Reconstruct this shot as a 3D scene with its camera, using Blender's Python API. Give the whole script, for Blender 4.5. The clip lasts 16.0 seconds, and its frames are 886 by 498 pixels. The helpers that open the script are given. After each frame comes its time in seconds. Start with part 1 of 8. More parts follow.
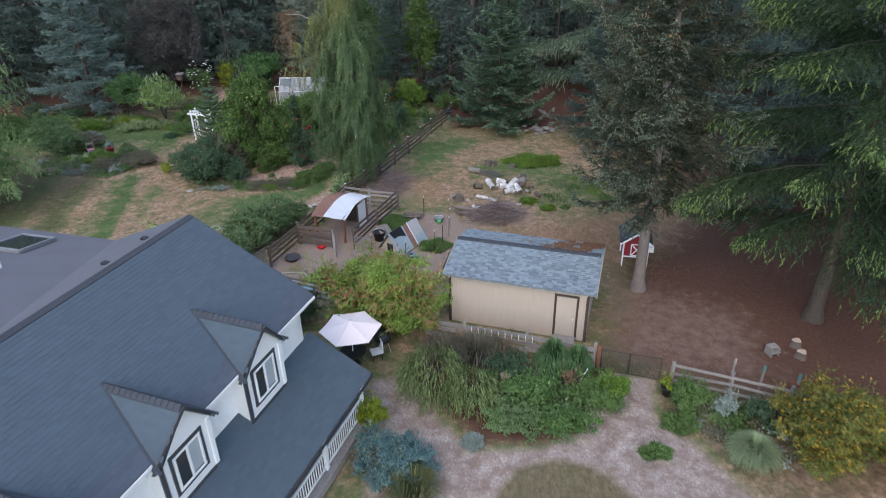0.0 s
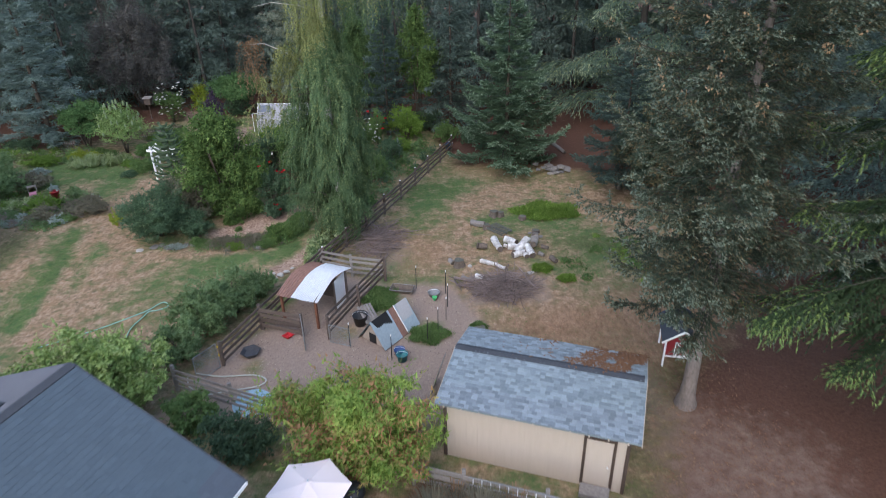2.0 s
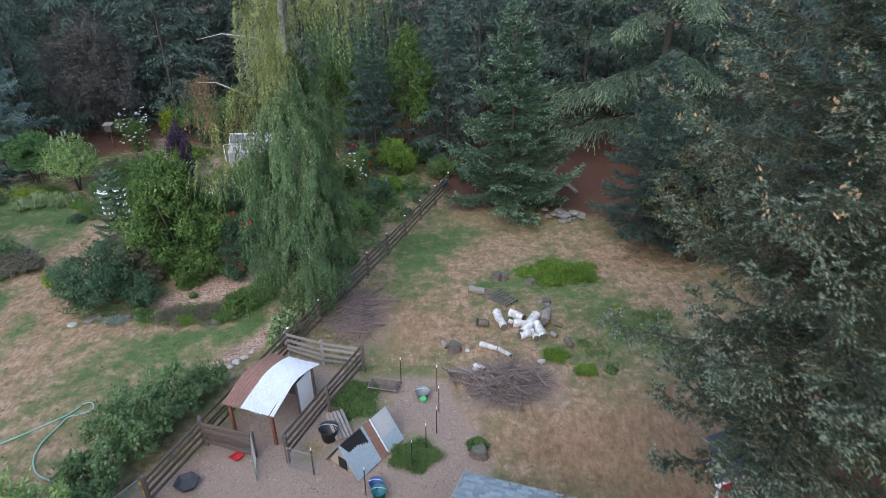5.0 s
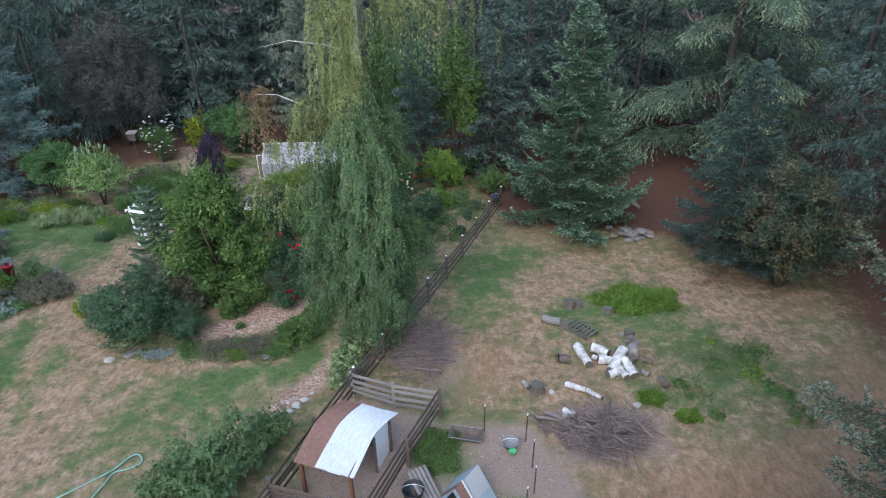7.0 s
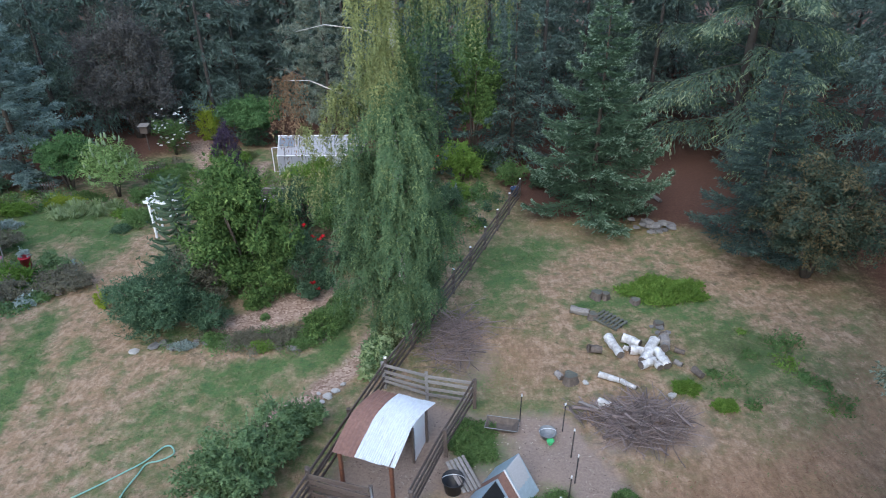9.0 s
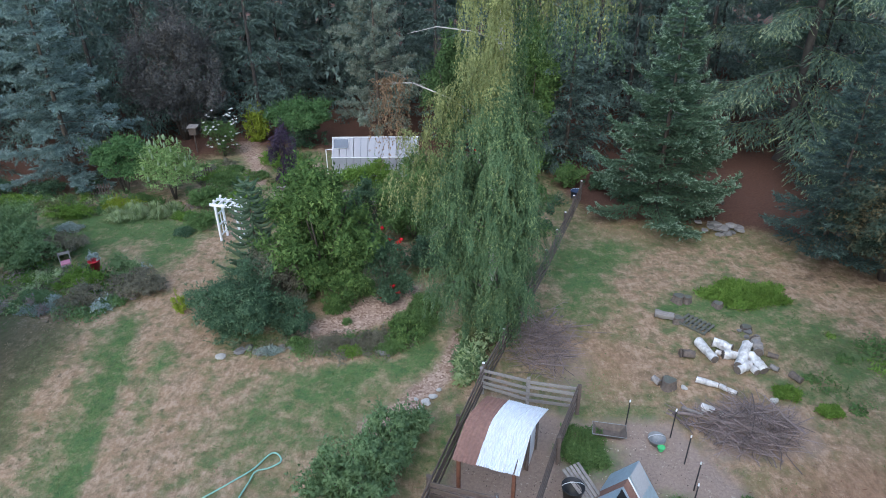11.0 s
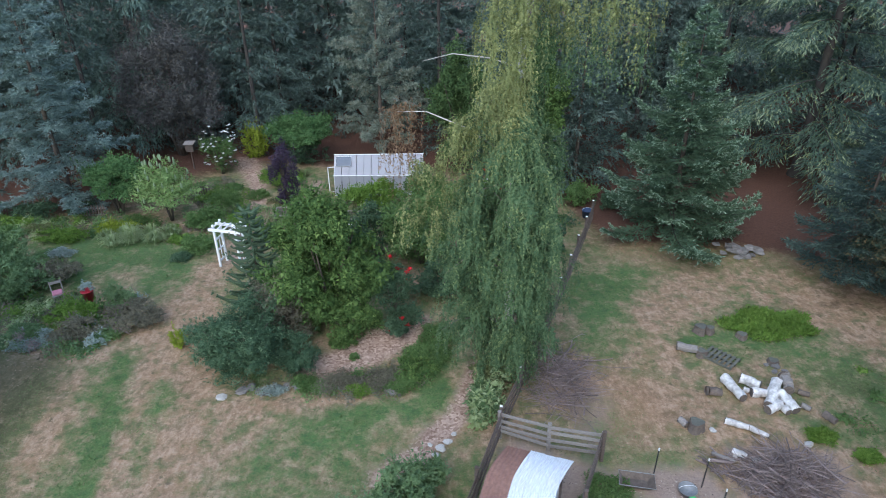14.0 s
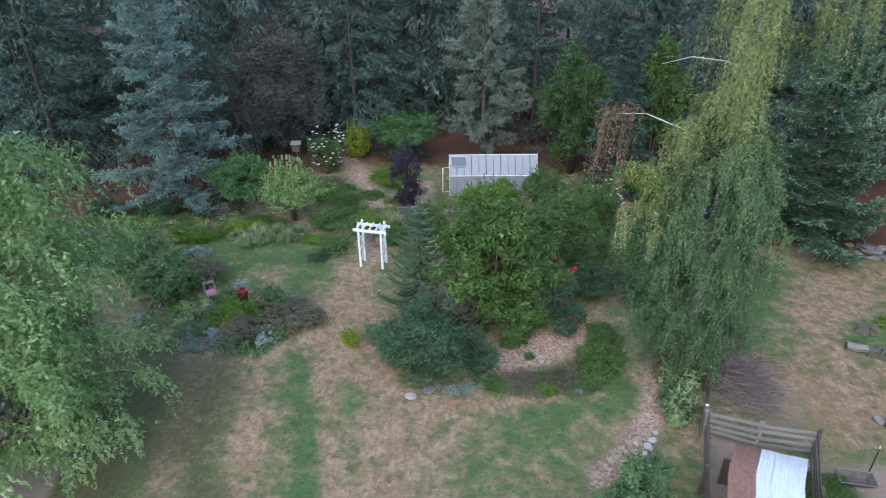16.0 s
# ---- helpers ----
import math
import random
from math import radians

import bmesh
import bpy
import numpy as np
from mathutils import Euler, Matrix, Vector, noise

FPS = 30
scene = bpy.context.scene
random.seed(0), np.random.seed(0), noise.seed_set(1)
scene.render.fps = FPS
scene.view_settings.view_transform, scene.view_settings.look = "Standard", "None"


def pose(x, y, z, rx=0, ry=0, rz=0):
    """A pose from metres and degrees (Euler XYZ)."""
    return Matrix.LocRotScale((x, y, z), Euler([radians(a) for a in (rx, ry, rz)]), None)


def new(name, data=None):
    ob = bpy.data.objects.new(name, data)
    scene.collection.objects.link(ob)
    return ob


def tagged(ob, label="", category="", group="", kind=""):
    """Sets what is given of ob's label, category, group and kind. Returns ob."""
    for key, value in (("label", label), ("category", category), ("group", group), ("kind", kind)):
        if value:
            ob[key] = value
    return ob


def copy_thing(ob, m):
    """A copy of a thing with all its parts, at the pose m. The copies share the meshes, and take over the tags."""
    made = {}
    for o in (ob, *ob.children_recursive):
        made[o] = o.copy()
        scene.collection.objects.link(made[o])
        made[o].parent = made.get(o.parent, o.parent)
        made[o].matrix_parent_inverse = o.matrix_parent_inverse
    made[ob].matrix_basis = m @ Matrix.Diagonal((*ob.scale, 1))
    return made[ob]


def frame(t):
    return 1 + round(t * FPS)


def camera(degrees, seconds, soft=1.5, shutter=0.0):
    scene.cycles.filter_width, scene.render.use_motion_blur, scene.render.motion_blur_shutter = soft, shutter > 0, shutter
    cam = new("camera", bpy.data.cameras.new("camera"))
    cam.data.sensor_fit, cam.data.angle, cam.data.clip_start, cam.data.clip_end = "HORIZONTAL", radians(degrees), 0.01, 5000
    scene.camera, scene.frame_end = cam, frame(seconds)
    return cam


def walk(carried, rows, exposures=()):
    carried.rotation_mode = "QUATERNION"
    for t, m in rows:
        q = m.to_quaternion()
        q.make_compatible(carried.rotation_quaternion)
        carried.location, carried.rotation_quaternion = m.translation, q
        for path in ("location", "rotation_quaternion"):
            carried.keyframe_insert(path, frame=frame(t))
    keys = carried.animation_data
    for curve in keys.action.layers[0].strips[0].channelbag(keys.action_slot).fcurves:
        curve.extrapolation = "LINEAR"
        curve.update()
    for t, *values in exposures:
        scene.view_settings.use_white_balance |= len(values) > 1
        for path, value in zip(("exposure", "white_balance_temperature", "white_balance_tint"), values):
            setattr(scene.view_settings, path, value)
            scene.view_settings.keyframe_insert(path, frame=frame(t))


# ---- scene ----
cam = camera(68.4, 16.0, soft=0.9, shutter=0.5)
METRES, EYE, TILT, LEAN, TURN = 37.0, 18.13, -3.5, 0.0, 0.0
ROWS = [
    (0.0, 0.0, 0.0, 0.0, -0.5, -25.76, 1.04),
    (0.5, 0.0025, 0.0517, 0.0043, -0.43, -25.81, 1.04),
    (1.0, 0.0058, 0.1073, 0.0088, -0.34, -25.84, 1.05),
    (1.5, 0.009, 0.1656, 0.0134, -0.26, -25.87, 1.05),
    (2.0, 0.0123, 0.224, 0.0182, -0.15, -25.9, 1.06),
    (2.5, 0.0156, 0.282, 0.0232, -0.07, -25.94, 1.1),
    (3.0, 0.019, 0.3232, 0.0285, 0.03, -25.9, 1.08),
    (3.5, 0.0229, 0.3375, 0.0297, 0.1, -25.92, 1.07),
    (4.0, 0.0255, 0.3578, 0.0314, 0.15, -25.93, 1.04),
    (4.2, 0.0266, 0.3662, 0.0328, 0.14, -25.93, 1.02),
    (6.3, -0.0086, 0.497, 0.0301, -0.05, -25.94, 0.87),
    (6.5, -0.0269, 0.4988, 0.0305, -0.06, -25.94, 0.86),
    (7.0, -0.0663, 0.5053, 0.0291, 0.0, -25.94, 0.86),
    (7.5, -0.0797, 0.5072, 0.0263, -0.02, -25.96, 0.79),
    (8.0, -0.083, 0.5083, 0.0208, -0.1, -25.95, 0.76),
    (8.5, -0.085, 0.5085, 0.0171, -0.26, -25.99, 0.73),
    (9.0, -0.1068, 0.5081, 0.0159, -0.4, -26.0, 0.68),
    (9.5, -0.1456, 0.5077, 0.0158, -0.55, -26.0, 0.62),
    (10.0, -0.1916, 0.5077, 0.0164, -0.58, -25.99, 0.57),
    (12.5, -0.2201, 0.5546, 0.0207, -0.82, -25.98, 0.7),
    (13.0, -0.2179, 0.5663, 0.0257, -0.88, -25.97, 0.74),
    (13.5, -0.2167, 0.5683, 0.0303, -0.96, -25.96, 0.74),
    (14.0, -0.2317, 0.568, 0.0331, -1.09, -25.94, 0.69),
    (14.5, -0.2696, 0.5675, 0.0347, -1.21, -25.92, 0.62),
    (15.0, -0.3264, 0.5679, 0.0359, -1.3, -25.94, 0.56),
    (15.5, -0.3958, 0.5687, 0.0379, -1.33, -25.97, 0.54),
    (16.0, -0.4425, 0.5675, 0.0386, -1.35, -25.98, 0.47),
]
walk(cam, [(t, pose(0, 0, EYE, TILT, LEAN, TURN) @ pose(METRES * x, METRES * y, METRES * z, 90 + pitch, roll, yaw)) for t, x, y, z, yaw, pitch, roll in ROWS],
     [(0.0, 0.71, 6900, 12.5), (2.5, 0.87, 6900, 12.5), (4.0, 0.93, 6850, 11), (8.0, 0.96, 6420, 8.5), (16.0, 0.94, 6300, 7)])

# ---- light: an even, cool evening sky under thin cloud ----
SUN_TURN, SUN_HIGH = radians(200), radians(46)
world = bpy.data.worlds.new("evening_sky")
scene.world = world
world.use_nodes = True
wn = world.node_tree.nodes
sky = wn.new("ShaderNodeTexSky")
sky.sky_type = "NISHITA"
sky.sun_disc = False
sky.sun_elevation, sky.sun_rotation = SUN_HIGH, SUN_TURN
sky.air_density, sky.dust_density, sky.ozone_density = 1.0, 1.0, 1.0
world.node_tree.links.new(sky.outputs[0], wn["Background"].inputs[0])
wn["Background"].inputs[1].default_value = 0.245
sun = new("sun", bpy.data.lights.new("sun", "SUN"))
sun.data.energy, sun.data.angle, sun.data.color = 0.55, radians(60), (1.0, 0.98, 0.95)
sun.matrix_world = pose(0, 0, 60, 90 - math.degrees(SUN_HIGH), 0, 180 - math.degrees(SUN_TURN))

# ---- building helpers ----
RNG = np.random.default_rng(7)


class Build:
    """Collects vertices and faces for one mesh."""

    def __init__(self):
        self.v, self.f = [], []

    def add(self, verts, faces):
        k = len(self.v)
        self.v.extend([tuple(p) for p in verts])
        self.f.extend([tuple(k + i for i in f) for f in faces])
        return self

    def box(self, c, s, turn=0.0, m=None):
        """A block round c of size s, turned about z (degrees), its upright edges and rim slightly chamfered."""
        hx, hy, hz = s[0] / 2, s[1] / 2, s[2] / 2
        b = min(0.012, hx * 0.35, hy * 0.35, hz * 0.35)
        m = m or pose(*c, 0, 0, turn)
        ring = [(-hx + b, -hy), (hx - b, -hy), (hx, -hy + b), (hx, hy - b), (hx - b, hy), (-hx + b, hy), (-hx, hy - b), (-hx, -hy + b)]
        inner = [(-hx + b, -hy + b), (hx - b, -hy + b), (hx - b, -hy + b), (hx - b, hy - b), (hx - b, hy - b), (-hx + b, hy - b), (-hx + b, hy - b), (-hx + b, -hy + b)]
        vs = [m @ Vector((x, y, -hz + b)) for x, y in ring] + [m @ Vector((x, y, hz - b)) for x, y in ring]
        vs += [m @ Vector((x, y, hz)) for x, y in inner[::2]] + [m @ Vector((x, y, -hz)) for x, y in inner[::2]]
        fs = [(i, (i + 1) % 8, 8 + (i + 1) % 8, 8 + i) for i in range(8)]
        fs += [(16, 17, 18, 19), (23, 22, 21, 20)]
        for j in range(4):
            a, n = 2 * j, (j + 1) % 4
            fs += [(8 + a, 8 + a + 1, 16 + n, 16 + j), (8 + a + 1, 8 + (a + 2) % 8, 16 + n)]
            fs += [(a + 1, a, 20 + j, 20 + n), ((a + 2) % 8, a + 1, 20 + n)]
        return self.add(vs, fs)

    def beam(self, p, q, w, h, up=(0, 0, 1)):
        """A board from p to q, w wide and h high, with chamfered long edges."""
        p, q = Vector(p), Vector(q)
        d = (q - p).normalized()
        side = d.cross(Vector(up))
        side = side.normalized() if side.length > 1e-4 else Vector((1, 0, 0))
        top = side.cross(d)
        b = min(w, h) * 0.12
        prof = [(-w / 2 + b, -h / 2), (w / 2 - b, -h / 2), (w / 2, -h / 2 + b), (w / 2, h / 2 - b), (w / 2 - b, h / 2), (-w / 2 + b, h / 2), (-w / 2, h / 2 - b), (-w / 2, -h / 2 + b)]
        vs = [o + side * x + top * y for o in (p, q) for x, y in prof]
        fs = [(i, (i + 1) % 8, 8 + (i + 1) % 8, 8 + i) for i in range(8)] + [tuple(range(7, -1, -1)), tuple(range(8, 16))]
        return self.add(vs, fs)

    def tube(self, pts, radii, n=8, caps=True):
        pts = [Vector(p) for p in pts]
        vs, fs = [], []
        for i, p in enumerate(pts):
            d = (pts[min(i + 1, len(pts) - 1)] - pts[max(i - 1, 0)]).normalized()
            s = d.cross(Vector((0.31, 0.95, 0.05)))
            if s.length < 1e-3:
                s = d.cross(Vector((1, 0, 0)))
            s.normalize()
            t = d.cross(s)
            r = radii[i] if hasattr(radii, "__len__") else radii
            vs += [p + (s * math.cos(a) + t * math.sin(a)) * r for a in (2 * math.pi * j / n for j in range(n))]
        for i in range(len(pts) - 1):
            for j in range(n):
                fs.append((i * n + j, i * n + (j + 1) % n, (i + 1) * n + (j + 1) % n, (i + 1) * n + j))
        if caps:
            fs += [tuple(range(n - 1, -1, -1)), tuple((len(pts) - 1) * n + j for j in range(n))]
        return self.add(vs, fs)

    def lathe(self, c, prof, n=20, sx=1.0, sy=1.0):
        """A turned body round the upright axis through c; prof lists (radius, height)."""
        vs, fs = [], []
        for r, z in prof:
            vs += [(c[0] + sx * r * math.cos(2 * math.pi * j / n), c[1] + sy * r * math.sin(2 * math.pi * j / n), c[2] + z) for j in range(n)]
        for i in range(len(prof) - 1):
            fs += [(i * n + j, i * n + (j + 1) % n, (i + 1) * n + (j + 1) % n, (i + 1) * n + j) for j in range(n)]
        fs += [tuple(range(n - 1, -1, -1)), tuple((len(prof) - 1) * n + j for j in range(n))]
        return self.add(vs, fs)

    def slab(self, corners, thick):
        """A plate whose upper face is the polygon corners."""
        c = [Vector(p) for p in corners]
        nrm = (c[1] - c[0]).cross(c[2] - c[0]).normalized()
        if nrm.z < 0:
            c.reverse()
            nrm = -nrm
        k = len(c)
        low = [p - nrm * thick for p in c]
        return self.add(c + low, [tuple(range(k)), tuple(range(2 * k - 1, k - 1, -1))] + [(i, k + i, k + (i + 1) % k, (i + 1) % k) for i in range(k)])

    def mesh(self, name):
        me = bpy.data.meshes.new(name)
        me.from_pydata([tuple(p) for p in self.v], [], self.f)
        me.update()
        return me


def thing(name, at, label, category, group="", turn=0.0):
    ob = new(name)
    ob.matrix_basis = pose(*at, 0, 0, turn)
    return tagged(ob, label, category, group)


def part(name, b, material, parent=None, label="", smooth=False):
    """Links a Build (or a finished mesh) as one mesh object under parent."""
    me = b.mesh(name) if isinstance(b, Build) else b
    if not me.materials:
        me.materials.append(material)
    if smooth:
        me.polygons.foreach_set("use_smooth", [True] * len(me.polygons))
    ob = new(name, me)
    ob.parent = parent
    return tagged(ob, label) if label else ob


def setting(name, b, material, label, category="", smooth=False):
    ob = part(name, b, material, None, "", smooth)
    return tagged(ob, label, category, "", "structure")


def array_mesh(name, v, f):
    """A mesh from arrays: vertices (n, 3) and faces (m, 3 or 4)."""
    me = bpy.data.meshes.new(name)
    k = f.shape[1]
    me.vertices.add(len(v))
    me.vertices.foreach_set("co", np.ascontiguousarray(v, dtype=np.float32).ravel())
    me.loops.add(f.size)
    me.loops.foreach_set("vertex_index", np.ascontiguousarray(f, dtype=np.int32).ravel())
    me.polygons.add(len(f))
    me.polygons.foreach_set("loop_start", np.arange(0, f.size, k, dtype=np.int32))
    me.polygons.foreach_set("loop_total", np.full(len(f), k, dtype=np.int32))
    me.update(calc_edges=True)
    return me


def unit(a):
    return a / np.maximum(np.linalg.norm(a, axis=1, keepdims=True), 1e-9)


def kites(p, d, n, length, width, fold=0.15):
    """Small leaves: at p, along d, with normal n; each is two triangles folded along the midrib."""
    d = unit(d)
    s = unit(np.cross(d, n))
    n = np.cross(s, d)
    length, width = np.broadcast_to(length, len(p))[:, None], np.broadcast_to(width, len(p))[:, None]
    mid = p + d * length * 0.45
    v = np.stack([p, mid + s * width / 2 + n * width * fold, p + d * length, mid - s * width / 2 + n * width * fold], axis=1).reshape(-1, 3)
    k = np.arange(len(p))[:, None] * 4
    f = np.concatenate([k + [0, 1, 2], k + [0, 2, 3]], axis=1).reshape(-1, 3)
    return v, f


def blades(p, d, n, length, width):
    """Needles and small leaves: one slim triangle each, from a broad foot to a point."""
    d = unit(d)
    s = unit(np.cross(d, n))
    length, width = np.broadcast_to(length, len(p))[:, None], np.broadcast_to(width, len(p))[:, None]
    foot = p + d * length * 0.15
    v = np.stack([foot - s * width / 2, foot + s * width / 2, p + d * length * 1.1], axis=1).reshape(-1, 3)
    return v, np.arange(len(p) * 3).reshape(-1, 3)


def join(*pairs):
    vs, fs, k = [], [], 0
    for v, f in pairs:
        vs.append(v)
        fs.append(f + k)
        k += len(v)
    return np.concatenate(vs), np.concatenate(fs)


def vnoise(x, y, size, seed):
    """Smooth value noise, 0 to 1, with features of about size metres."""
    r = np.random.default_rng(seed).random((128, 128))
    x, y = x / size, y / size
    i, j = np.floor(x).astype(int), np.floor(y).astype(int)
    fx, fy = x - i, y - j
    fx, fy = fx * fx * (3 - 2 * fx), fy * fy * (3 - 2 * fy)
    a, b, c, d = r[i % 128, j % 128], r[(i + 1) % 128, j % 128], r[i % 128, (j + 1) % 128], r[(i + 1) % 128, (j + 1) % 128]
    return (a * (1 - fx) + b * fx) * (1 - fy) + (c * (1 - fx) + d * fx) * fy


def inside(x, y, pts, soft=0.6):
    """1 inside the polygon, 0 outside, fading over soft metres."""
    pts = np.array(pts, float)
    odd, far = np.zeros(x.shape, bool), np.full(x.shape, 1e9)
    for (ax, ay), (bx, by) in zip(pts, np.roll(pts, -1, axis=0)):
        cross = ((ay > y) != (by > y)) & (x < (bx - ax) * (y - ay) / (by - ay + 1e-12) + ax)
        odd ^= cross
        t = np.clip(((x - ax) * (bx - ax) + (y - ay) * (by - ay)) / ((bx - ax) ** 2 + (by - ay) ** 2), 0, 1)
        far = np.minimum(far, np.hypot(x - ax - t * (bx - ax), y - ay - t * (by - ay)))
    return np.clip(0.5 + np.where(odd, far, -far) / soft, 0, 1)


# ---- plants ----
def conifer_mesh(h, r, z0, boughs, seed=1, shape=0.8, vary=0.6, lift=0.2, droop=0.2, curl=0.3, twig=0.9, side=4.0, sub=3, hang=0.2, bare=0.12, every=0.1, per=3, needle=0.16, wide=0.3, spread=0.6, sway=0.25, tips=0.35, lower=1.0, wood_on=True, cones=0.0, skew=1.0, rough=0.1):
    """Crown of a conifer: boughs that bear flat sprays of twigs, each twig set with needles; the outermost needles are
    this year's and take the second, partly lit colour.
    """
    g = np.random.default_rng(seed)
    wood = Build()
    seg_p, seg_d, seg_l, seg_h, seg_s = [], [], [], [], []
    cone_p = []

    def segs(p, d, l, sag, s):
        seg_p.append(p), seg_d.append(unit(d)), seg_l.append(l), seg_h.append(np.broadcast_to(sag, len(l))), seg_s.append(np.broadcast_to(s, len(l)))

    for i in range(boughs):
        t = ((i + g.random()) / boughs) ** skew
        z = z0 + (h - z0) * t
        az = i * 2.399 + g.normal(0, 0.3)
        reach = r * ((1 - t) ** shape) * g.uniform(vary, 1.1) * (lower + (1 - lower) * min(1, t * 4)) + 0.2
        out, tan = np.array([math.cos(az), math.sin(az), 0.0]), np.array([-math.sin(az), math.cos(az), 0.0])
        bend, up = g.normal(0, sway), lift * (0.35 + 1.4 * t) + g.normal(0, 0.05)

        def at(q):
            q = np.atleast_1d(q)
            p = out * (q * reach)[:, None] + tan * (bend * reach * q ** 2)[:, None]
            p[:, 2] = z + reach * (up * q - droop * q ** 2 + curl * droop * 1.6 * q ** 4)
            return p

        if reach > 0.8 and wood_on:
            wood.tube([tuple(p) for p in at(np.linspace(0, 0.92, 6))], [0.006 * reach * (1.05 - q) + 0.004 for q in np.linspace(0, 0.92, 6)], 4)
        n = max(5, int(reach * side))
        q = bare + (1 - bare) * (np.arange(n) + g.random(n)) / n
        foot, ahead = at(q), unit(at(np.minimum(q + 0.05, 1.05)) - at(q))
        sign = np.where(np.arange(n) % 2 == 0, 1.0, -1.0)
        ang = (1.15 - 0.75 * q) * g.uniform(0.75, 1.2, n)
        head = ahead * np.cos(ang)[:, None] + tan * (sign * np.sin(ang))[:, None] + g.normal(0, rough, (n, 3))
        head[:, 2] -= hang * g.uniform(0.2, 1.0, n)
        head = unit(head)
        l = twig * (0.3 + 0.7 * np.sin(np.pi * np.clip(0.12 + 0.85 * q, 0, 1))) * g.uniform(0.6, 1.25, n) * min(1.0, 0.3 + reach / r)
        segs(foot, head, l, hang * 0.5, q)
        axis = np.linspace(bare, 0.97, max(3, int(reach / 0.35)))
        segs(at(axis), at(np.minimum(axis + 0.06, 1.04)) - at(axis), np.full(len(axis), reach / len(axis) * 1.15), 0.0, axis)
        for k in range(sub):
            e = np.clip(0.2 + 0.75 * (k + g.random(n)) / sub, 0, 0.97)
            root = foot + head * (l * e)[:, None] - np.array([0, 0, 1.0]) * (hang * 0.5 * l * e ** 2)[:, None]
            across = unit(np.cross(head, np.array([0, 0, 1.0])))
            sg = np.where((np.arange(n) + k) % 2 == 0, 1.0, -1.0)
            d = head * 0.8 + across * (sg * g.uniform(0.4, 0.9, n))[:, None] + g.normal(0, 0.12, (n, 3))
            d[:, 2] -= hang * g.uniform(0.2, 0.9, n)
            segs(root, d, l * 0.55 * (1.15 - 0.6 * e), hang * 0.5, q * 0.5 + 0.5 * e)
        if cones and t > 0.4:
            m = g.poisson(cones * reach)
            cone_p.append(at(g.uniform(0.7, 1.02, m)) + g.normal(0, 0.12, (m, 3)))
    p, d, l, sag, s = (np.concatenate(x) for x in (seg_p, seg_d, seg_l, seg_h, seg_s))
    m = np.maximum(2, (l / every).astype(int))
    k = np.repeat(np.arange(len(l)), m * per)
    first = np.repeat(np.cumsum(m * per) - m * per, m * per)
    a = ((np.arange(len(k)) - first) // per + g.random(len(k))) / m[k]
    q = p[k] + d[k] * (l[k] * a)[:, None]
    q[:, 2] -= sag[k] * l[k] * a ** 2
    run = d[k].copy()
    run[:, 2] -= 2 * sag[k] * a
    ray = g.normal(0, 1, q.shape)
    ray = unit(ray - run * np.sum(ray * run, axis=1, keepdims=True))
    size = needle * g.uniform(0.7, 1.3, len(q)) * (1.1 - 0.3 * a)
    face = ray * 0.7 + np.array([0, 0, 0.9]) + g.normal(0, 0.35, q.shape)
    me = array_mesh("crown", *blades(q, run + ray * spread, face, size, size * wide))
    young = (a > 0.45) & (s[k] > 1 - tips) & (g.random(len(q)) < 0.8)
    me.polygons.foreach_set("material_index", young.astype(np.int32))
    cone = None
    if cones:
        c = np.repeat(np.concatenate(cone_p), 4, 0)
        down = np.tile([[0.0, 0.0, -1.0]], (len(c), 1)) + g.normal(0, 0.35, c.shape)
        cone = array_mesh("cone", *kites(c + g.normal(0, 0.05, c.shape), down, g.normal(0, 1, c.shape), 0.1, 0.045))
    return me, wood, cone


def trunk_build(h, r, lean=(0, 0), seed=0, n=12):
    g = np.random.default_rng(seed)
    b = Build()
    k = 9
    steps = (-0.02, 0.005, 0.02, 0.05, 0.14, 0.3, 0.45, 0.6, 0.8, 1.0)
    pts = [(lean[0] * s + g.normal(0, r * 0.12) * (s > 0.06), lean[1] * s + g.normal(0, r * 0.12) * (s > 0.06), h * s) for s in steps]
    rad = [r * (1 - 0.93 * max(s, 0) ** 0.9) * (1 + 0.75 * math.exp(-max(s, 0) * 90)) for s in steps]
    return b.tube(pts, rad, n)


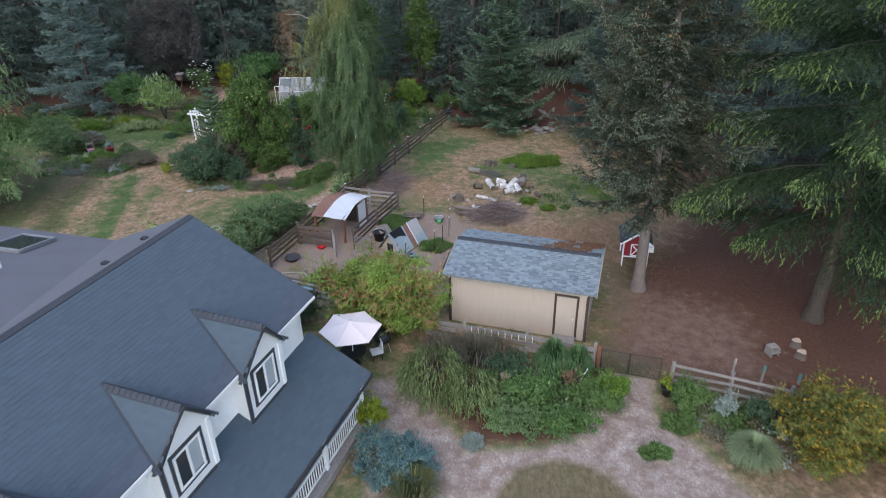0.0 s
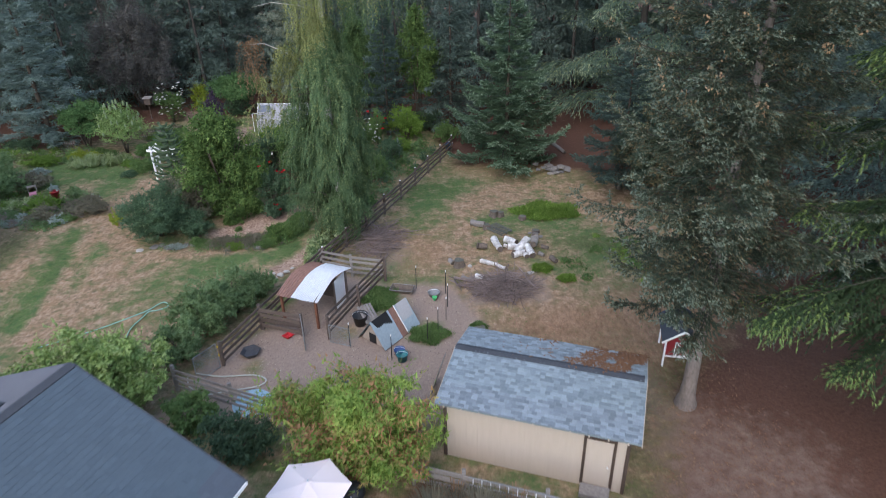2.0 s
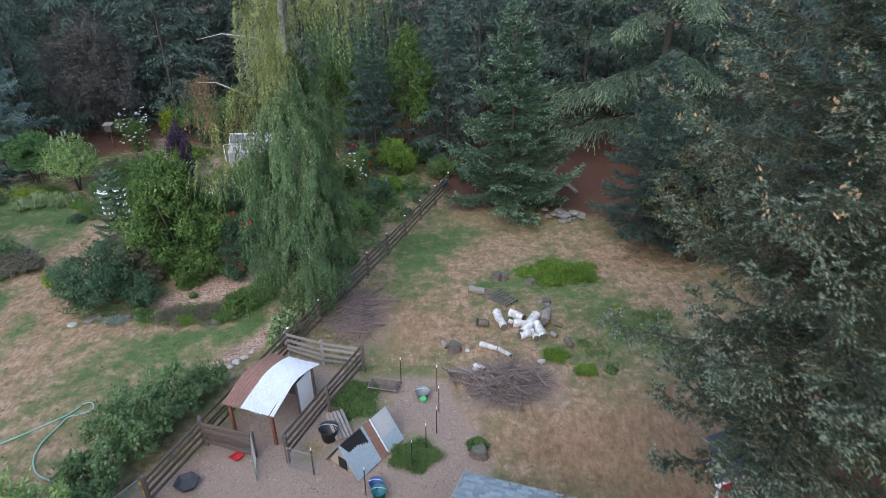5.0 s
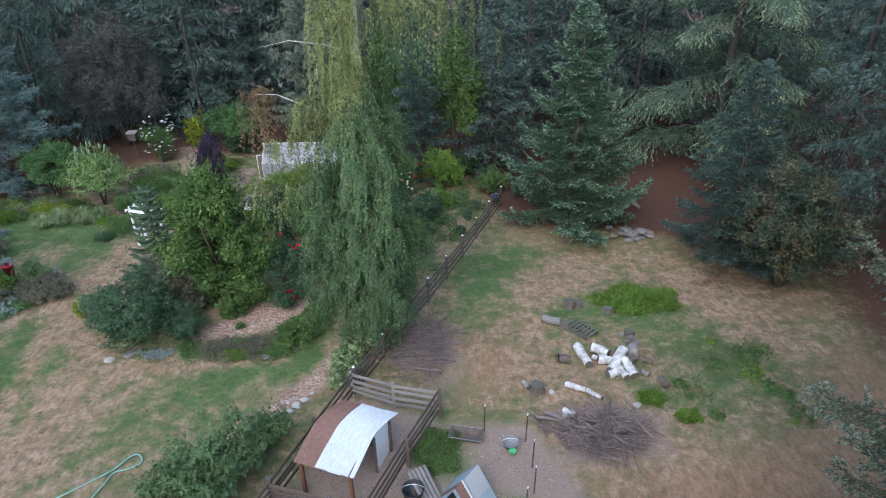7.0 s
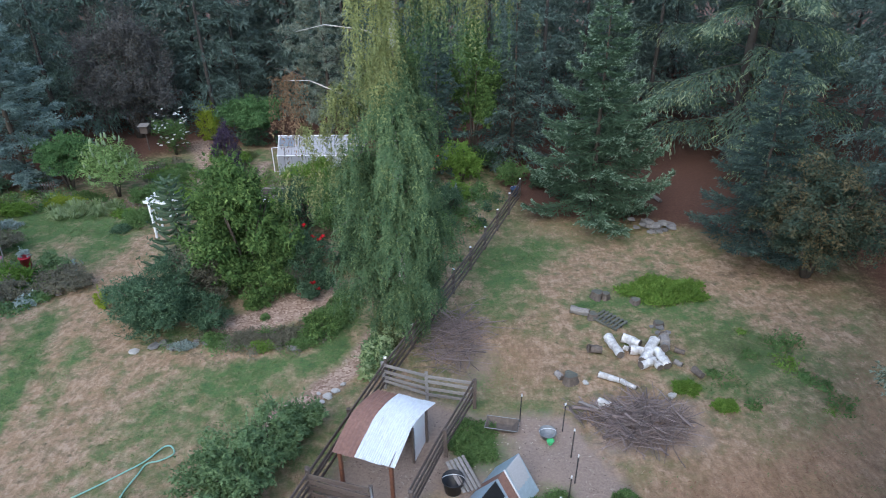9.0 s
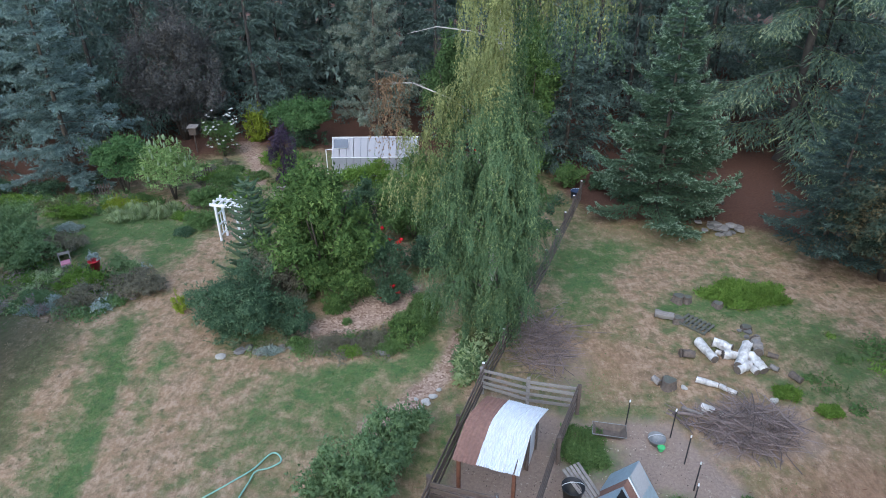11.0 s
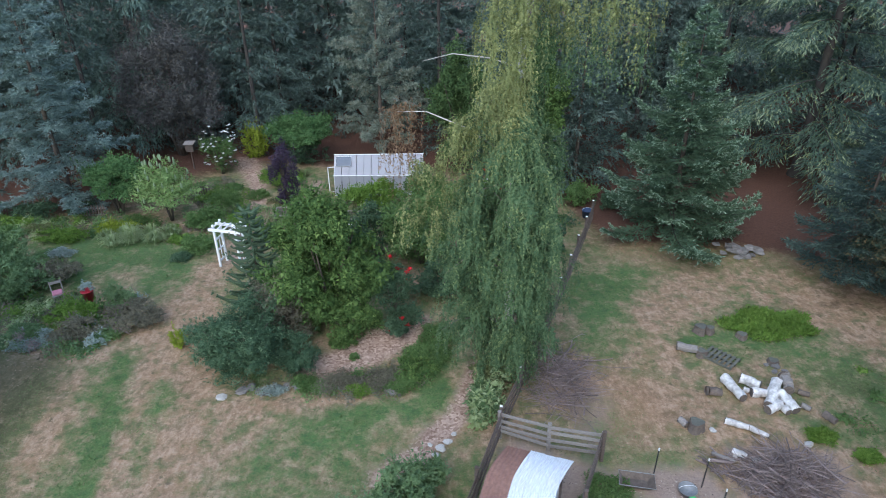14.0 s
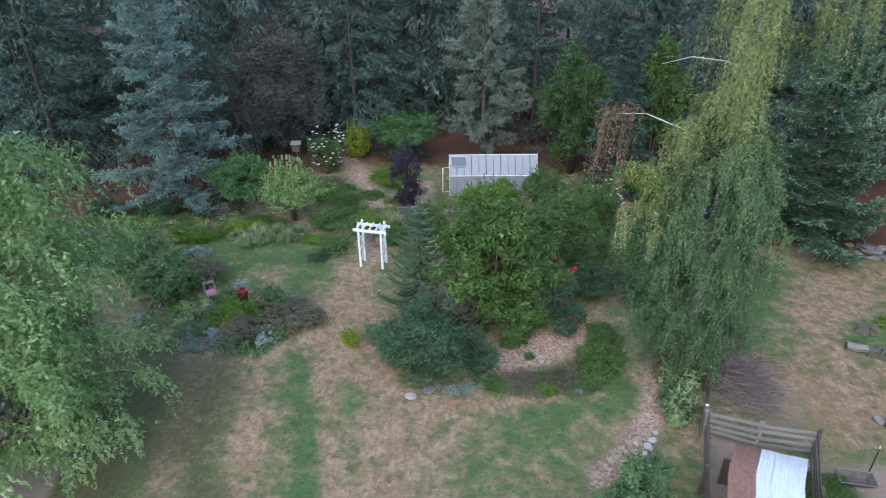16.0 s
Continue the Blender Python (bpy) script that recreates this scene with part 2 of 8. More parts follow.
def blob_leaves(blobs, count, size, seed=0, up=0.75, wide=0.55, shell=0.75, shoots=0.2):
    """Leaves through the outer part of many small ellipsoids (x, y, z, rx, ry, rz), with shoots that stand out of them."""
    g = np.random.default_rng(seed)
    blobs = np.array(blobs, float)
    lobe = unit(g.normal(0, 1, (len(blobs) * 8, 3)) + np.array([0, 0, 0.25]))
    big = np.repeat(blobs, 8, 0)
    blobs = np.concatenate([big[:, :3] + lobe * big[:, 3:] * g.uniform(0.6, 0.9, (len(big), 1)), big[:, 3:] * g.uniform(0.26, 0.5, (len(big), 1))], axis=1)
    vol = blobs[:, 3] * blobs[:, 4] + blobs[:, 4] * blobs[:, 5] + blobs[:, 3] * blobs[:, 5]
    k = g.choice(len(blobs), count, p=vol / vol.sum())
    o = unit(g.normal(0, 1, (count, 3)))
    rad = shell + (1 - shell) * g.random(count) ** 0.7 + g.normal(0, 0.1, count)
    p = blobs[k, :3] + o * blobs[k, 3:] * rad[:, None]
    n = unit(o + g.normal(0, 0.4, (count, 3)) + np.array([0, 0, up]))
    d = np.cross(n, g.normal(0, 1, (count, 3)))
    d[:, 2] -= 0.3
    m = int(count * shoots / 7)
    if m:
        j = g.choice(len(blobs), m, p=vol / vol.sum())
        q = unit(g.normal(0, 1, (m, 3)) + np.array([0, 0, 0.5]))
        foot = blobs[j, :3] + q * blobs[j, 3:]
        run = (q + g.normal(0, 0.3, (m, 3)) + np.array([0, 0, 0.35])) * g.uniform(1.0, 3.2, (m, 1)) * size
        t = np.tile(np.linspace(0, 1, 7), m)[:, None]
        sp = np.repeat(foot, 7, 0) + np.repeat(run, 7, 0) * t + g.normal(0, 0.12 * size, (m * 7, 3))
        sd = np.repeat(run, 7, 0) + g.normal(0, 1.4 * size, (m * 7, 3))
        p, d, n = np.concatenate([p, sp]), np.concatenate([d, sd]), np.concatenate([n, g.normal(0, 1, sp.shape) + np.array([0, 0, 0.8])])
    l = size * g.uniform(0.5, 1.45, len(p))
    ok = p[:, 2] > 0.01
    return blades(p[ok], d[ok], n[ok], l[ok], (l * wide * g.uniform(0.7, 1.2, len(p)))[ok])


def patch_leaves(w, d, h, count, size, seed, wide=0.5):
    """Low growth over an uneven patch of ground."""
    g = np.random.default_rng(seed)
    a, r = g.uniform(0, 2 * math.pi, count), np.sqrt(g.random(count))
    edge = 0.75 + 0.25 * np.sin(3 * a + seed) * np.cos(2 * a + 2 * seed) + g.normal(0, 0.07, count)
    x, y = np.cos(a) * r * edge * w / 2, np.sin(a) * r * edge * d / 2
    lump = vnoise(x + 50, y + 50, 0.45, seed) * 0.7 + 0.3
    z = h * lump * g.uniform(0.05, 1.0, count) * (1 - 0.6 * r ** 3)
    n = unit(g.normal(0, 0.6, (count, 3)) + np.array([0, 0, 0.9]))
    dd = np.cross(n, g.normal(0, 1, (count, 3)))
    dd[:, 2] += 0.5
    l = size * g.uniform(0.5, 1.5, count)
    return blades(np.stack([x, y, z], axis=1), dd, n, l, l * wide)


def clump(w, d, h, n, seed, z0=0.0, lump=0.38, top=1.0):
    """Ellipsoids that together make an uneven crown w by d, from z0 to h."""
    g = np.random.default_rng(seed)
    out = []
    skew = g.uniform(0, 2 * math.pi)
    for _ in range(n):
        o = unit(g.normal(0, 1, (1, 3)))[0] * g.uniform(0.2, 1.0) ** 0.5
        s = g.uniform(0.35, 1.3) * lump
        k = (1 - (1 - top) * max(0, o[2])) * (1 + 0.16 * math.sin(2 * math.atan2(o[1], o[0]) + skew))
        z = z0 + (h - z0) * (0.5 + 0.5 * o[2] * g.uniform(0.75, 1.02))
        out.append((o[0] * w / 2 * (1 - s * 0.5) * k, o[1] * d / 2 * (1 - s * 0.5) * k, max(z, h * s * 0.3), w / 2 * s, d / 2 * s, (h - z0) / 2 * s * g.uniform(0.7, 1.1)))
    return out


def stem_parts(parent, w, d, h, n, r, seed, mat):
    """Stems from one foot, spreading into a crown."""
    g = np.random.default_rng(seed)
    for i in range(n):
        a = 2 * math.pi * (i + g.random()) / n
        e = g.uniform(0.35, 0.8)
        x, y = math.cos(a) * w / 2 * e, math.sin(a) * d / 2 * e
        b = Build().tube([(x * 0.06, y * 0.06, -0.05), (x * 0.3, y * 0.3, h * 0.35), (x * 0.75, y * 0.75, h * 0.66), (x, y, h * 0.86)], [r, r * 0.75, r * 0.45, r * 0.15], 6)
        part("stem", b, mat, parent, "", True)


def shrub(at, w, d, h, leaf, label, name="shrub", count=6000, size=0.13, blobs=34, z0=0.0, seed=0, turn=0.0, lump=0.36, category="shrub", group="", wide=0.55, wood=None, nstem=7, top=1.0, stem_r=None, up=0.75):
    ob = thing(name, at, label, category, group, turn)
    count, size = int(count * 1.55), size * 0.8
    if h > 1.3:
        stem_parts(ob, w * 0.8, d * 0.8, h * 0.9, nstem, stem_r or 0.02 * h ** 0.7 + 0.01, seed, wood or BARK)
    if h < 0.75:
        v, f = patch_leaves(w * 1.1, d * 1.1, h, count, size, seed)
    else:
        v, f = blob_leaves(clump(w, d, h, blobs, seed, z0, lump, top), count, size, seed, wide=wide, up=up)
    part("crown", array_mesh("crown", v, f), leaf, ob)
    return ob


def tuft(at, w, h, n, leaf, label, name="grass_clump", seed=0, blade=0.05, category="plant", group=""):
    """A clump of arching strap leaves from one foot."""
    g = np.random.default_rng(seed)
    ob = thing(name, at, label, category, group)
    a, e = g.uniform(0, 2 * math.pi, n), g.uniform(0.1, 1, n) ** 0.7
    root = np.stack([np.cos(a) * e * w * 0.18, np.sin(a) * e * w * 0.18, np.zeros(n)], axis=1)
    hh = h * g.uniform(0.6, 1.1, n) * (1 - 0.45 * e ** 2)
    knee = root + np.stack([np.cos(a) * e * w * 0.22, np.sin(a) * e * w * 0.22, hh * 0.85], axis=1)
    end = root + np.stack([np.cos(a) * e * w * 0.4, np.sin(a) * e * w * 0.4, hh * (1.05 - 0.55 * e)], axis=1)
    s = np.stack([-np.sin(a), np.cos(a), np.zeros(n)], axis=1) * blade / 2
    v = np.stack([root - s, root + s, knee + s, knee - s, end], axis=1).reshape(-1, 3)
    k = np.arange(n)[:, None] * 5
    f = np.concatenate([k + [0, 1, 2], k + [0, 2, 3], k + [3, 2, 4]], axis=1).reshape(-1, 3)
    part("leaves", array_mesh("leaves", v, f), leaf, ob)
    return ob


def weeper(at, w, h, strands, leaf, label, name="weeping_shrub", seed=0, size=0.16, category="shrub", top=0.6, low=0.1, bark=None):
    """A weeping plant: arching stems and strands of narrow leaves that hang to the ground."""
    g = np.random.default_rng(seed)
    ob = thing(name, at, label, category)
    stem_parts(ob, w * 0.6, w * 0.6, h, 7, 0.04, seed, bark or BARK)
    pp, dd = [], []
    for _ in range(strands):
        a, e = g.uniform(0, 2 * math.pi), g.uniform(0.15, 1) ** 0.6
        z = h * (1 - 0.35 * e * e) * g.uniform(top, 1.0)
        l = (z - low * h) * g.uniform(0.5, 1)
        n = max(4, int(l / (size * 0.55)))
        s = np.linspace(0, 1, n)
        rr = w / 2 * (e * 0.75 + 0.25 * np.sqrt(s))
        pp.append(np.stack([np.cos(a) * rr + g.normal(0, 0.05, n), np.sin(a) * rr + g.normal(0, 0.05, n), z - l * s], axis=1))
        dd.append(np.stack([np.cos(a) * 0.5 + g.normal(0, 0.4, n), np.sin(a) * 0.5 + g.normal(0, 0.4, n), -np.ones(n)], axis=1))
    p, d = np.concatenate(pp), np.concatenate(dd)
    l = size * g.uniform(0.7, 1.4, len(p))
    v, f = blades(p, d, g.normal(0, 1, (len(p), 3)), l, l * 0.24)
    part("crown", array_mesh("crown", v, f), leaf, ob)
    return ob

# ---- materials ----
def material(name):
    m = bpy.data.materials.new(name)
    m.use_nodes = True
    nt = m.node_tree
    return m, nt, nt.nodes["Principled BSDF"]


def node(nt, kind, **values):
    n = nt.nodes.new("ShaderNode" + kind)
    for key, value in values.items():
        n.inputs[key].default_value = value
    return n


def mix_rgb(nt, fac, a, b, mode="MIX"):
    n = nt.nodes.new("ShaderNodeMix")
    n.data_type, n.blend_type = "RGBA", mode
    for sock, v in ((n.inputs[0], fac), (n.inputs[6], a), (n.inputs[7], b)):
        if hasattr(v, "links"):
            nt.links.new(v, sock)
        else:
            sock.default_value = v if not isinstance(v, tuple) else (*v, 1.0) if len(v) == 3 else v
    return n.outputs[2]


def math_node(nt, op, a, b=0.0, clamp=False):
    n = nt.nodes.new("ShaderNodeMath")
    n.operation, n.use_clamp = op, clamp
    for sock, v in zip(n.inputs, (a, b)):
        if hasattr(v, "links"):
            nt.links.new(v, sock)
        else:
            sock.default_value = v
    return n.outputs[0]


def noise_tex(nt, scale, detail=4.0, coords="Object", rough=0.6, stretch=None):
    tc = nt.nodes.new("ShaderNodeTexCoord")
    src = position(nt) if coords == "World" else tc.outputs[coords]
    if stretch:
        mp = nt.nodes.new("ShaderNodeMapping")
        mp.inputs["Scale"].default_value = stretch
        nt.links.new(src, mp.inputs["Vector"])
        src = mp.outputs[0]
    n = node(nt, "TexNoise", Scale=scale, Detail=detail, Roughness=rough)
    nt.links.new(src, n.inputs["Vector"])
    return n.outputs["Fac"]


def ramp(nt, fac, lo, hi):
    n = nt.nodes.new("ShaderNodeMapRange")
    n.inputs["From Min"].default_value, n.inputs["From Max"].default_value = lo, hi
    nt.links.new(fac, n.inputs["Value"])
    return n.outputs["Result"]


def position(nt):
    return nt.nodes.new("ShaderNodeNewGeometry").outputs["Position"]


def bump(nt, bsdf, height, strength=0.4, dist=0.02):
    n = node(nt, "Bump", Strength=strength, Distance=dist)
    nt.links.new(height, n.inputs["Height"])
    nt.links.new(n.outputs[0], bsdf.inputs["Normal"])


def surface(name, base, dark, light=None, rough=0.75, grain=18.0, big=0.9, stretch=None, metal=0.0, bumps=0.3, per_object=0.0, per_island=0.0, amount=1.0, coat_spec=0.5):
    """A weathered surface: fine grain, larger stains, and a tone of its own for each piece."""
    m, nt, p = material(name)
    fine, wide = noise_tex(nt, grain, 6, stretch=stretch), noise_tex(nt, big, 4, "World")
    c = mix_rgb(nt, math_node(nt, "MULTIPLY", ramp(nt, fine, 0.35, 0.7), 0.75 * amount), base, dark)
    c = mix_rgb(nt, math_node(nt, "MULTIPLY", ramp(nt, wide, 0.45, 0.75), 0.6 * amount), c, light or dark)
    if per_object:
        r = nt.nodes.new("ShaderNodeObjectInfo").outputs["Random"]
        c = mix_rgb(nt, math_node(nt, "MULTIPLY", r, per_object), c, tuple(x * 0.35 for x in dark))
    if per_island:
        r = nt.nodes.new("ShaderNodeNewGeometry").outputs["Random Per Island"]
        c = mix_rgb(nt, math_node(nt, "MULTIPLY", r, per_island), c, tuple(x * 0.4 for x in dark))
    nt.links.new(c, p.inputs["Base Color"])
    p.inputs["Roughness"].default_value, p.inputs["Metallic"].default_value = rough, metal
    p.inputs["Specular IOR Level"].default_value = coat_spec
    bump(nt, p, fine, bumps, 0.01)
    return m


def foliage(name, a, b, tip=None, rough=0.65, through_light=0.25, tips=0.25, big=0.5):
    """Leaves: a tone of its own for each leaf, slow drifts through the crown, some light let through."""
    m, nt, p = material(name)
    r = nt.nodes.new("ShaderNodeNewGeometry").outputs["Random Per Island"]
    c = mix_rgb(nt, r, a, b)
    c = mix_rgb(nt, math_node(nt, "MULTIPLY", ramp(nt, noise_tex(nt, big, 3, "World"), 0.35, 0.7), 0.6), c, tuple(x * 0.55 for x in a))
    if tip:
        pick = math_node(nt, "GREATER_THAN", math_node(nt, "FRACT", math_node(nt, "MULTIPLY", r, 37.7)), 1 - tips)
        zone = ramp(nt, noise_tex(nt, big * 1.7, 3, "World"), 0.4, 0.6)
        c = mix_rgb(nt, math_node(nt, "MULTIPLY", pick, zone), c, tip)
    nt.links.new(c, p.inputs["Base Color"])
    p.inputs["Roughness"].default_value = rough
    p.inputs["Specular IOR Level"].default_value = 0.08
    tr = nt.nodes.new("ShaderNodeBsdfTranslucent")
    nt.links.new(c, tr.inputs["Color"])
    mx = nt.nodes.new("ShaderNodeMixShader")
    mx.inputs[0].default_value = through_light
    nt.links.new(p.outputs[0], mx.inputs[1])
    nt.links.new(tr.outputs[0], mx.inputs[2])
    nt.links.new(mx.outputs[0], nt.nodes["Material Output"].inputs["Surface"])
    return m


BARK = surface("bark", (0.11, 0.085, 0.065), (0.05, 0.04, 0.03), rough=0.95, grain=14, stretch=(1, 1, 0.25), bumps=0.8)
BARK_DARK = surface("bark_dark", (0.06, 0.052, 0.045), (0.035, 0.03, 0.026), rough=0.95, grain=14, stretch=(1, 1, 0.25))
BARK_GREY = surface("bark_grey", (0.23, 0.19, 0.17), (0.1, 0.085, 0.075), rough=0.95, grain=12, stretch=(1, 1, 0.3), bumps=0.8)
BARK_WHITE = surface("bark_white", (0.5, 0.48, 0.44), (0.16, 0.14, 0.13), rough=0.8, grain=5, stretch=(1, 1, 3), amount=0.7)
TWIG = surface("twig", (0.38, 0.3, 0.275), (0.15, 0.112, 0.1), rough=0.9, per_island=0.8)
WOOD_GREY = surface("wood_grey", (0.34, 0.31, 0.285), (0.17, 0.15, 0.135), (0.27, 0.25, 0.22), rough=0.9, grain=9, stretch=(1, 1, 6), per_object=0.3)
WOOD_DARK = surface("wood_dark", (0.17, 0.125, 0.1), (0.08, 0.06, 0.05), (0.18, 0.155, 0.13), rough=0.9, grain=9, stretch=(1, 1, 6), per_object=0.4)
WOOD_RED = surface("wood_red", (0.22, 0.09, 0.05), (0.12, 0.05, 0.03), rough=0.85, grain=9)
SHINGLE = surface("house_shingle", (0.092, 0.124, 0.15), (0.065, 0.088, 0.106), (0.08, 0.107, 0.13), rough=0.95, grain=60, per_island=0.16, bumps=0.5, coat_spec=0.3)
HOUSE_TAB = surface("house_tab", (0.1, 0.122, 0.15), (0.07, 0.086, 0.106), (0.086, 0.105, 0.13), rough=0.95, grain=60, per_object=0.2, bumps=0.5, coat_spec=0.3)
SHED_SHINGLE = surface("shed_shingle", (0.3, 0.37, 0.41), (0.18, 0.225, 0.25), (0.24, 0.3, 0.325), rough=0.92, grain=50, per_island=0.6, bumps=0.5)
SHED_TAB = surface("shed_tab", (0.3, 0.365, 0.41), (0.18, 0.215, 0.245), (0.24, 0.285, 0.315), rough=0.92, grain=50, per_object=0.6, bumps=0.5)
CAP_SHINGLE = surface("cap_shingle", (0.075, 0.085, 0.1), (0.04, 0.045, 0.055), rough=0.92, grain=50, per_island=0.4)
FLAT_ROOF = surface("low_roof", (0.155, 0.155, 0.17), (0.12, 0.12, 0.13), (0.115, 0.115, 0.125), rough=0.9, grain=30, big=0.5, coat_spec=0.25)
WHITE = surface("white_paint", (0.88, 0.88, 0.87), (0.76, 0.76, 0.75), rough=0.55, grain=8, amount=0.5, bumps=0.1)
TRIM_DARK = surface("dark_trim", (0.06, 0.065, 0.075), (0.035, 0.037, 0.042), rough=0.5, grain=20)
BEIGE = surface("beige_siding", (0.46, 0.39, 0.32), (0.4, 0.335, 0.275), rough=0.7, grain=6, stretch=(1, 1, 0.15), amount=0.6)
BEIGE_DARK = surface("brown_trim", (0.075, 0.05, 0.038), (0.045, 0.03, 0.022), rough=0.7)
METAL = surface("galvanised", (0.78, 0.81, 0.83), (0.58, 0.6, 0.62), (0.66, 0.66, 0.66), rough=0.5, grain=5, big=2.2, metal=0.2, stretch=(3, 1, 1))
RUST = surface("rusty_sheet", (0.3, 0.165, 0.125), (0.18, 0.095, 0.07), rough=0.8, grain=8, metal=0.1)
RED = surface("red_paint", (0.3, 0.02, 0.03), (0.2, 0.015, 0.02), rough=0.6)
BLACK = surface("black_plastic", (0.02, 0.021, 0.023), (0.012, 0.012, 0.013), rough=0.5)
CLOTH = surface("cream_canvas", (0.95, 0.81, 0.77), (0.9, 0.77, 0.73), rough=0.9, grain=5, amount=0.4, bumps=0.1)
STONE = surface("stone", (0.29, 0.275, 0.26), (0.14, 0.13, 0.12), rough=0.9, per_object=0.5, bumps=0.7)
STUMP_WOOD = surface("weathered_log", (0.17, 0.135, 0.11), (0.08, 0.065, 0.055), rough=0.95, grain=8, bumps=0.8)
SILVER_LOG = surface("birch_log", (0.82, 0.81, 0.78), (0.16, 0.14, 0.125), (0.4, 0.37, 0.34), rough=0.8, grain=4.5, big=3.0, amount=1.0, bumps=0.7, stretch=(1, 1, 0.6))

LEAF_BIRCH = foliage("birch_leaf", (0.07, 0.13, 0.065), (0.165, 0.245, 0.12), (0.25, 0.32, 0.135), tips=0.25, through_light=0.3, big=0.8)
LEAF_BIRCH_TOP = foliage("birch_top_leaf", (0.185, 0.215, 0.085), (0.31, 0.335, 0.145), (0.38, 0.385, 0.155), tips=0.25, through_light=0.3, big=0.8)
LEAF_SPRUCE = foliage("spruce_needles", (0.085, 0.15, 0.09), (0.155, 0.23, 0.14))
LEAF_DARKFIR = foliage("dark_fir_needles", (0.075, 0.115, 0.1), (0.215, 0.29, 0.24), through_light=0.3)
# fir inner needles darkened: shade within the crown is put in their colour
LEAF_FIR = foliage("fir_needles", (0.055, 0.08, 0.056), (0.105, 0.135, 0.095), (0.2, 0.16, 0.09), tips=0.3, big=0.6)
LEAF_DUSKBLUE = foliage("dusky_blue_needles", (0.062, 0.1, 0.085), (0.115, 0.165, 0.14))
LEAF_DUSK = foliage("dusky_leaf", (0.045, 0.074, 0.055), (0.1, 0.14, 0.095), (0.19, 0.155, 0.085), tips=0.6, big=0.5)
# light fir and cedar: shade inside the crown goes into darker inner needles
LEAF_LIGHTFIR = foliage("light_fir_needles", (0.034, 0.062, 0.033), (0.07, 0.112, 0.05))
LEAF_CEDAR = foliage("cedar_needles", (0.09, 0.15, 0.12), (0.18, 0.255, 0.17), (0.3, 0.34, 0.15), tips=0.2)
LEAF_BLUE = foliage("blue_spruce_needles", (0.155, 0.225, 0.205), (0.265, 0.355, 0.32))
LEAF_PINE = foliage("pine_needles", (0.175, 0.22, 0.17), (0.32, 0.36, 0.28), (0.264, 0.185, 0.114), tips=0.12)
# fir, light fir and cedar tips: young growth, plus light painted on bough ends
LIT_YOUNG_FIR = foliage("fir_tip_needles", (0.195, 0.25, 0.19), (0.29, 0.345, 0.265), (0.34, 0.28, 0.18), tips=0.15, big=0.7)
LIT_YOUNG_LIGHT = foliage("light_fir_tips", (0.165, 0.255, 0.085), (0.27, 0.37, 0.12))
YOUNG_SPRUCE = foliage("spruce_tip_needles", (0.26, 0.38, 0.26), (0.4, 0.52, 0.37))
LIT_YOUNG_CEDAR = foliage("cedar_tip_needles", (0.26, 0.35, 0.23), (0.44, 0.5, 0.28))
YOUNG_BLUE = foliage("blue_spruce_tips", (0.24, 0.33, 0.305), (0.36, 0.46, 0.425))
YOUNG_PINE = foliage("pine_tip_needles", (0.26, 0.31, 0.24), (0.4, 0.44, 0.35))
LEAF_BLUECEDAR = foliage("blue_cedar_needles", (0.105, 0.165, 0.135), (0.18, 0.25, 0.205))
# paler than nearer firs: light missing from the dark gaps is put in colour
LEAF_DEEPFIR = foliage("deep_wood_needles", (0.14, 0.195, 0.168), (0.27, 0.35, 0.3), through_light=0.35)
CONE = foliage("tan_cone", (0.3, 0.2, 0.12), (0.44, 0.3, 0.18), through_light=0.0)
LEAF_PLUM = foliage("plum_leaf", (0.095, 0.097, 0.095), (0.175, 0.17, 0.16), (0.15, 0.13, 0.1), tips=0.25)
LEAF_PURPLE = foliage("purple_leaf", (0.05, 0.036, 0.062), (0.1, 0.075, 0.115))
LEAF_MID = foliage("mid_leaf", (0.0894, 0.165, 0.055), (0.179, 0.275, 0.0963))
LEAF_BRIGHT = foliage("bright_leaf", (0.115, 0.218, 0.0345), (0.23, 0.345, 0.0805))
LEAF_LIME = foliage("lime_leaf", (0.2, 0.28, 0.03), (0.33, 0.38, 0.06))
LEAF_DARK = foliage("dark_leaf", (0.06, 0.113, 0.0674), (0.127, 0.196, 0.105))
LEAF_GLAUC = foliage("glaucous_leaf", (0.052, 0.106, 0.058), (0.125, 0.2, 0.112), (0.17, 0.25, 0.14), tips=0.2)
LEAF_SILVER = foliage("silver_leaf", (0.25, 0.32, 0.28), (0.4, 0.46, 0.42))
LEAF_FIG = foliage("autumn_leaf", (0.15, 0.27, 0.055), (0.41, 0.53, 0.14), (0.42, 0.22, 0.12), tips=0.5, big=0.42)
LEAF_YELLOW = foliage("yellow_leaf", (0.1, 0.16, 0.045), (0.25, 0.2, 0.065), (0.5, 0.32, 0.05), tips=0.26, big=0.7)
LEAF_WILLOW = foliage("pale_leaf", (0.2, 0.32, 0.12), (0.38, 0.5, 0.23), (0.5, 0.59, 0.29), tips=0.3, through_light=0.5)
LEAF_GRASSY = foliage("strap_leaf", (0.12, 0.15, 0.06), (0.24, 0.25, 0.12))
LEAF_BROWN = foliage("bronze_leaf", (0.25, 0.16, 0.1), (0.39, 0.26, 0.16))
LEAF_HEATH = foliage("heath_leaf", (0.15, 0.138, 0.1), (0.25, 0.235, 0.165))
PETAL_RED = foliage("red_petal", (0.55, 0.015, 0.02), (0.75, 0.05, 0.06))
PETAL_WHITE = foliage("white_petal", (0.75, 0.75, 0.72), (0.85, 0.85, 0.82))
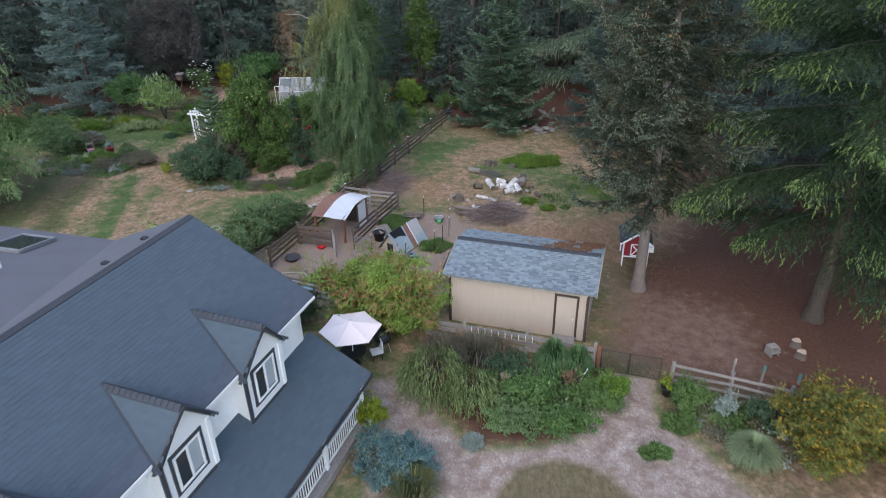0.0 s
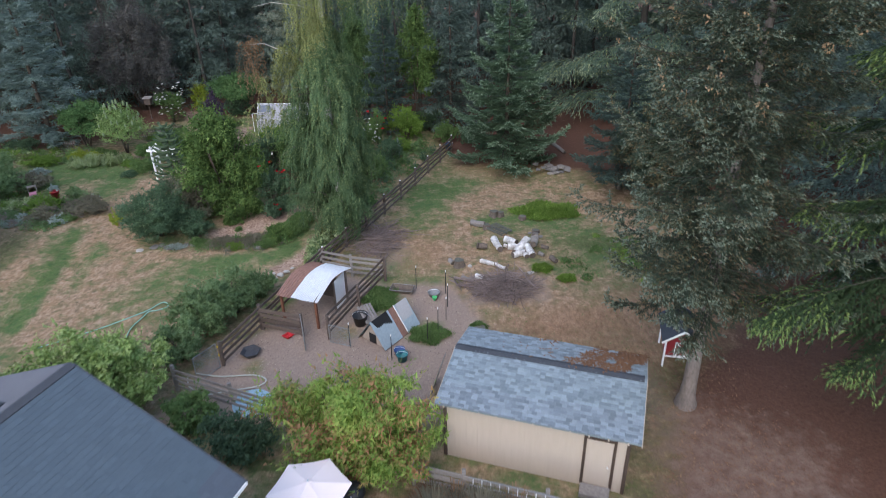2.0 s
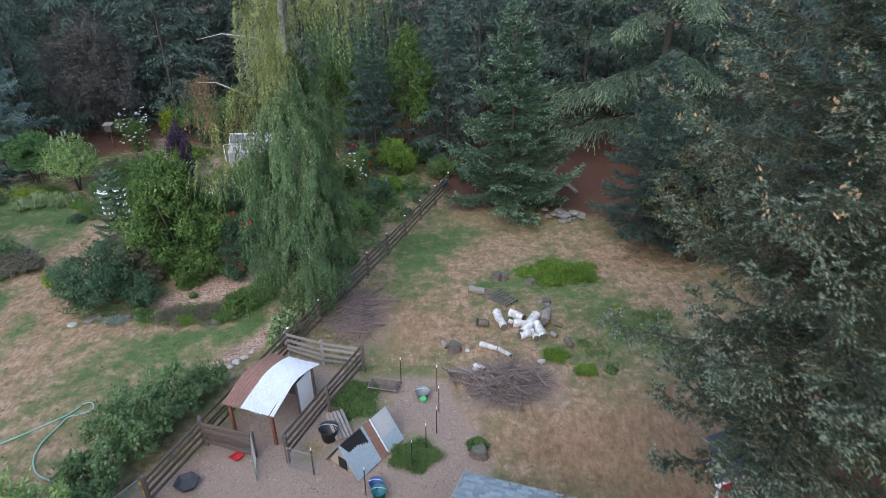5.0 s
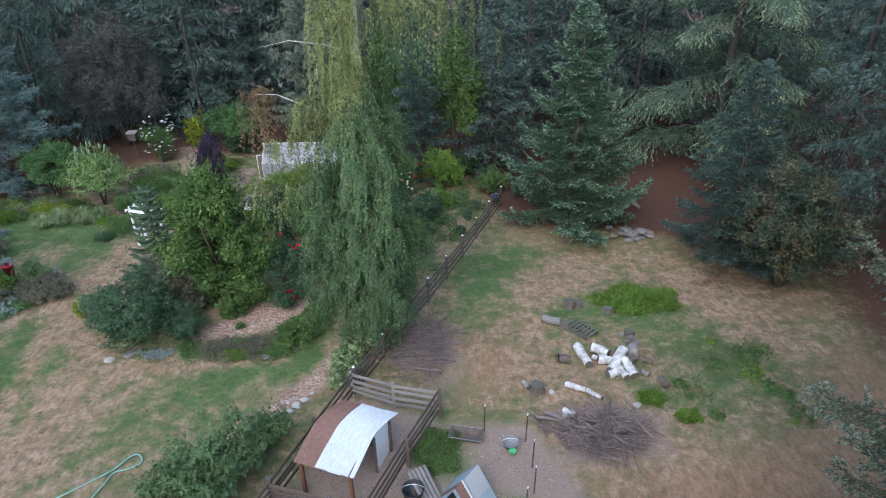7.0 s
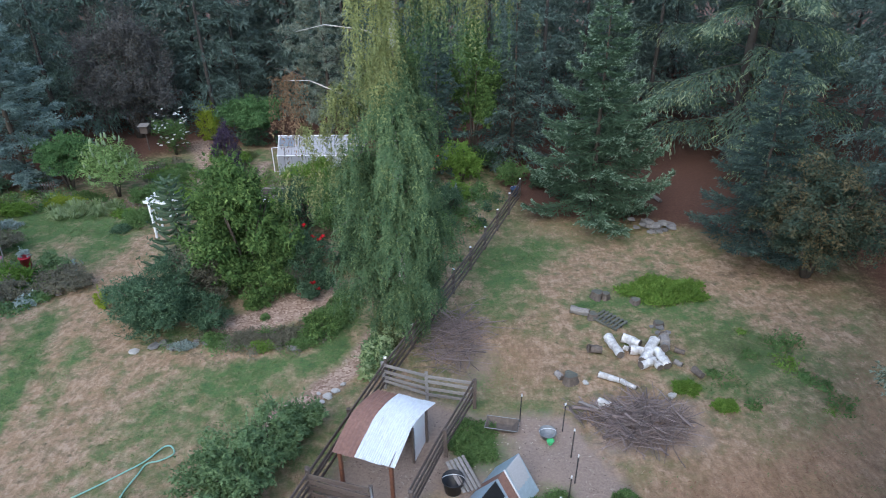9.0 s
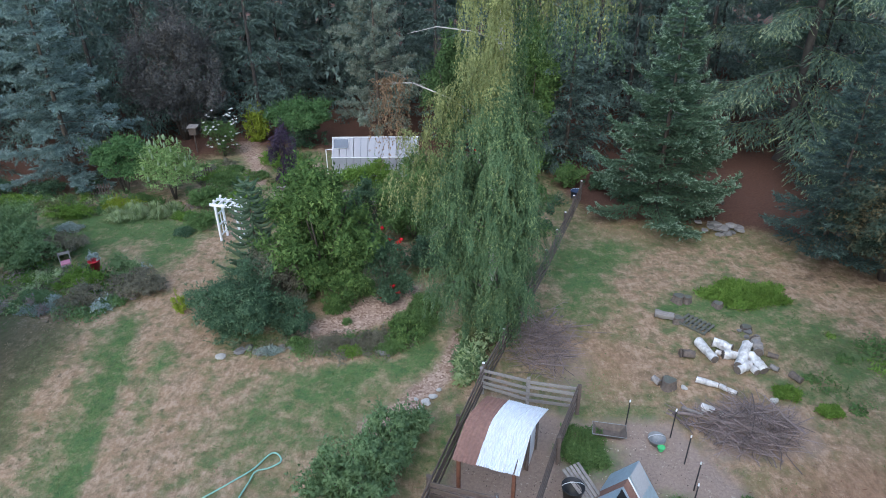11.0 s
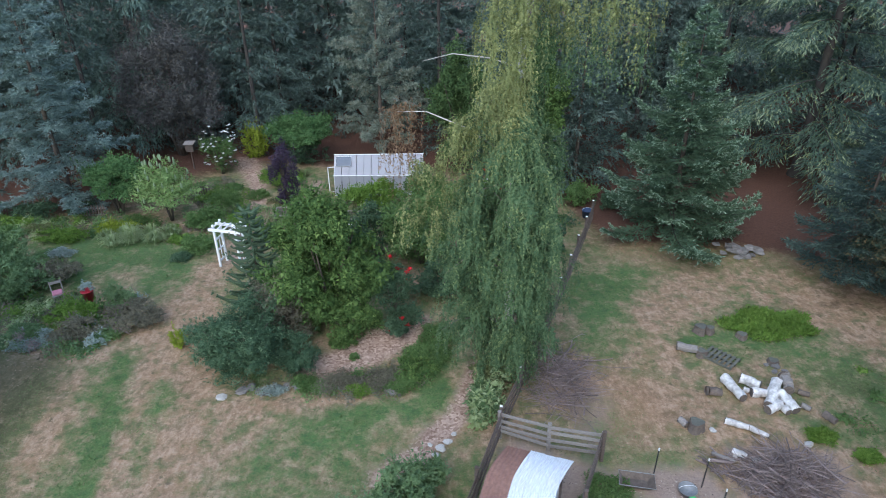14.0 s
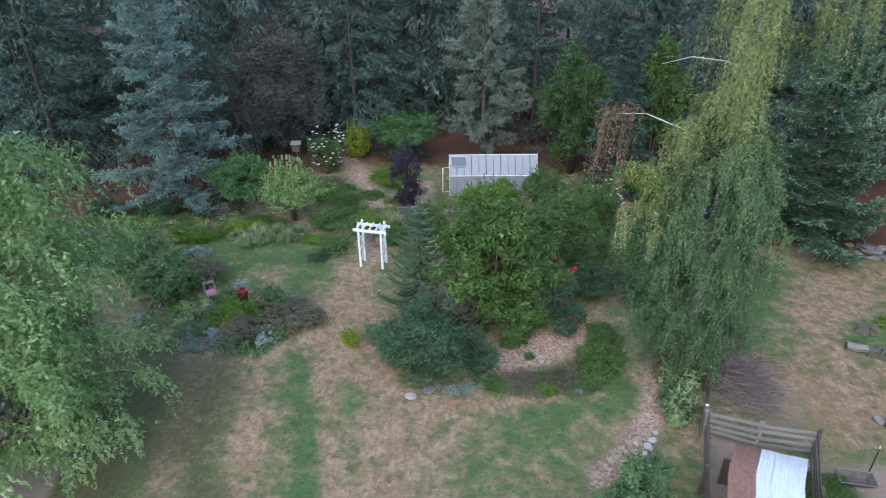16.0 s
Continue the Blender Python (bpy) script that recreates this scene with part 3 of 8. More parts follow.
DULL = surface("dull_zinc", (0.3, 0.31, 0.31), (0.19, 0.2, 0.2), rough=0.6, grain=12, metal=0.4)
BLUE_SHEET = surface("blue_grey_sheet", (0.4, 0.5, 0.55), (0.3, 0.38, 0.42), rough=0.5, grain=9, metal=0.2)
LEAF_APPLE = foliage("apple_leaf", (0.19, 0.31, 0.09), (0.42, 0.54, 0.2), (0.437, 0.525, 0.233), tips=0.25)
LEAF_SAGE_LIGHT = foliage("light_sage_leaf", (0.19, 0.3, 0.1), (0.35, 0.47, 0.18))
PETAL_GREENISH = foliage("greenish_petal", (0.27, 0.37, 0.2), (0.38, 0.46, 0.28))
LEAF_FENNEL = foliage("fennel_leaf", (0.08, 0.17, 0.065), (0.18, 0.3, 0.13))
LEAF_IVY = foliage("ivy_leaf", (0.07, 0.15, 0.055), (0.15, 0.26, 0.1))
LEAF_TEAL = foliage("teal_leaf", (0.0845, 0.169, 0.176), (0.182, 0.299, 0.293), (0.26, 0.338, 0.221), tips=0.2)
LEAF_WEED = foliage("weed_leaf", (0.115, 0.215, 0.035), (0.235, 0.35, 0.085))
LEAF_FINE = foliage("fine_grass_leaf", (0.22, 0.29, 0.15), (0.38, 0.46, 0.27))
LEAF_LILY = foliage("pale_strap_leaf", (0.27, 0.36, 0.15), (0.46, 0.53, 0.3))
LEAF_SAGE = foliage("sage_leaf", (0.12, 0.2, 0.085), (0.23, 0.325, 0.155))
WOOD_MOSS = surface("mossy_wood", (0.15, 0.15, 0.122), (0.075, 0.078, 0.062), rough=0.95, grain=9, stretch=(1, 1, 6))
LEAF_LAUREL = foliage("laurel_leaf", (0.055, 0.108, 0.032), (0.145, 0.23, 0.07), (0.2, 0.29, 0.09), tips=0.22)
LEAF_MAPLE = foliage("maple_leaf", (0.06, 0.112, 0.042), (0.13, 0.2, 0.075))
LEAF_WEEP = foliage("narrow_olive_leaf", (0.13, 0.185, 0.075), (0.28, 0.35, 0.15))
LEAF_BED = foliage("bed_leaf", (0.07, 0.15, 0.05), (0.17, 0.28, 0.1), (0.23, 0.35, 0.13), tips=0.2)

# ---- ground: one sheet, with what grows and lies on it as masks ----
def ground_material():
    m, nt, p = material("garden_ground")
    a = nt.nodes.new("ShaderNodeAttribute")
    a.attribute_name = "cover"
    b = nt.nodes.new("ShaderNodeAttribute")
    b.attribute_name = "cover_two"
    sa, sb = nt.nodes.new("ShaderNodeSeparateColor"), nt.nodes.new("ShaderNodeSeparateColor")
    nt.links.new(a.outputs["Color"], sa.inputs[0])
    nt.links.new(b.outputs["Color"], sb.inputs[0])
    b3 = nt.nodes.new("ShaderNodeAttribute")
    b3.attribute_name = "cover_three"
    sc = nt.nodes.new("ShaderNodeSeparateColor")
    nt.links.new(b3.outputs["Color"], sc.inputs[0])
    fine, mid, wide = noise_tex(nt, 9.0, 6, "World", 0.75), noise_tex(nt, 1.7, 6, "World", 0.68), noise_tex(nt, 0.4, 4, "World")
    speck = noise_tex(nt, 30.0, 4, "World", 0.75)

    def edge(mask, k=0.8):
        w = math_node(nt, "ADD", mask, math_node(nt, "MULTIPLY", math_node(nt, "SUBTRACT", mid, 0.5), k))
        w = math_node(nt, "ADD", w, math_node(nt, "MULTIPLY", math_node(nt, "SUBTRACT", fine, 0.5), k * 0.8))
        return ramp(nt, w, 0.22, 0.78)

    broad = noise_tex(nt, 1.0, 5, "World", 0.65)
    streak = noise_tex(nt, 5.0, 5, "World", 0.7, stretch=(1.0, 0.45, 1.0))
    dry = mix_rgb(nt, ramp(nt, streak, 0.38, 0.64), (0.44, 0.305, 0.205), (0.25, 0.165, 0.1))
    dry = mix_rgb(nt, math_node(nt, "MULTIPLY", ramp(nt, broad, 0.42, 0.62), 0.75), dry, (0.275, 0.17, 0.095))
    dry = mix_rgb(nt, math_node(nt, "MULTIPLY", ramp(nt, mid, 0.5, 0.62), 0.75), dry, (0.17, 0.135, 0.075))
    tussock = noise_tex(nt, 3.0, 6, "World", 0.68)
    dry = mix_rgb(nt, math_node(nt, "MULTIPLY", ramp(nt, tussock, 0.52, 0.63), 0.6), dry, (0.16, 0.115, 0.065))
    dry = mix_rgb(nt, math_node(nt, "MULTIPLY", ramp(nt, tussock, 0.46, 0.36), 0.4), dry, (0.5, 0.37, 0.265))
    dry = mix_rgb(nt, math_node(nt, "MULTIPLY", ramp(nt, speck, 0.5, 0.75), 0.35), dry, (0.52, 0.4, 0.285))
    spots = noise_tex(nt, 3.4, 2, "World", 0.4)
    dry = mix_rgb(nt, math_node(nt, "MULTIPLY", ramp(nt, spots, 0.66, 0.73), 0.6), dry, (0.12, 0.09, 0.06))
    green = mix_rgb(nt, ramp(nt, fine, 0.35, 0.65), (0.11, 0.2, 0.062), (0.05, 0.112, 0.034))
    green = mix_rgb(nt, math_node(nt, "MULTIPLY", ramp(nt, streak, 0.45, 0.68), 0.4), green, (0.16, 0.155, 0.08))
    green = mix_rgb(nt, math_node(nt, "MULTIPLY", ramp(nt, tussock, 0.52, 0.64), 0.6), green, (0.045, 0.1, 0.038))
    green = mix_rgb(nt, math_node(nt, "MULTIPLY", ramp(nt, broad, 0.52, 0.7), 0.6), green, (0.06, 0.13, 0.05))
    dirt = mix_rgb(nt, ramp(nt, fine, 0.3, 0.7), (0.375, 0.285, 0.23), (0.25, 0.187, 0.148))
    dirt = mix_rgb(nt, math_node(nt, "MULTIPLY", ramp(nt, speck, 0.58, 0.72), 0.5), dirt, (0.46, 0.39, 0.32))
    duff = mix_rgb(nt, ramp(nt, fine, 0.3, 0.7), (0.165, 0.086, 0.06), (0.085, 0.045, 0.033))
    duff = mix_rgb(nt, math_node(nt, "MULTIPLY", ramp(nt, speck, 0.55, 0.72), 0.45), duff, (0.22, 0.14, 0.105))
    gravel = mix_rgb(nt, ramp(nt, speck, 0.3, 0.7), (0.52, 0.43, 0.37), (0.23, 0.18, 0.15))
    grit = node(nt, "TexVoronoi", Scale=15.0)
    nt.links.new(position(nt), grit.inputs["Vector"])
    pick2 = nt.nodes.new("ShaderNodeSeparateColor")
    nt.links.new(grit.outputs["Color"], pick2.inputs[0])
    gravel = mix_rgb(nt, math_node(nt, "MULTIPLY", ramp(nt, pick2.outputs[1], 0.6, 0.9), 0.5), gravel, (0.64, 0.56, 0.51))
    gravel = mix_rgb(nt, ramp(nt, mid, 0.4, 0.64), gravel, (0.25, 0.18, 0.145))
    gravel = mix_rgb(nt, math_node(nt, "MULTIPLY", ramp(nt, broad, 0.5, 0.64), 0.55), gravel, (0.2, 0.14, 0.11))
    cell = node(nt, "TexVoronoi", Scale=11.0)
    nt.links.new(position(nt), cell.inputs["Vector"])
    pick = nt.nodes.new("ShaderNodeSeparateColor")
    nt.links.new(cell.outputs["Color"], pick.inputs[0])
    chips = mix_rgb(nt, pick.outputs[0], (0.56, 0.41, 0.32), (0.22, 0.14, 0.1))
    chips = mix_rgb(nt, math_node(nt, "MULTIPLY", ramp(nt, mid, 0.45, 0.65), 0.5), chips, (0.24, 0.15, 0.11))
    mud = mix_rgb(nt, ramp(nt, streak, 0.35, 0.66), (0.21, 0.165, 0.1), (0.12, 0.1, 0.055))
    mud = mix_rgb(nt, math_node(nt, "MULTIPLY", ramp(nt, broad, 0.5, 0.65), 0.5), mud, (0.11, 0.12, 0.05))
    w = math_node(nt, "ADD", sa.outputs[0], math_node(nt, "MULTIPLY", math_node(nt, "SUBTRACT", broad, 0.5), 2.1))
    w = math_node(nt, "ADD", w, math_node(nt, "MULTIPLY", math_node(nt, "SUBTRACT", mid, 0.5), 1.5))
    w = math_node(nt, "ADD", w, math_node(nt, "MULTIPLY", math_node(nt, "SUBTRACT", fine, 0.5), 0.6))
    c = mix_rgb(nt, math_node(nt, "MULTIPLY", ramp(nt, w, 0.06, 0.98), 0.94), dry, green)
    olive = mix_rgb(nt, ramp(nt, streak, 0.35, 0.66), (0.125, 0.108, 0.058), (0.06, 0.07, 0.03))
    olive = mix_rgb(nt, math_node(nt, "MULTIPLY", ramp(nt, broad, 0.45, 0.65), 0.5), olive, (0.19, 0.135, 0.085))
    c = mix_rgb(nt, math_node(nt, "MULTIPLY", edge(sc.outputs[1], 1.0), 0.8), c, olive)
    rust = mix_rgb(nt, ramp(nt, streak, 0.35, 0.66), (0.37, 0.22, 0.13), (0.2, 0.115, 0.07))
    rust = mix_rgb(nt, math_node(nt, "MULTIPLY", ramp(nt, speck, 0.5, 0.75), 0.4), rust, (0.5, 0.36, 0.25))
    c = mix_rgb(nt, math_node(nt, "MULTIPLY", edge(sc.outputs[0], 1.6), 0.85), c, rust)
    c = mix_rgb(nt, edge(sa.outputs[2]), c, duff)
    c = mix_rgb(nt, edge(sa.outputs[1]), c, dirt)
    c = mix_rgb(nt, edge(sb.outputs[0], 0.5), c, gravel)
    c = mix_rgb(nt, edge(sb.outputs[1], 1.5), c, chips)
    c = mix_rgb(nt, edge(sb.outputs[2], 0.3), c, mud)
    nt.links.new(c, p.inputs["Base Color"])
    p.inputs["Roughness"].default_value = 0.97
    p.inputs["Specular IOR Level"].default_value = 0.15
    bump(nt, p, math_node(nt, "ADD", fine, math_node(nt, "MULTIPLY", mid, 1.5)), 0.7, 0.06)
    return m


def covers(x, y):
    """Shares of green, dirt, needle duff, path gravel, wood chips and mown brown lawn."""
    n1, n3 = vnoise(x, y, 2.6, 1), vnoise(x, y, 7.0, 3)
    green = 0.5 + 0.4 * (n1 - 0.5) + 0.35 * (n3 - 0.5)
    green = green + 0.4 * inside(x, y, [(-60, 50.5), (-30, 51.2), (-26, 49.2), (-22.8, 49.6), (-20.8, 53), (-23, 54.4), (-27, 56), (-60, 57)], 2.0)
    green = green + 0.2 * inside(x, y, [(-16, 35.5), (-11.5, 35.5), (-9.5, 38), (-11, 40.6), (-15.4, 39.6)], 2.0)
    # worn wheel tracks (less green) and greener strips between them
    for x0, y0, x1, y1, w, k in ((-19.4, 33, -20.9, 43.0, 0.5, -0.75), (-20.9, 43.0, -21.3, 47.5, 0.7, -0.8), (-21.3, 47.5, -20.2, 52.0, 0.8, -0.85), (-18.0, 33, -18.3, 43.0, 1.1, -0.4), (-18.6, 42, -20.2, 49.0, 0.7, -0.6), (-16.6, 40.6, -9.8, 41.2, 0.5, -0.6), (-23.0, 35, -23.9, 42.5, 0.55, -0.5), (-25.9, 35, -27.0, 43.5, 0.45, -0.5), (-20.4, 34, -21.3, 39.8, 0.65, 0.7), (-21.3, 39.8, -22.2, 43.6, 0.6, 0.65), (-19.6, 37.0, -19.9, 41.8, 0.4, 0.5), (-27.0, 36, -28.2, 44.5, 0.8, 0.45), (-24.6, 36, -25.4, 42.5, 0.6, 0.3), (-24.6, 44.2, -22.4, 45.6, 0.9, -0.3), (-13.6, 37.2, -13.4, 38.6, 0.4, -0.25), (-10.5, 38.2, -10.9, 39.0, 0.3, -0.3)):
        t = np.clip(((x - x0) * (x1 - x0) + (y - y0) * (y1 - y0)) / ((x1 - x0) ** 2 + (y1 - y0) ** 2), 0, 1)
        far = np.hypot(x - x0 - t * (x1 - x0), y - y0 - t * (y1 - y0))
        green = green + k * np.exp(-((far / w) ** 2))
    # grass patches and bare spots
    for gx, gy, gr, k in ((-12.2, 39.8, 0.9, 0.6), (-10.9, 40.2, 0.8, 0.6), (-8.9, 40.8, 1.0, 0.85), (-8.2, 43.6, 1.3, 0.7), (-12.9, 36.6, 1.4, 0.2), (-14.6, 38.2, 1.0, 0.25), (-29.0, 47.6, 1.6, 0.7), (-24.7, 50.7, 0.9, -0.55), (-26.0, 51.6, 0.8, -0.35), (-26.3, 53.4, 2.4, 0.3), (-26.6, 43.6, 1.2, -0.3), (-0.6, 48.6, 1.7, 0.75), (-0.6, 46.4, 1.5, 0.65), (-1.4, 44.2, 1.0, 0.4), (1.3, 49.6, 1.4, 0.5), (6.6, 45.2, 2.2, 0.5), (3.2, 44.2, 1.2, 0.45), (8.8, 41.4, 1.7, 0.45), (9.9, 39.6, 1.7, 0.45), (7.4, 38.4, 1.4, 0.4), (7.2, 35.2, 1.4, 0.25), (9.6, 36.2, 1.3, 0.25), (5.5, 38.5, 0.9, 0.5), (-2.2, 39.0, 0.6, 0.5), (-0.2, 37.4, 0.7, 0.4), (0.6, 42.0, 0.7, 0.3), (-2.6, 35.4, 1.5, 0.9), (-0.6, 32.9, 1.1, 0.9), (1.6, 46.2, 1.2, -0.4), (3.4, 48.2, 1.6, -0.4), (0.6, 40.6, 1.6, -0.35), (1.6, 43.4, 1.0, -0.3), (9.6, 46.4, 2.2, -0.35), (11.8, 43.8, 1.6, -0.4), (5.6, 34.6, 1.4, -0.4), (4.2, 37.8, 1.2, -0.3)):
        green = green + k * np.exp(-(((x - gx) ** 2 + (y - gy) ** 2) / gr ** 2))
    green = green - 0.14 * inside(x, y, [(-1.5, 34), (14, 34), (15, 46), (9, 51), (-1, 47)], 2.0)
    dirt = inside(x, y, [(-11.6, 27.2), (2.6, 27.0), (2.2, 33.5), (0.6, 37.0), (-2.7, 37.2), (-6, 38.6), (-8.3, 33.2), (-9.8, 31.5)], 1.0)
    dirt = np.maximum(dirt, inside(x, y, [(-3, 37.5), (-4.6, 43), (-1.8, 43), (-1.6, 40)], 1.5) * 0.55)
    dirt = np.maximum(dirt, inside(x, y, [(1.2, 34.8), (5.6, 35.2), (5.8, 37.6), (2.0, 38.2)], 1.2) * 0.7)
    dirt = np.maximum(dirt, inside(x, y, [(-70, 20), (-29.6, 32), (-29.8, 40), (-33, 40), (-70, 36)], 0.5))
    dirt = np.maximum(dirt, 0.42 * inside(x, y, [(6.8, 22), (9, 21), (14, 19.5), (15, 26), (9, 30), (7.5, 29)], 4.0))
    for gx, gy, gr in ((-2.7, 35.4, 1.3), (-0.5, 32.9, 1.0), (-4.3, 33.0, 0.7), (-8.1, 30.6, 0.6), (-6.2, 29.0, 0.7), (-5.0, 28.4, 0.6)):
        dirt = dirt - 0.85 * np.exp(-(((x - gx) ** 2 + (y - gy) ** 2) / gr ** 2))
    duff = inside(x, y, [(6.9, 22.5), (9, 21.2), (14.5, 18.2), (60, 2), (900, -200), (900, 70), (16, 60), (17, 47), (16.5, 44), (16.5, 38), (13.5, 33), (9.5, 29)], 4.0)
    duff = np.maximum(duff, inside(x, y, [(1.5, 53.6), (8.6, 52.8), (12.5, 51), (18, 52), (19, 70), (-2, 75), (0, 58)], 1.8))
    duff = np.maximum(duff, inside(x, y, [(-80, 62), (-30, 62), (-22, 66), (-6, 64.5), (0, 62), (60, 60), (900, 60), (900, 900), (-900, 900), (-900, 62)], 3.0))
    duff = np.maximum(duff, inside(x, y, [(9.8, 46.8), (13, 45.5), (17, 46), (17, 53), (12.5, 50)], 2.0) * 0.45)
    duff = np.maximum(duff, 0.2 * inside(x, y, [(1.8, 29.5), (8.5, 29), (9.5, 34), (4, 34.5), (2, 33)], 2.0))
    duff = np.maximum(duff, 0.9 * inside(x, y, [(-60, 58.5), (-38, 57.6), (-31, 58.4), (-27, 60.8), (-24, 66), (-60, 66)], 2.5))
    gravel = inside(x, y, [(-3.4, 21.2), (-2.2, 21.4), (-0.9, 19.6), (0.9, 17.2), (3.6, 17.2), (5.4, 18.4), (6.6, 21.4), (8.6, 20.9), (8.0, 18.8), (9.2, 17.2), (10.2, 14.8), (12.5, 10), (-4, 8), (-3.0, 13), (-2.6, 18.6)], 0.7)
    chips = inside(x, y, [(-15.0, 41.9), (-12.5, 42.2), (-9.6, 44.4), (-8.8, 46.6), (-10.0, 46.8), (-12.6, 44.5), (-14.8, 43.2)], 0.7)
    chips = np.maximum(chips, inside(x, y, [(-10.9, 36.2), (-9.5, 36.9), (-7.5, 39.5), (-6.5, 43.2), (-7.1, 43.3), (-8.2, 40.2), (-10.0, 38.0), (-11.2, 37)], 0.6))
    for x0, y0, x1, y1, w in ((-19.6, 52.4, -18.9, 55.5, 0.6), (-18.9, 55.5, -20.0, 58.5, 0.6), (-20.0, 58.5, -20.6, 62.5, 0.7), (-20.6, 62.5, -22.6, 67.0, 0.9), (-17.2, 57.4, -16.6, 62.6, 0.5)):
        t = np.clip(((x - x0) * (x1 - x0) + (y - y0) * (y1 - y0)) / ((x1 - x0) ** 2 + (y1 - y0) ** 2), 0, 1)
        chips = np.maximum(chips, 0.95 * np.exp(-((np.hypot(x - x0 - t * (x1 - x0), y - y0 - t * (y1 - y0)) / w) ** 2)))
    for cx, cy, cr in ((-24.5, 56.3, 1.8), (-20.3, 54.2, 0.9), (-19.5, 58, 1.3), (-22, 61, 1.6), (-10, 50, 1.6), (-29, 57.5, 1.8), (-33, 56.3, 2.2), (-17.5, 60.5, 1.6), (-12, 54.5, 1.8), (-26.4, 45.4, 1.7), (-24.6, 49.0, 1.0), (-29.5, 46.4, 1.2)):
        chips = np.maximum(chips, 0.6 * np.exp(-(((x - cx) ** 2 + (y - cy) ** 2) / cr ** 2)))
    bed = inside(x, y, [(-2, 22), (1.2, 17.5), (4.2, 17.4), (7.2, 20.6), (6.4, 21.6), (-0.6, 24.6)], 0.8)
    bed = np.maximum(bed, 0.5 * inside(x, y, [(8.6, 20.8), (8.2, 18.6), (9.6, 17.2), (10.6, 14), (16, 10), (18, 14), (13.5, 18.3)], 0.8))
    mown = np.clip((1.05 - np.hypot((x - 3.86) / 2.6, (y - 14.2) / 2.6)) * 5, 0, 1)
    duff = np.maximum(duff, bed * 0.85)
    rust = 0.75 * inside(x, y, [(1.5, 34.0), (4.5, 34.3), (7.5, 35.6), (11, 37.2), (16, 43), (17, 36), (13, 31), (9, 29.6), (4.5, 31)], 2.5)
    rust = np.maximum(rust, 0.5 * inside(x, y, [(0.3, 51.6), (4, 50.4), (9, 51), (12.5, 47.5), (14, 43.5), (16, 44), (14, 52), (9, 54), (1, 54.5)], 2.5))
    rust = np.maximum(rust, 0.5 * inside(x, y, [(-3.4, 38.3), (-0.2, 37.8), (0.8, 41), (-1.6, 43.4), (-4.4, 43.2)], 2.0))
    # duller, darker olive turf on the drive side and over the paddock's far half
    olive = 1.0 * inside(x, y, [(-32, 33), (-23.4, 33), (-24.4, 42.6), (-26, 45), (-33, 46)], 2.0) * (0.75 + 0.9 * (n1 - 0.5))
    olive = np.maximum(olive, 0.55 * inside(x, y, [(5.5, 33.5), (13, 33), (15, 41), (11, 43.5), (6.6, 41.5), (6.5, 37)], 2.5) * (0.6 + 1.2 * (n1 - 0.5)))
    olive = np.maximum(olive, 0.5 * inside(x, y, [(-17, 34), (-10, 34), (-8.5, 39), (-12, 41), (-17, 39)], 2.0) * (0.5 + 1.2 * (n3 - 0.5)))
    return green, dirt, duff, gravel, chips, mown, rust, olive, 0 * rust


def ground_mesh():
    xs = np.concatenate([np.linspace(-900, -66, 12)[:-1], np.arange(-66, 42.01, 0.42), np.linspace(42, 900, 12)[1:]])
    ys = np.concatenate([np.linspace(-900, 4, 12)[:-1], np.arange(4, 74.01, 0.42), np.linspace(74, 900, 14)[1:]])
    x, y = np.meshgrid(xs, ys, indexing="ij")
    z = 0.09 * (vnoise(x, y, 1.7, 11) - 0.5) + 0.05 * (vnoise(x, y, 0.7, 12) - 0.5)
    z = z + 0.55 * np.clip((y - 60) / 30, 0, 1) - 0.03
    v = np.stack([x, y, z], axis=-1).reshape(-1, 3)
    nx, ny = len(xs), len(ys)
    i, j = np.meshgrid(np.arange(nx - 1), np.arange(ny - 1), indexing="ij")
    k = (i * ny + j).ravel()
    me = array_mesh("ground", v, np.stack([k, k + ny, k + ny + 1, k + 1], axis=1))
    c = covers(x.ravel(), y.ravel())
    one = np.ones(x.size)
    for name, chans in (("cover", c[:3]), ("cover_two", c[3:6]), ("cover_three", c[6:])):
        at = me.color_attributes.new(name, "FLOAT_COLOR", "POINT")
        at.data.foreach_set("color", np.clip(np.stack([*chans, one], axis=1), 0, 1).astype(np.float32).ravel())
    me.polygons.foreach_set("use_smooth", [True] * len(me.polygons))
    return me


setting("ground", ground_mesh(), ground_material(), "dry tan lawn with green patches, bare dirt and needle litter", "ground")

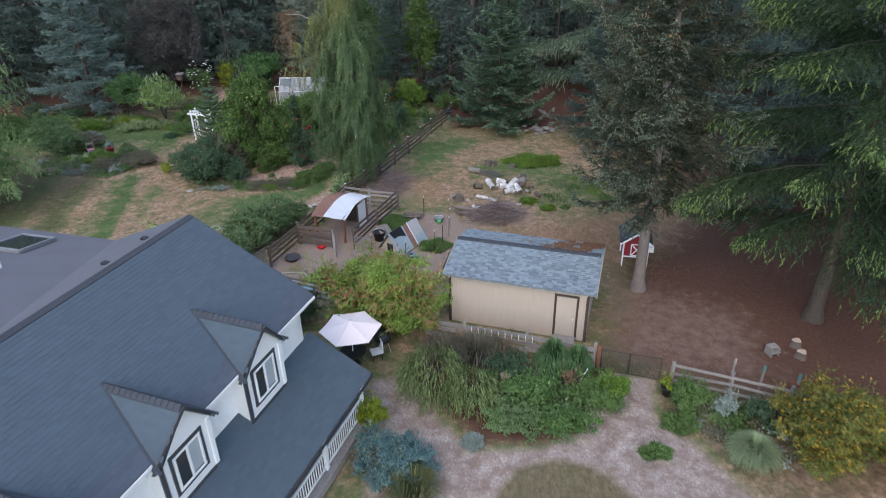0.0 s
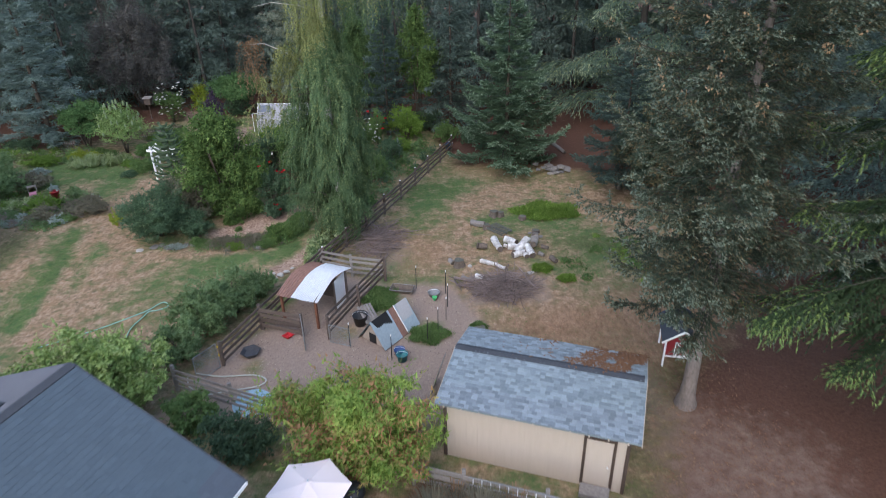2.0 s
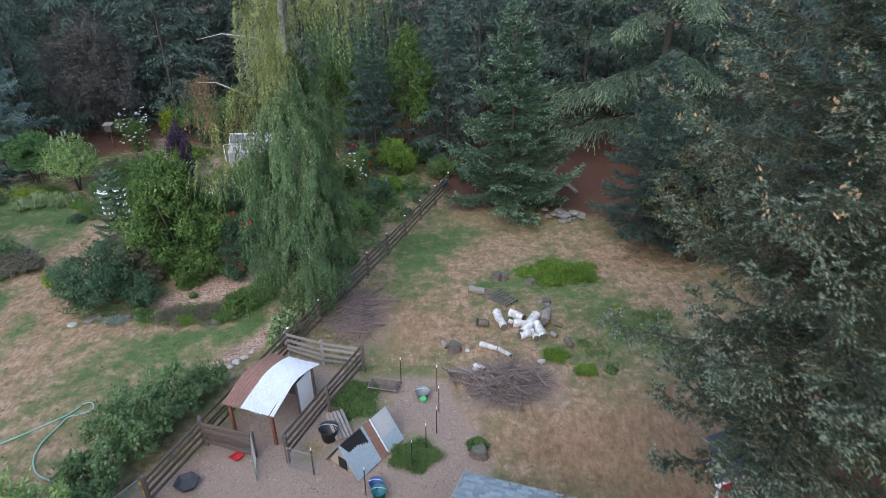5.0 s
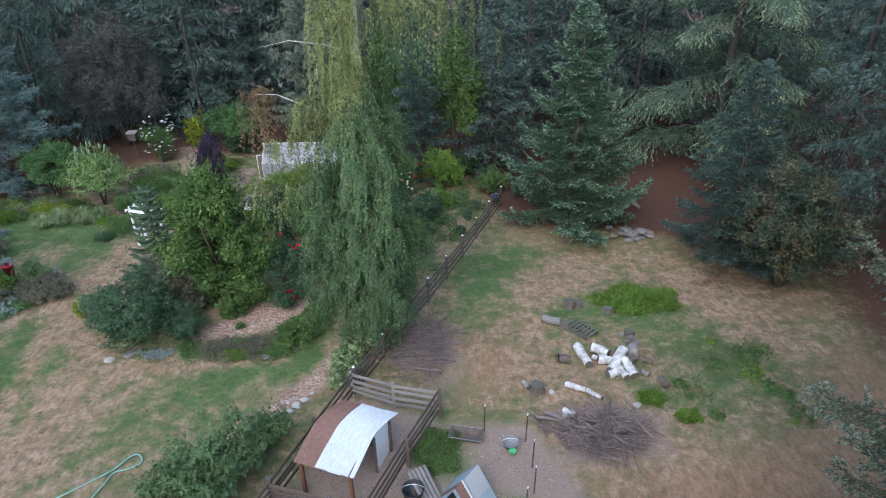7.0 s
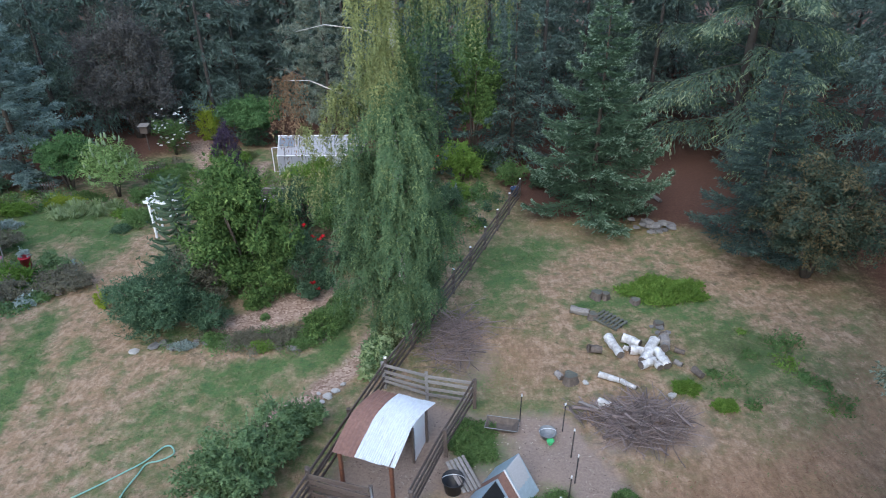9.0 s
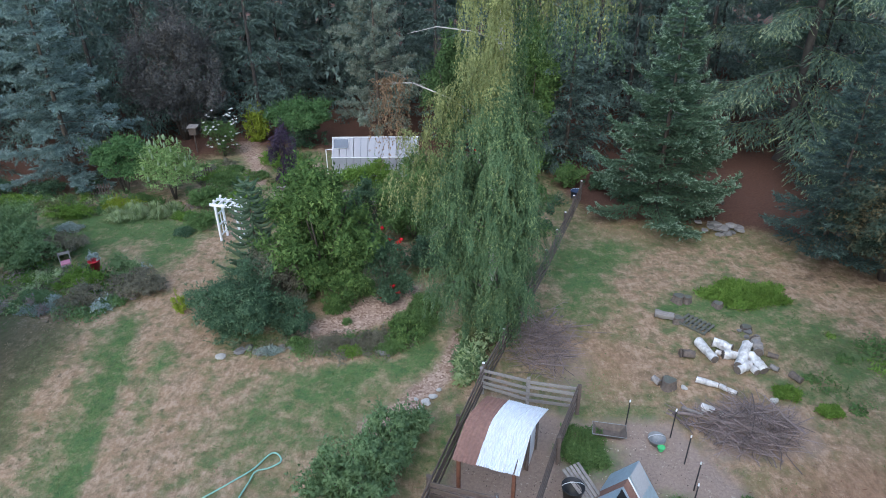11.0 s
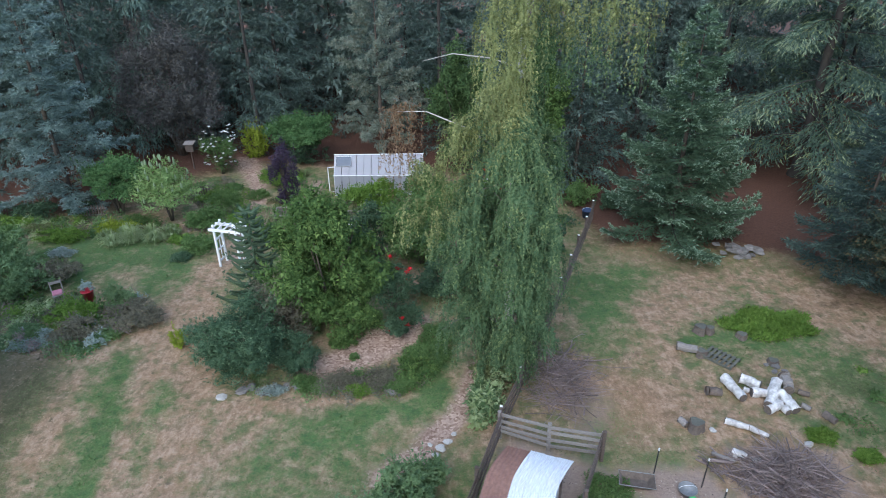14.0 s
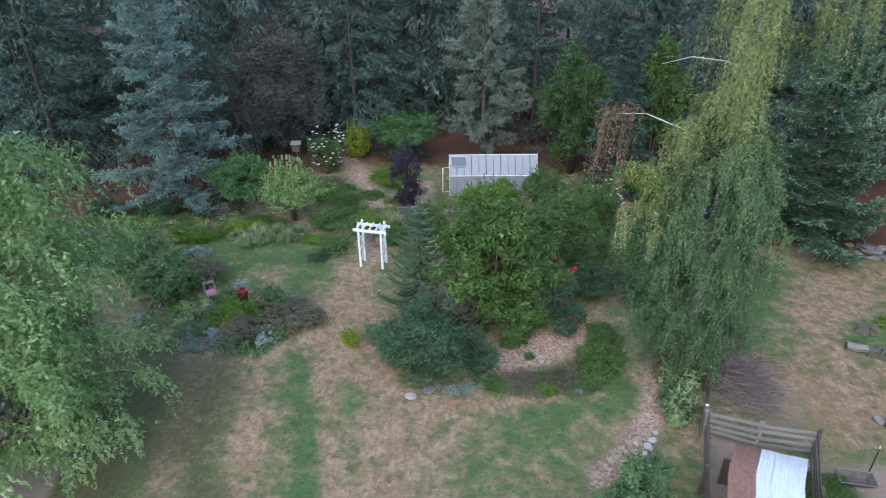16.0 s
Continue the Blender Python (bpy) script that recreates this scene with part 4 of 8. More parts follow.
# ---- the house ----
def tabs(p0, along, down, length, run, width, expo, seed, thick=0.005, keep=None, gap=0.002):
    """Lapped roof shingles: p0 is the upper start, along the eave direction, down the fall line."""
    g = np.random.default_rng(seed)
    along, down = Vector(along).normalized(), Vector(down).normalized()
    up = along.cross(down)
    up = up if up.z > 0 else -up
    b = Build()
    for r in range(int(math.ceil(run / expo))):
        s = -g.uniform(0, width)
        while s < length:
            w = width * g.uniform(0.75, 1.3)
            a, e = max(s, 0), min(s + w - gap, length)
            if e - a > 0.03:
                lift = thick * g.uniform(0.7, 1.6)
                d0, d1 = r * expo - 0.02, min((r + 1) * expo + g.uniform(-0.004, 0.006), run)
                q = [Vector(p0) + along * x + down * y for x, y in ((a, max(d0, 0)), (e, max(d0, 0)), (e, d1), (a, d1))]
                q = [q[0] + up * 0.003, q[1] + up * 0.003, q[2] + up * (lift + 0.006), q[3] + up * (lift + 0.006), q[2] - up * 0.002, q[3] - up * 0.002]
                if keep is None or keep(sum(q[:4], Vector()) / 4):
                    b.add(q, [(0, 3, 2, 1), (3, 5, 4, 2), (0, 5, 3), (1, 2, 4)])
            s += w
    return b


def lay_tabs(parent, b, near, material, tab_material):
    """Lays shingles on a roof: the last ones, by the eave, as pieces of their own, the rest joined."""
    cut = max(0, len(b.v) // 6 - near)
    rest = Build()
    rest.v, rest.f = b.v[:cut * 6], [f for f in b.f if max(f) < cut * 6]
    if rest.v:
        tagged(part("shingles", rest, material, parent), kind="stuff")
    for i in range(cut, len(b.v) // 6):
        part("shingle", Build().add(b.v[6 * i:6 * i + 6], [(0, 3, 2, 1), (3, 5, 4, 2), (0, 5, 3), (1, 2, 4)]), tab_material, parent)


def ridge(parent, p, q, across, width=0.3, step=0.2, fall=0.45):
    """Bent ridge shingles lapped from p to q, each a piece of its own."""
    p, q, across = Vector(p), Vector(q), Vector(across).normalized()
    d = (q - p).normalized()
    w, drop = across * width / 2, Vector((0, 0, -fall * width / 2))
    e, hi, lo, t = d * step * 1.25, Vector((0, 0, 0.04)), Vector((0, 0, 0.012)), Vector((0, 0, -0.02))
    b = Build()
    b.add([-w + drop + lo, lo, w + drop + lo, e - w + drop + hi, e + hi, e + w + drop + hi, e - w + drop + t, e + t, e + w + drop + t, -w + drop + t, w + drop + t],
          [(0, 1, 4, 3), (1, 2, 5, 4), (3, 4, 7, 6), (4, 5, 8, 7), (0, 3, 6, 9), (2, 10, 8, 5)])
    me = b.mesh("ridge_cap")
    me.materials.append(CAP_SHINGLE)
    for i in range(int((q - p).length / step)):
        part("ridge_cap", me, CAP_SHINGLE, parent).location = p + d * i * step


def window_parts(parent, w, h, m, bars=1):
    """A slider window in the plane x = 0 of m: dark surround, white sash, glass, with y across and z up."""
    def bx(b, y, z, sy, sz, x, sx):
        b.box((0, 0, 0), (sx, sy, sz), m=m @ pose(x, y, z))
    win = part("window", Build(), WHITE, parent, "white slider window with dark surround")
    t = Build()
    for y, z, sy, sz in ((0, h / 2 + 0.09, w + 0.34, 0.11), (0, -h / 2 - 0.09, w + 0.34, 0.11), (w / 2 + 0.115, 0, 0.11, h + 0.07), (-w / 2 - 0.115, 0, 0.11, h + 0.07)):
        bx(t, y, z, sy, sz, 0.012, 0.05)
    part("surround", t, TRIM_DARK, win)
    f = Build()
    for y, z, sy, sz in ((0, h / 2, w + 0.1, 0.08), (0, -h / 2, w + 0.1, 0.08), (w / 2, 0, 0.08, h), (-w / 2, 0, 0.08, h), (0, 0, 0.08, h)):
        bx(f, y, z, sy, sz, 0.035, 0.05)
    part("window_frame", f, WHITE, win)
    for s in (-1, 1):
        g = Build()
        bx(g, s * w / 4, 0, w / 2 - 0.06, h - 0.06, 0.02, 0.012)
        part("pane", g, GLASS, win)
    # thin pale sheet over the right pane: its reflection, painted as colour
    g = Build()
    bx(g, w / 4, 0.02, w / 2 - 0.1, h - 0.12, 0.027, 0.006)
    part("pane_reflection", g, PANE_REFLECTION, win, "painted pale reflection on the right pane")
    return win


def house():
    L = -19.0
    ob = thing("house", (-9.21, 21.44, 0), "white farmhouse with slate-grey shingle roof, dormers and porch", "house", "", -20.5)
    rz, ez, ev = 7.75, 5.24, 4.8
    k = (rz - ez) / ev
    w = Build()
    w.box((4.3, L / 2 - 0.2, 2.55), (0.2, -L - 0.6, 5.1))
    part("front_wall", w, WHITE, ob)
    g = Build()
    g.add([(-10.0, -0.42, 0), (4.4, -0.42, 0), (4.4, -0.42, 5.2), (0, -0.42, rz - 0.16), (-4.0, -0.42, 5.9), (-10, -0.42, 5.5),
           (-10.0, -0.6, 0), (4.4, -0.6, 0), (4.4, -0.6, 5.2), (0, -0.6, rz - 0.16), (-4.0, -0.6, 5.9), (-10, -0.6, 5.5)],
          [(0, 5, 4, 3, 2, 1), (6, 7, 8, 9, 10, 11), (0, 1, 7, 6), (1, 2, 8, 7), (2, 3, 9, 8), (3, 4, 10, 9), (4, 5, 11, 10), (5, 0, 6, 11)])
    part("gable_wall", g, WHITE, ob)
    g = Build()
    g.box((-3, L + 0.3, 2.6), (14.4, 0.2, 5.2)).box((-9.9, L / 2, 2.6), (0.2, -L - 0.8, 5.2))
    part("back_wall", g, WHITE, ob)
    d = Build()
    d.slab([(0, 0, rz), (0, L, rz), (ev, L, ez), (ev, 0, ez)], 0.14)
    d.slab([(0, 0, rz), (-4.0, 0, rz - 1.72), (-4.0, L, rz - 1.72), (0, L, rz)], 0.14)
    roof = part("roof", d, SHINGLE, ob, "dark slate-grey asphalt shingle roof")
    fall = Vector((ev, 0, ez - rz))
    lay_tabs(roof, tabs((0, L, rz + 0.004), (0, 1, 0), fall, -L, fall.length, 0.32, 0.15, 3), 300, SHINGLE, HOUSE_TAB)
    back = Vector((-4.0, 0, -1.72))
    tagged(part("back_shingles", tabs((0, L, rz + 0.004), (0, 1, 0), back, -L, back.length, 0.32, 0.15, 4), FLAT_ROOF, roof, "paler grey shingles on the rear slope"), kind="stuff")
    ridge(roof, (0, L, rz + 0.01), (0, 0, rz + 0.01), (1, 0, 0), 0.32, 0.22, k)
    e = Build()
    e.beam((ev + 0.02, L, ez - 0.07), (ev + 0.02, 0.02, ez - 0.07), 0.04, 0.11)
    part("fascia", e, WHITE, roof)
    for x, z in ((ev, ez - 0.09), (-4, rz - 1.81)):
        part("rake_board", Build().beam((0, 0.03, rz - 0.09), (x, 0.03, z), 0.05, 0.17), TRIM_DARK, roof)
    # low roof of the rear wing, rising towards its own ridge
    lo = Build()
    lo.slab([(-3.2, 0, 6.08), (-11, 0, 5.62), (-11, -9, 7.02), (-0.5, -9, 7.65)], 0.15)
    lo.slab([(-0.5, -9, 7.65), (-11, -9, 7.02), (-11, L, 5.5), (-3.2, L, 5.9)], 0.15)
    low = part("low_roof", lo, FLAT_ROOF, ob, "pale grey low-pitched roof with skylight")
    sk = Build()
    sz = 6.0
    for a, b2 in (((-8.0, -0.8), (-6.3, -0.8)), ((-8.0, -2.3), (-6.3, -2.3)), ((-8.0, -0.8), (-8.0, -2.3)), ((-6.3, -0.8), (-6.3, -2.3))):
        za, zb = (6.0 + 0.062 * (q[0] + 4.2) - 0.155 * q[1] + 0.12 for q in (a, b2))
        sk.beam((*a, za), (*b2, zb), 0.09, 0.16)
    sky_l = part("skylight", sk, DULL, low)
    gl = Build()
    gl.slab([(x, y, 6.0 + 0.062 * (x + 4.2) - 0.155 * y + 0.15) for x, y in ((-8, -0.8), (-8, -2.3), (-6.3, -2.3), (-6.3, -0.8))], 0.02)
    part("pane", gl, GLASS, sky_l)
    for x, y, zz in ((-5.6, -3.6, 6.45),):
        part("vent_pipe", Build().tube([(x, y, zz - 0.2), (x, y, zz + 0.4)], 0.05, 10), METAL, low)
    for y in (-1.6, -3.4):
        part("roof_vent", Build().box((-0.7, y, rz - 0.26), (0.24, 0.2, 0.1)), BLACK, roof)
    # porch
    po = Build()
    pz = lambda v: 2.15 + (6.84 - v) * 0.541
    po.slab([(4.35, 0.04, pz(4.35)), (4.35, L, pz(4.35)), (6.84, L, 2.15), (6.84, 0.04, 2.15)], 0.12)
    proof = part("porch_roof", po, SHINGLE, ob)
    pf = Vector((2.49, 0, -1.347))
    tagged(part("shingles", tabs((4.35, L, pz(4.35) + 0.004), (0, 1, 0), pf, -L + 0.04, pf.length, 0.32, 0.15, 5), SHINGLE, proof), kind="stuff")
    fa = Build()
    fa.beam((6.87, L, 2.06), (6.87, 0.06, 2.06), 0.04, 0.15).beam((4.4, 0.07, pz(4.4) - 0.08), (6.84, 0.07, 2.07), 0.04, 0.15)
    part("fascia", fa, TRIM_DARK, proof)
    part("deck", Build().box((5.6, L / 2, 0.22), (2.5, -L - 0.3, 0.34)), WOOD_GREY, ob)
    part("porch_beam", Build().beam((6.55, L, 1.93), (6.55, -0.2, 1.93), 0.14, 0.18), WHITE, ob)
    for u in (-0.35, -3.2, -6.0, -8.8, -11.6, -14.4):
        part("porch_post", Build().box((6.55, u, 1.12), (0.13, 0.13, 1.5)).box((6.55, u, 0.46), (0.18, 0.18, 0.12)).box((6.55, u, 1.8), (0.18, 0.18, 0.1)), WHITE, ob)
    rl = Build()
    rl.beam((6.55, -12, 1.22), (6.55, -0.4, 1.22), 0.08, 0.06).beam((6.55, -12, 0.5), (6.55, -0.4, 0.5), 0.06, 0.06)
    rail = part("porch_railing", rl, WHITE, ob)
    bal = Build().box((0, 0, 0), (0.035, 0.035, 0.7)).mesh("baluster")
    bal.materials.append(WHITE)
    for i in range(82):
        o = part("baluster", bal, WHITE, rail)
        o.location = (6.55, -0.5 - 0.14 * i, 0.86)
    # dark sheet over the white front wall, from deck to porch roof
    part("dark_wall_sheet", Build().box((4.44, -9.4, 1.7), (0.08, 18, 3.0)), TRIM_DARK, ob)
    # dormers
    for c in (-3.5, -7.22, -10.9):
        dz, de, hw, fv = 6.42, 5.22, 0.98, 4.9
        dm = Build()
        vb = (rz - dz) / k
        ve = (rz - de) / k
        dm.add([(fv, c - hw, 3.0), (fv, c + hw, 3.0), (fv, c + hw, de + 0.05), (fv, c, dz - 0.07), (fv, c - hw, de + 0.05),
                (3.6, c - hw, 3.0), (3.6, c + hw, 3.0), (3.6, c + hw, de + 0.05), (3.6, c, dz - 0.07), (3.6, c - hw, de + 0.05)],
               [(0, 1, 2, 3, 4), (9, 8, 7, 6, 5), (0, 4, 9, 5), (1, 6, 7, 2)])
        dor = part("dormer", dm, WHITE, ob)
        ro = Build()
        hv = 5.2
        for s in (-1, 1):
            y = c + s * (hw + 0.2)
            zl = de - 0.17
            ro.slab([(vb - 0.1, c, dz), (hv, c, dz), (hv - 0.3, y, zl), ((rz - zl) / k - 0.1, y, zl)], 0.1)
        dr = part("dormer_roof", ro, SHINGLE, dor)
        for s in (-1, 1):
            fl = Vector((0, s * (hw + 0.2), de - 0.17 - dz))
            tagged(part("shingles", tabs((vb - 0.1, c, dz + 0.004), (1, 0, 0), fl, hv - vb + 0.1, fl.length, 0.32, 0.15, 30 + s, keep=lambda q: q.z > rz - k * q.x + 0.01 and q.x < hv - 0.3 * (dz - q.z) / (dz - de + 0.17)), SHINGLE, dr), kind="stuff")
            part("rake_trim", Build().beam((hv + 0.02, c, dz - 0.07), (hv - 0.28, c + s * (hw + 0.22), de - 0.25), 0.05, 0.12), TRIM_DARK, dr)
            part("corner_board", Build().box((fv + 0.01, c + s * (hw - 0.02), 4.08), (0.06, 0.16, 1.9)), TRIM_DARK if s < 0 else WHITE, dor)
            part("valley", Build().beam((vb, c, dz + 0.02), ((rz - de + 0.17) / k, c + s * (hw + 0.2), de - 0.15), 0.1, 0.03), CAP_SHINGLE, dr)
        ridge(dr, (vb, c, dz + 0.01), (hv + 0.03, c, dz + 0.01), (0, 1, 0), 0.28, 0.2, 0.9)
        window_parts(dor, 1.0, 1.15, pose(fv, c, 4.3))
        part("base_flashing", Build().beam((fv + 0.03, c - hw - 0.05, pz(fv) + 0.05), (fv + 0.03, c + hw + 0.05, pz(fv) + 0.05), 0.05, 0.08), TRIM_DARK, dor)
    return ob


def glass_material():
    m, nt, p = material("window_glass")
    p.inputs["Base Color"].default_value = (0.03, 0.035, 0.04, 1)
    p.inputs["Roughness"].default_value = 0.06
    p.inputs["Specular IOR Level"].default_value = 0.7
    return m


GLASS = glass_material()
# colour of the reflection painted on the dormer panes
PANE_REFLECTION = surface("painted_reflection", (0.4, 0.44, 0.46), (0.33, 0.37, 0.39), rough=0.4, grain=5, amount=0.5)
house()

# ---- large trees ----
def conifer(at, h, r, z0, leaf, young, label, boughs, trunk_r, bark=None, name="conifer", group="", **kw):
    ob = thing(name, at, label, "tree", group)
    crown, wood, cone = conifer_mesh(h, r, z0, boughs, **kw)
    part("trunk", trunk_build(h * 0.97, trunk_r, seed=kw.get("seed", 0)), bark or BARK, ob, "", True)
    if wood.v:
        tagged(part("bough", wood, BARK_DARK, ob), kind="stuff")
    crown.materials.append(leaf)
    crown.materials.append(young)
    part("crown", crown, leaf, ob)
    if cone:
        tagged(part("cone", cone, CONE, ob, "tan hanging cones"), kind="stuff")
    return ob


conifer((9.85, 27.9, 0), 24, 4.9, 4.5, LEAF_FIR, LIT_YOUNG_FIR, "tall grey-green fir with tan cones and bare grey lower trunk", 190, 0.29, BARK_GREY, seed=21, shape=0.42, vary=0.5, lift=0.3, droop=0.55, curl=0.6, twig=0.85, side=9.5, sub=4, hang=0.3, every=0.08, per=6, needle=0.078, wide=0.5, spread=0.9, sway=0.35, rough=0.32, tips=0.38, lower=0.64, cones=2.4)
conifer((17.3, 25.0, 0), 26, 7.9, 4.3, LEAF_LIGHTFIR, LIT_YOUNG_LIGHT, "large fir with drooping bright green boughs", 66, 0.34, BARK, seed=22, shape=0.42, vary=0.5, lift=0.2, droop=0.34, curl=0.2, twig=1.6, side=9.0, sub=5, hang=0.6, every=0.12, per=4, needle=0.16, wide=0.26, spread=0.4, sway=0.3, tips=0.36, bare=0.14, lower=0.85, rough=0.1)
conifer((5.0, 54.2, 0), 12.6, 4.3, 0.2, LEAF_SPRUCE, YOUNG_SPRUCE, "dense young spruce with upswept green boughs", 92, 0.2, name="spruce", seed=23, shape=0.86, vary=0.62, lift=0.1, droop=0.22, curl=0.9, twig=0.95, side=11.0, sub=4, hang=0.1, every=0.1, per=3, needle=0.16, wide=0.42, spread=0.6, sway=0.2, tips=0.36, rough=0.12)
conifer((16.5, 62.5, 0), 27, 9.4, 0.9, LEAF_CEDAR, LIT_YOUNG_CEDAR, "great cedar with layered drooping boughs", 56, 0.4, BARK_DARK, name="cedar", seed=24, shape=0.4, vary=0.62, lift=0.24, droop=0.36, curl=0.15, twig=1.9, side=7.0, sub=4, hang=0.5, every=0.16, per=2, needle=0.26, wide=0.26, spread=0.3, sway=0.3, tips=0.45, bare=0.12)
conifer((-32.4, 60.4, 0), 14.5, 4.7, 0.5, LEAF_BLUE, YOUNG_BLUE, "blue spruce with layered silver-blue boughs", 84, 0.22, name="blue_spruce", seed=25, shape=0.62, vary=0.55, lift=0.14, droop=0.14, curl=0.5, rough=0.28, twig=0.85, side=9.0, sub=4, hang=0.06, every=0.12, per=3, needle=0.17, wide=0.36, spread=0.8, sway=0.3, tips=0.42, bare=0.2)
conifer((-12.4, 67.6, 0), 13.0, 3.6, 1.2, LEAF_PINE, YOUNG_PINE, "soft grey-green pine with open crown", 84, 0.2, name="pine", seed=26, shape=0.6, vary=0.5, lift=0.3, droop=0.05, curl=0.3, rough=0.5, twig=0.6, side=6.5, sub=3, hang=0.0, every=0.13, per=6, needle=0.22, wide=0.18, spread=1.2, sway=0.35, tips=0.5, bare=0.42)
conifer((-4.2, 60.4, 0), 10.6, 2.2, 0.6, LEAF_DUSKBLUE, LEAF_BLUECEDAR, "narrow young blue spruce", 80, 0.12, name="blue_spruce", seed=27, shape=0.75, twig=0.7, side=4.6, sub=3, hang=0.05, every=0.18, per=3, needle=0.24, wide=0.34, spread=0.9)
conifer((12.2, 48.8, 0), 10.6, 3.1, 0.5, LEAF_DUSKBLUE, LEAF_BLUECEDAR, "blue-green fir behind the dark round tree", 72, 0.15, name="blue_spruce", seed=127, shape=0.8, vary=0.6, twig=0.85, side=9.0, sub=3, hang=0.08, every=0.13, per=3, needle=0.18, wide=0.36, spread=0.6, curl=0.7)
conifer((1.0, 62.0, 0), 13, 3.3, 0.4, LEAF_DARKFIR, LEAF_DARKFIR, "dark young fir behind the rail fence", 90, 0.18, name="fir", seed=28, shape=0.75, droop=0.2, twig=0.95, side=4.4, sub=3, hang=0.25, every=0.2, per=2, needle=0.28, wide=0.36)
conifer((-30.5, 70.5, 0), 19, 6.2, 2.0, LEAF_BLUECEDAR, LEAF_BLUECEDAR, "tall blue-green cedar with long hanging fronds", 56, 0.3, BARK_DARK, name="cedar", seed=29, shape=0.5, droop=0.3, curl=0.1, twig=1.6, side=3.6, sub=3, hang=0.7, every=0.24, per=2, needle=0.36, wide=0.26, spread=0.4, bare=0.25)

# the dark wood behind: a few trees, copied
WOODS = [conifer((200 + 20 * i, 200, 0), h, r, z0, LEAF_DARKFIR, LEAF_DARKFIR, "dark forest fir in the wood behind the garden", n, 0.19, BARK_DARK, name="forest_fir", group="dark wood", seed=40 + i, shape=0.42, vary=0.5, lift=0.2, droop=dr, curl=0.2, twig=1.5, side=2.7, sub=3, hang=hg, every=0.25, per=2, needle=0.3, wide=0.32, spread=0.8, sway=0.35, wood_on=False)
         for i, (h, r, z0, n, dr, hg) in enumerate(((25, 5.6, 0.3, 70, 0.28, 0.35), (21, 5.2, 0.2, 64, 0.22, 0.25), (28, 6.0, 0.5, 72, 0.34, 0.5)))]
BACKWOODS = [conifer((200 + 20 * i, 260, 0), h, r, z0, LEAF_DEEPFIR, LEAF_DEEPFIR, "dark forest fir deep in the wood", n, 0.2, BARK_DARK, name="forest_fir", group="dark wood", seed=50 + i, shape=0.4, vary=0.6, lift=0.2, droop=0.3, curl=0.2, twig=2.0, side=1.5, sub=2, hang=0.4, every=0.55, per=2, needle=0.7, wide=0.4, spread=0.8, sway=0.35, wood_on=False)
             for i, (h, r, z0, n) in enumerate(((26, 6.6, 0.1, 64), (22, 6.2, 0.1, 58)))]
placed = [(-44, 66), (-39, 71), (-36, 67.5), (-31, 73), (-21, 74), (-12, 75), (-8, 72), (-4, 71), (0, 73), (3.5, 66), (7, 69), (15, 73), (23, 70), (28, 66), (22, 57), (27, 53), (24, 43), (29, 37), (25.5, 31), (30, 20), (-49, 61), (-41, 62.5), (-52, 55), (12, 67.5), (19.5, 66), (-22, 69.5), (-33, 67), (20.5, 49.5), (21, 37), (24, 24)]
for i, (x, y) in enumerate(placed):
    if i < 3:
        WOODS[i].matrix_basis = pose(x, y, 0, 0, 0, 70 * i)
    else:
        copy_thing(WOODS[i % 3], pose(x, y, 0, 0, 0, 137 * i))
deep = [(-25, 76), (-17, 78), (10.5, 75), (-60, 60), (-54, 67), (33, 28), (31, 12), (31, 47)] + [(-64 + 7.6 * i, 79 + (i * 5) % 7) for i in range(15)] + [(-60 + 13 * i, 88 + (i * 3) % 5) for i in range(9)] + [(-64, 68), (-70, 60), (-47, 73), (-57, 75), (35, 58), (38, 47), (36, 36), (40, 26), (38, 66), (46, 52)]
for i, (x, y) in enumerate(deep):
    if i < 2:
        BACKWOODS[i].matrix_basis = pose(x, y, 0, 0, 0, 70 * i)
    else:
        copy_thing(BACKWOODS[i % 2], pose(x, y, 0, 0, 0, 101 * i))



def sprays(g, limbs, locks, strands, leaf_l, every, length, hang, spread=0.12):
    """Leafy sprays along limbs (each a list of four points from foot to tip): strands gathered into locks that hang or arch from the limb.
    Returns leaf feet, directions, normals and each leaf's lock tone."""
    pp, dd, nn = [], [], []
    for q in limbs:
        q = [np.array(p, float) for p in q]
        away = unit((q[3] - q[0])[None] * np.array([1, 1, 0.0]) + 1e-6)[0]
        for j in range(locks):
            s = 0.3 + 0.72 * (j + g.random()) / locks
            u = s * 2.999 if s < 1 else 2.999
            i = int(u)
            base = q[i] + (q[i + 1] - q[i]) * (u - i)
            side = np.array([-away[1], away[0], 0.0]) * g.normal(0, 0.75)
            lean = away * g.uniform(0.1, 0.9) + side
            l0 = g.uniform(*length)
            for _ in range(strands):
                l = l0 * g.uniform(0.6, 1.1)
                n = max(4, int(l / every))
                t = (np.arange(n) + g.random(n)) / n
                out = lean + g.normal(0, 0.25, 3)
                start = base + g.normal(0, spread, 3)
                p = start + np.outer(t * l * (1 - hang) + 0.16 * l * np.sqrt(t), out)
                p[:, 2] = start[2] + l * (0.12 * np.sin(np.pi * np.minimum(t * 1.6, 1)) - hang * t ** 1.3)
                pp.append(p + g.normal(0, 0.025, p.shape))
                h = g.normal(0, 0.36, (n, 3)) + out * 0.4 * (1 - max(hang, 0) * t)[:, None]
                h[:, 2] -= 0.3 + 0.8 * hang * np.sqrt(t)
                dd.append(h)
                nn.append(away * 0.9 + np.array([0, 0, 1.0]) + g.normal(0, 0.45, (n, 3)))
    return np.concatenate(pp), np.concatenate(dd), np.concatenate(nn)


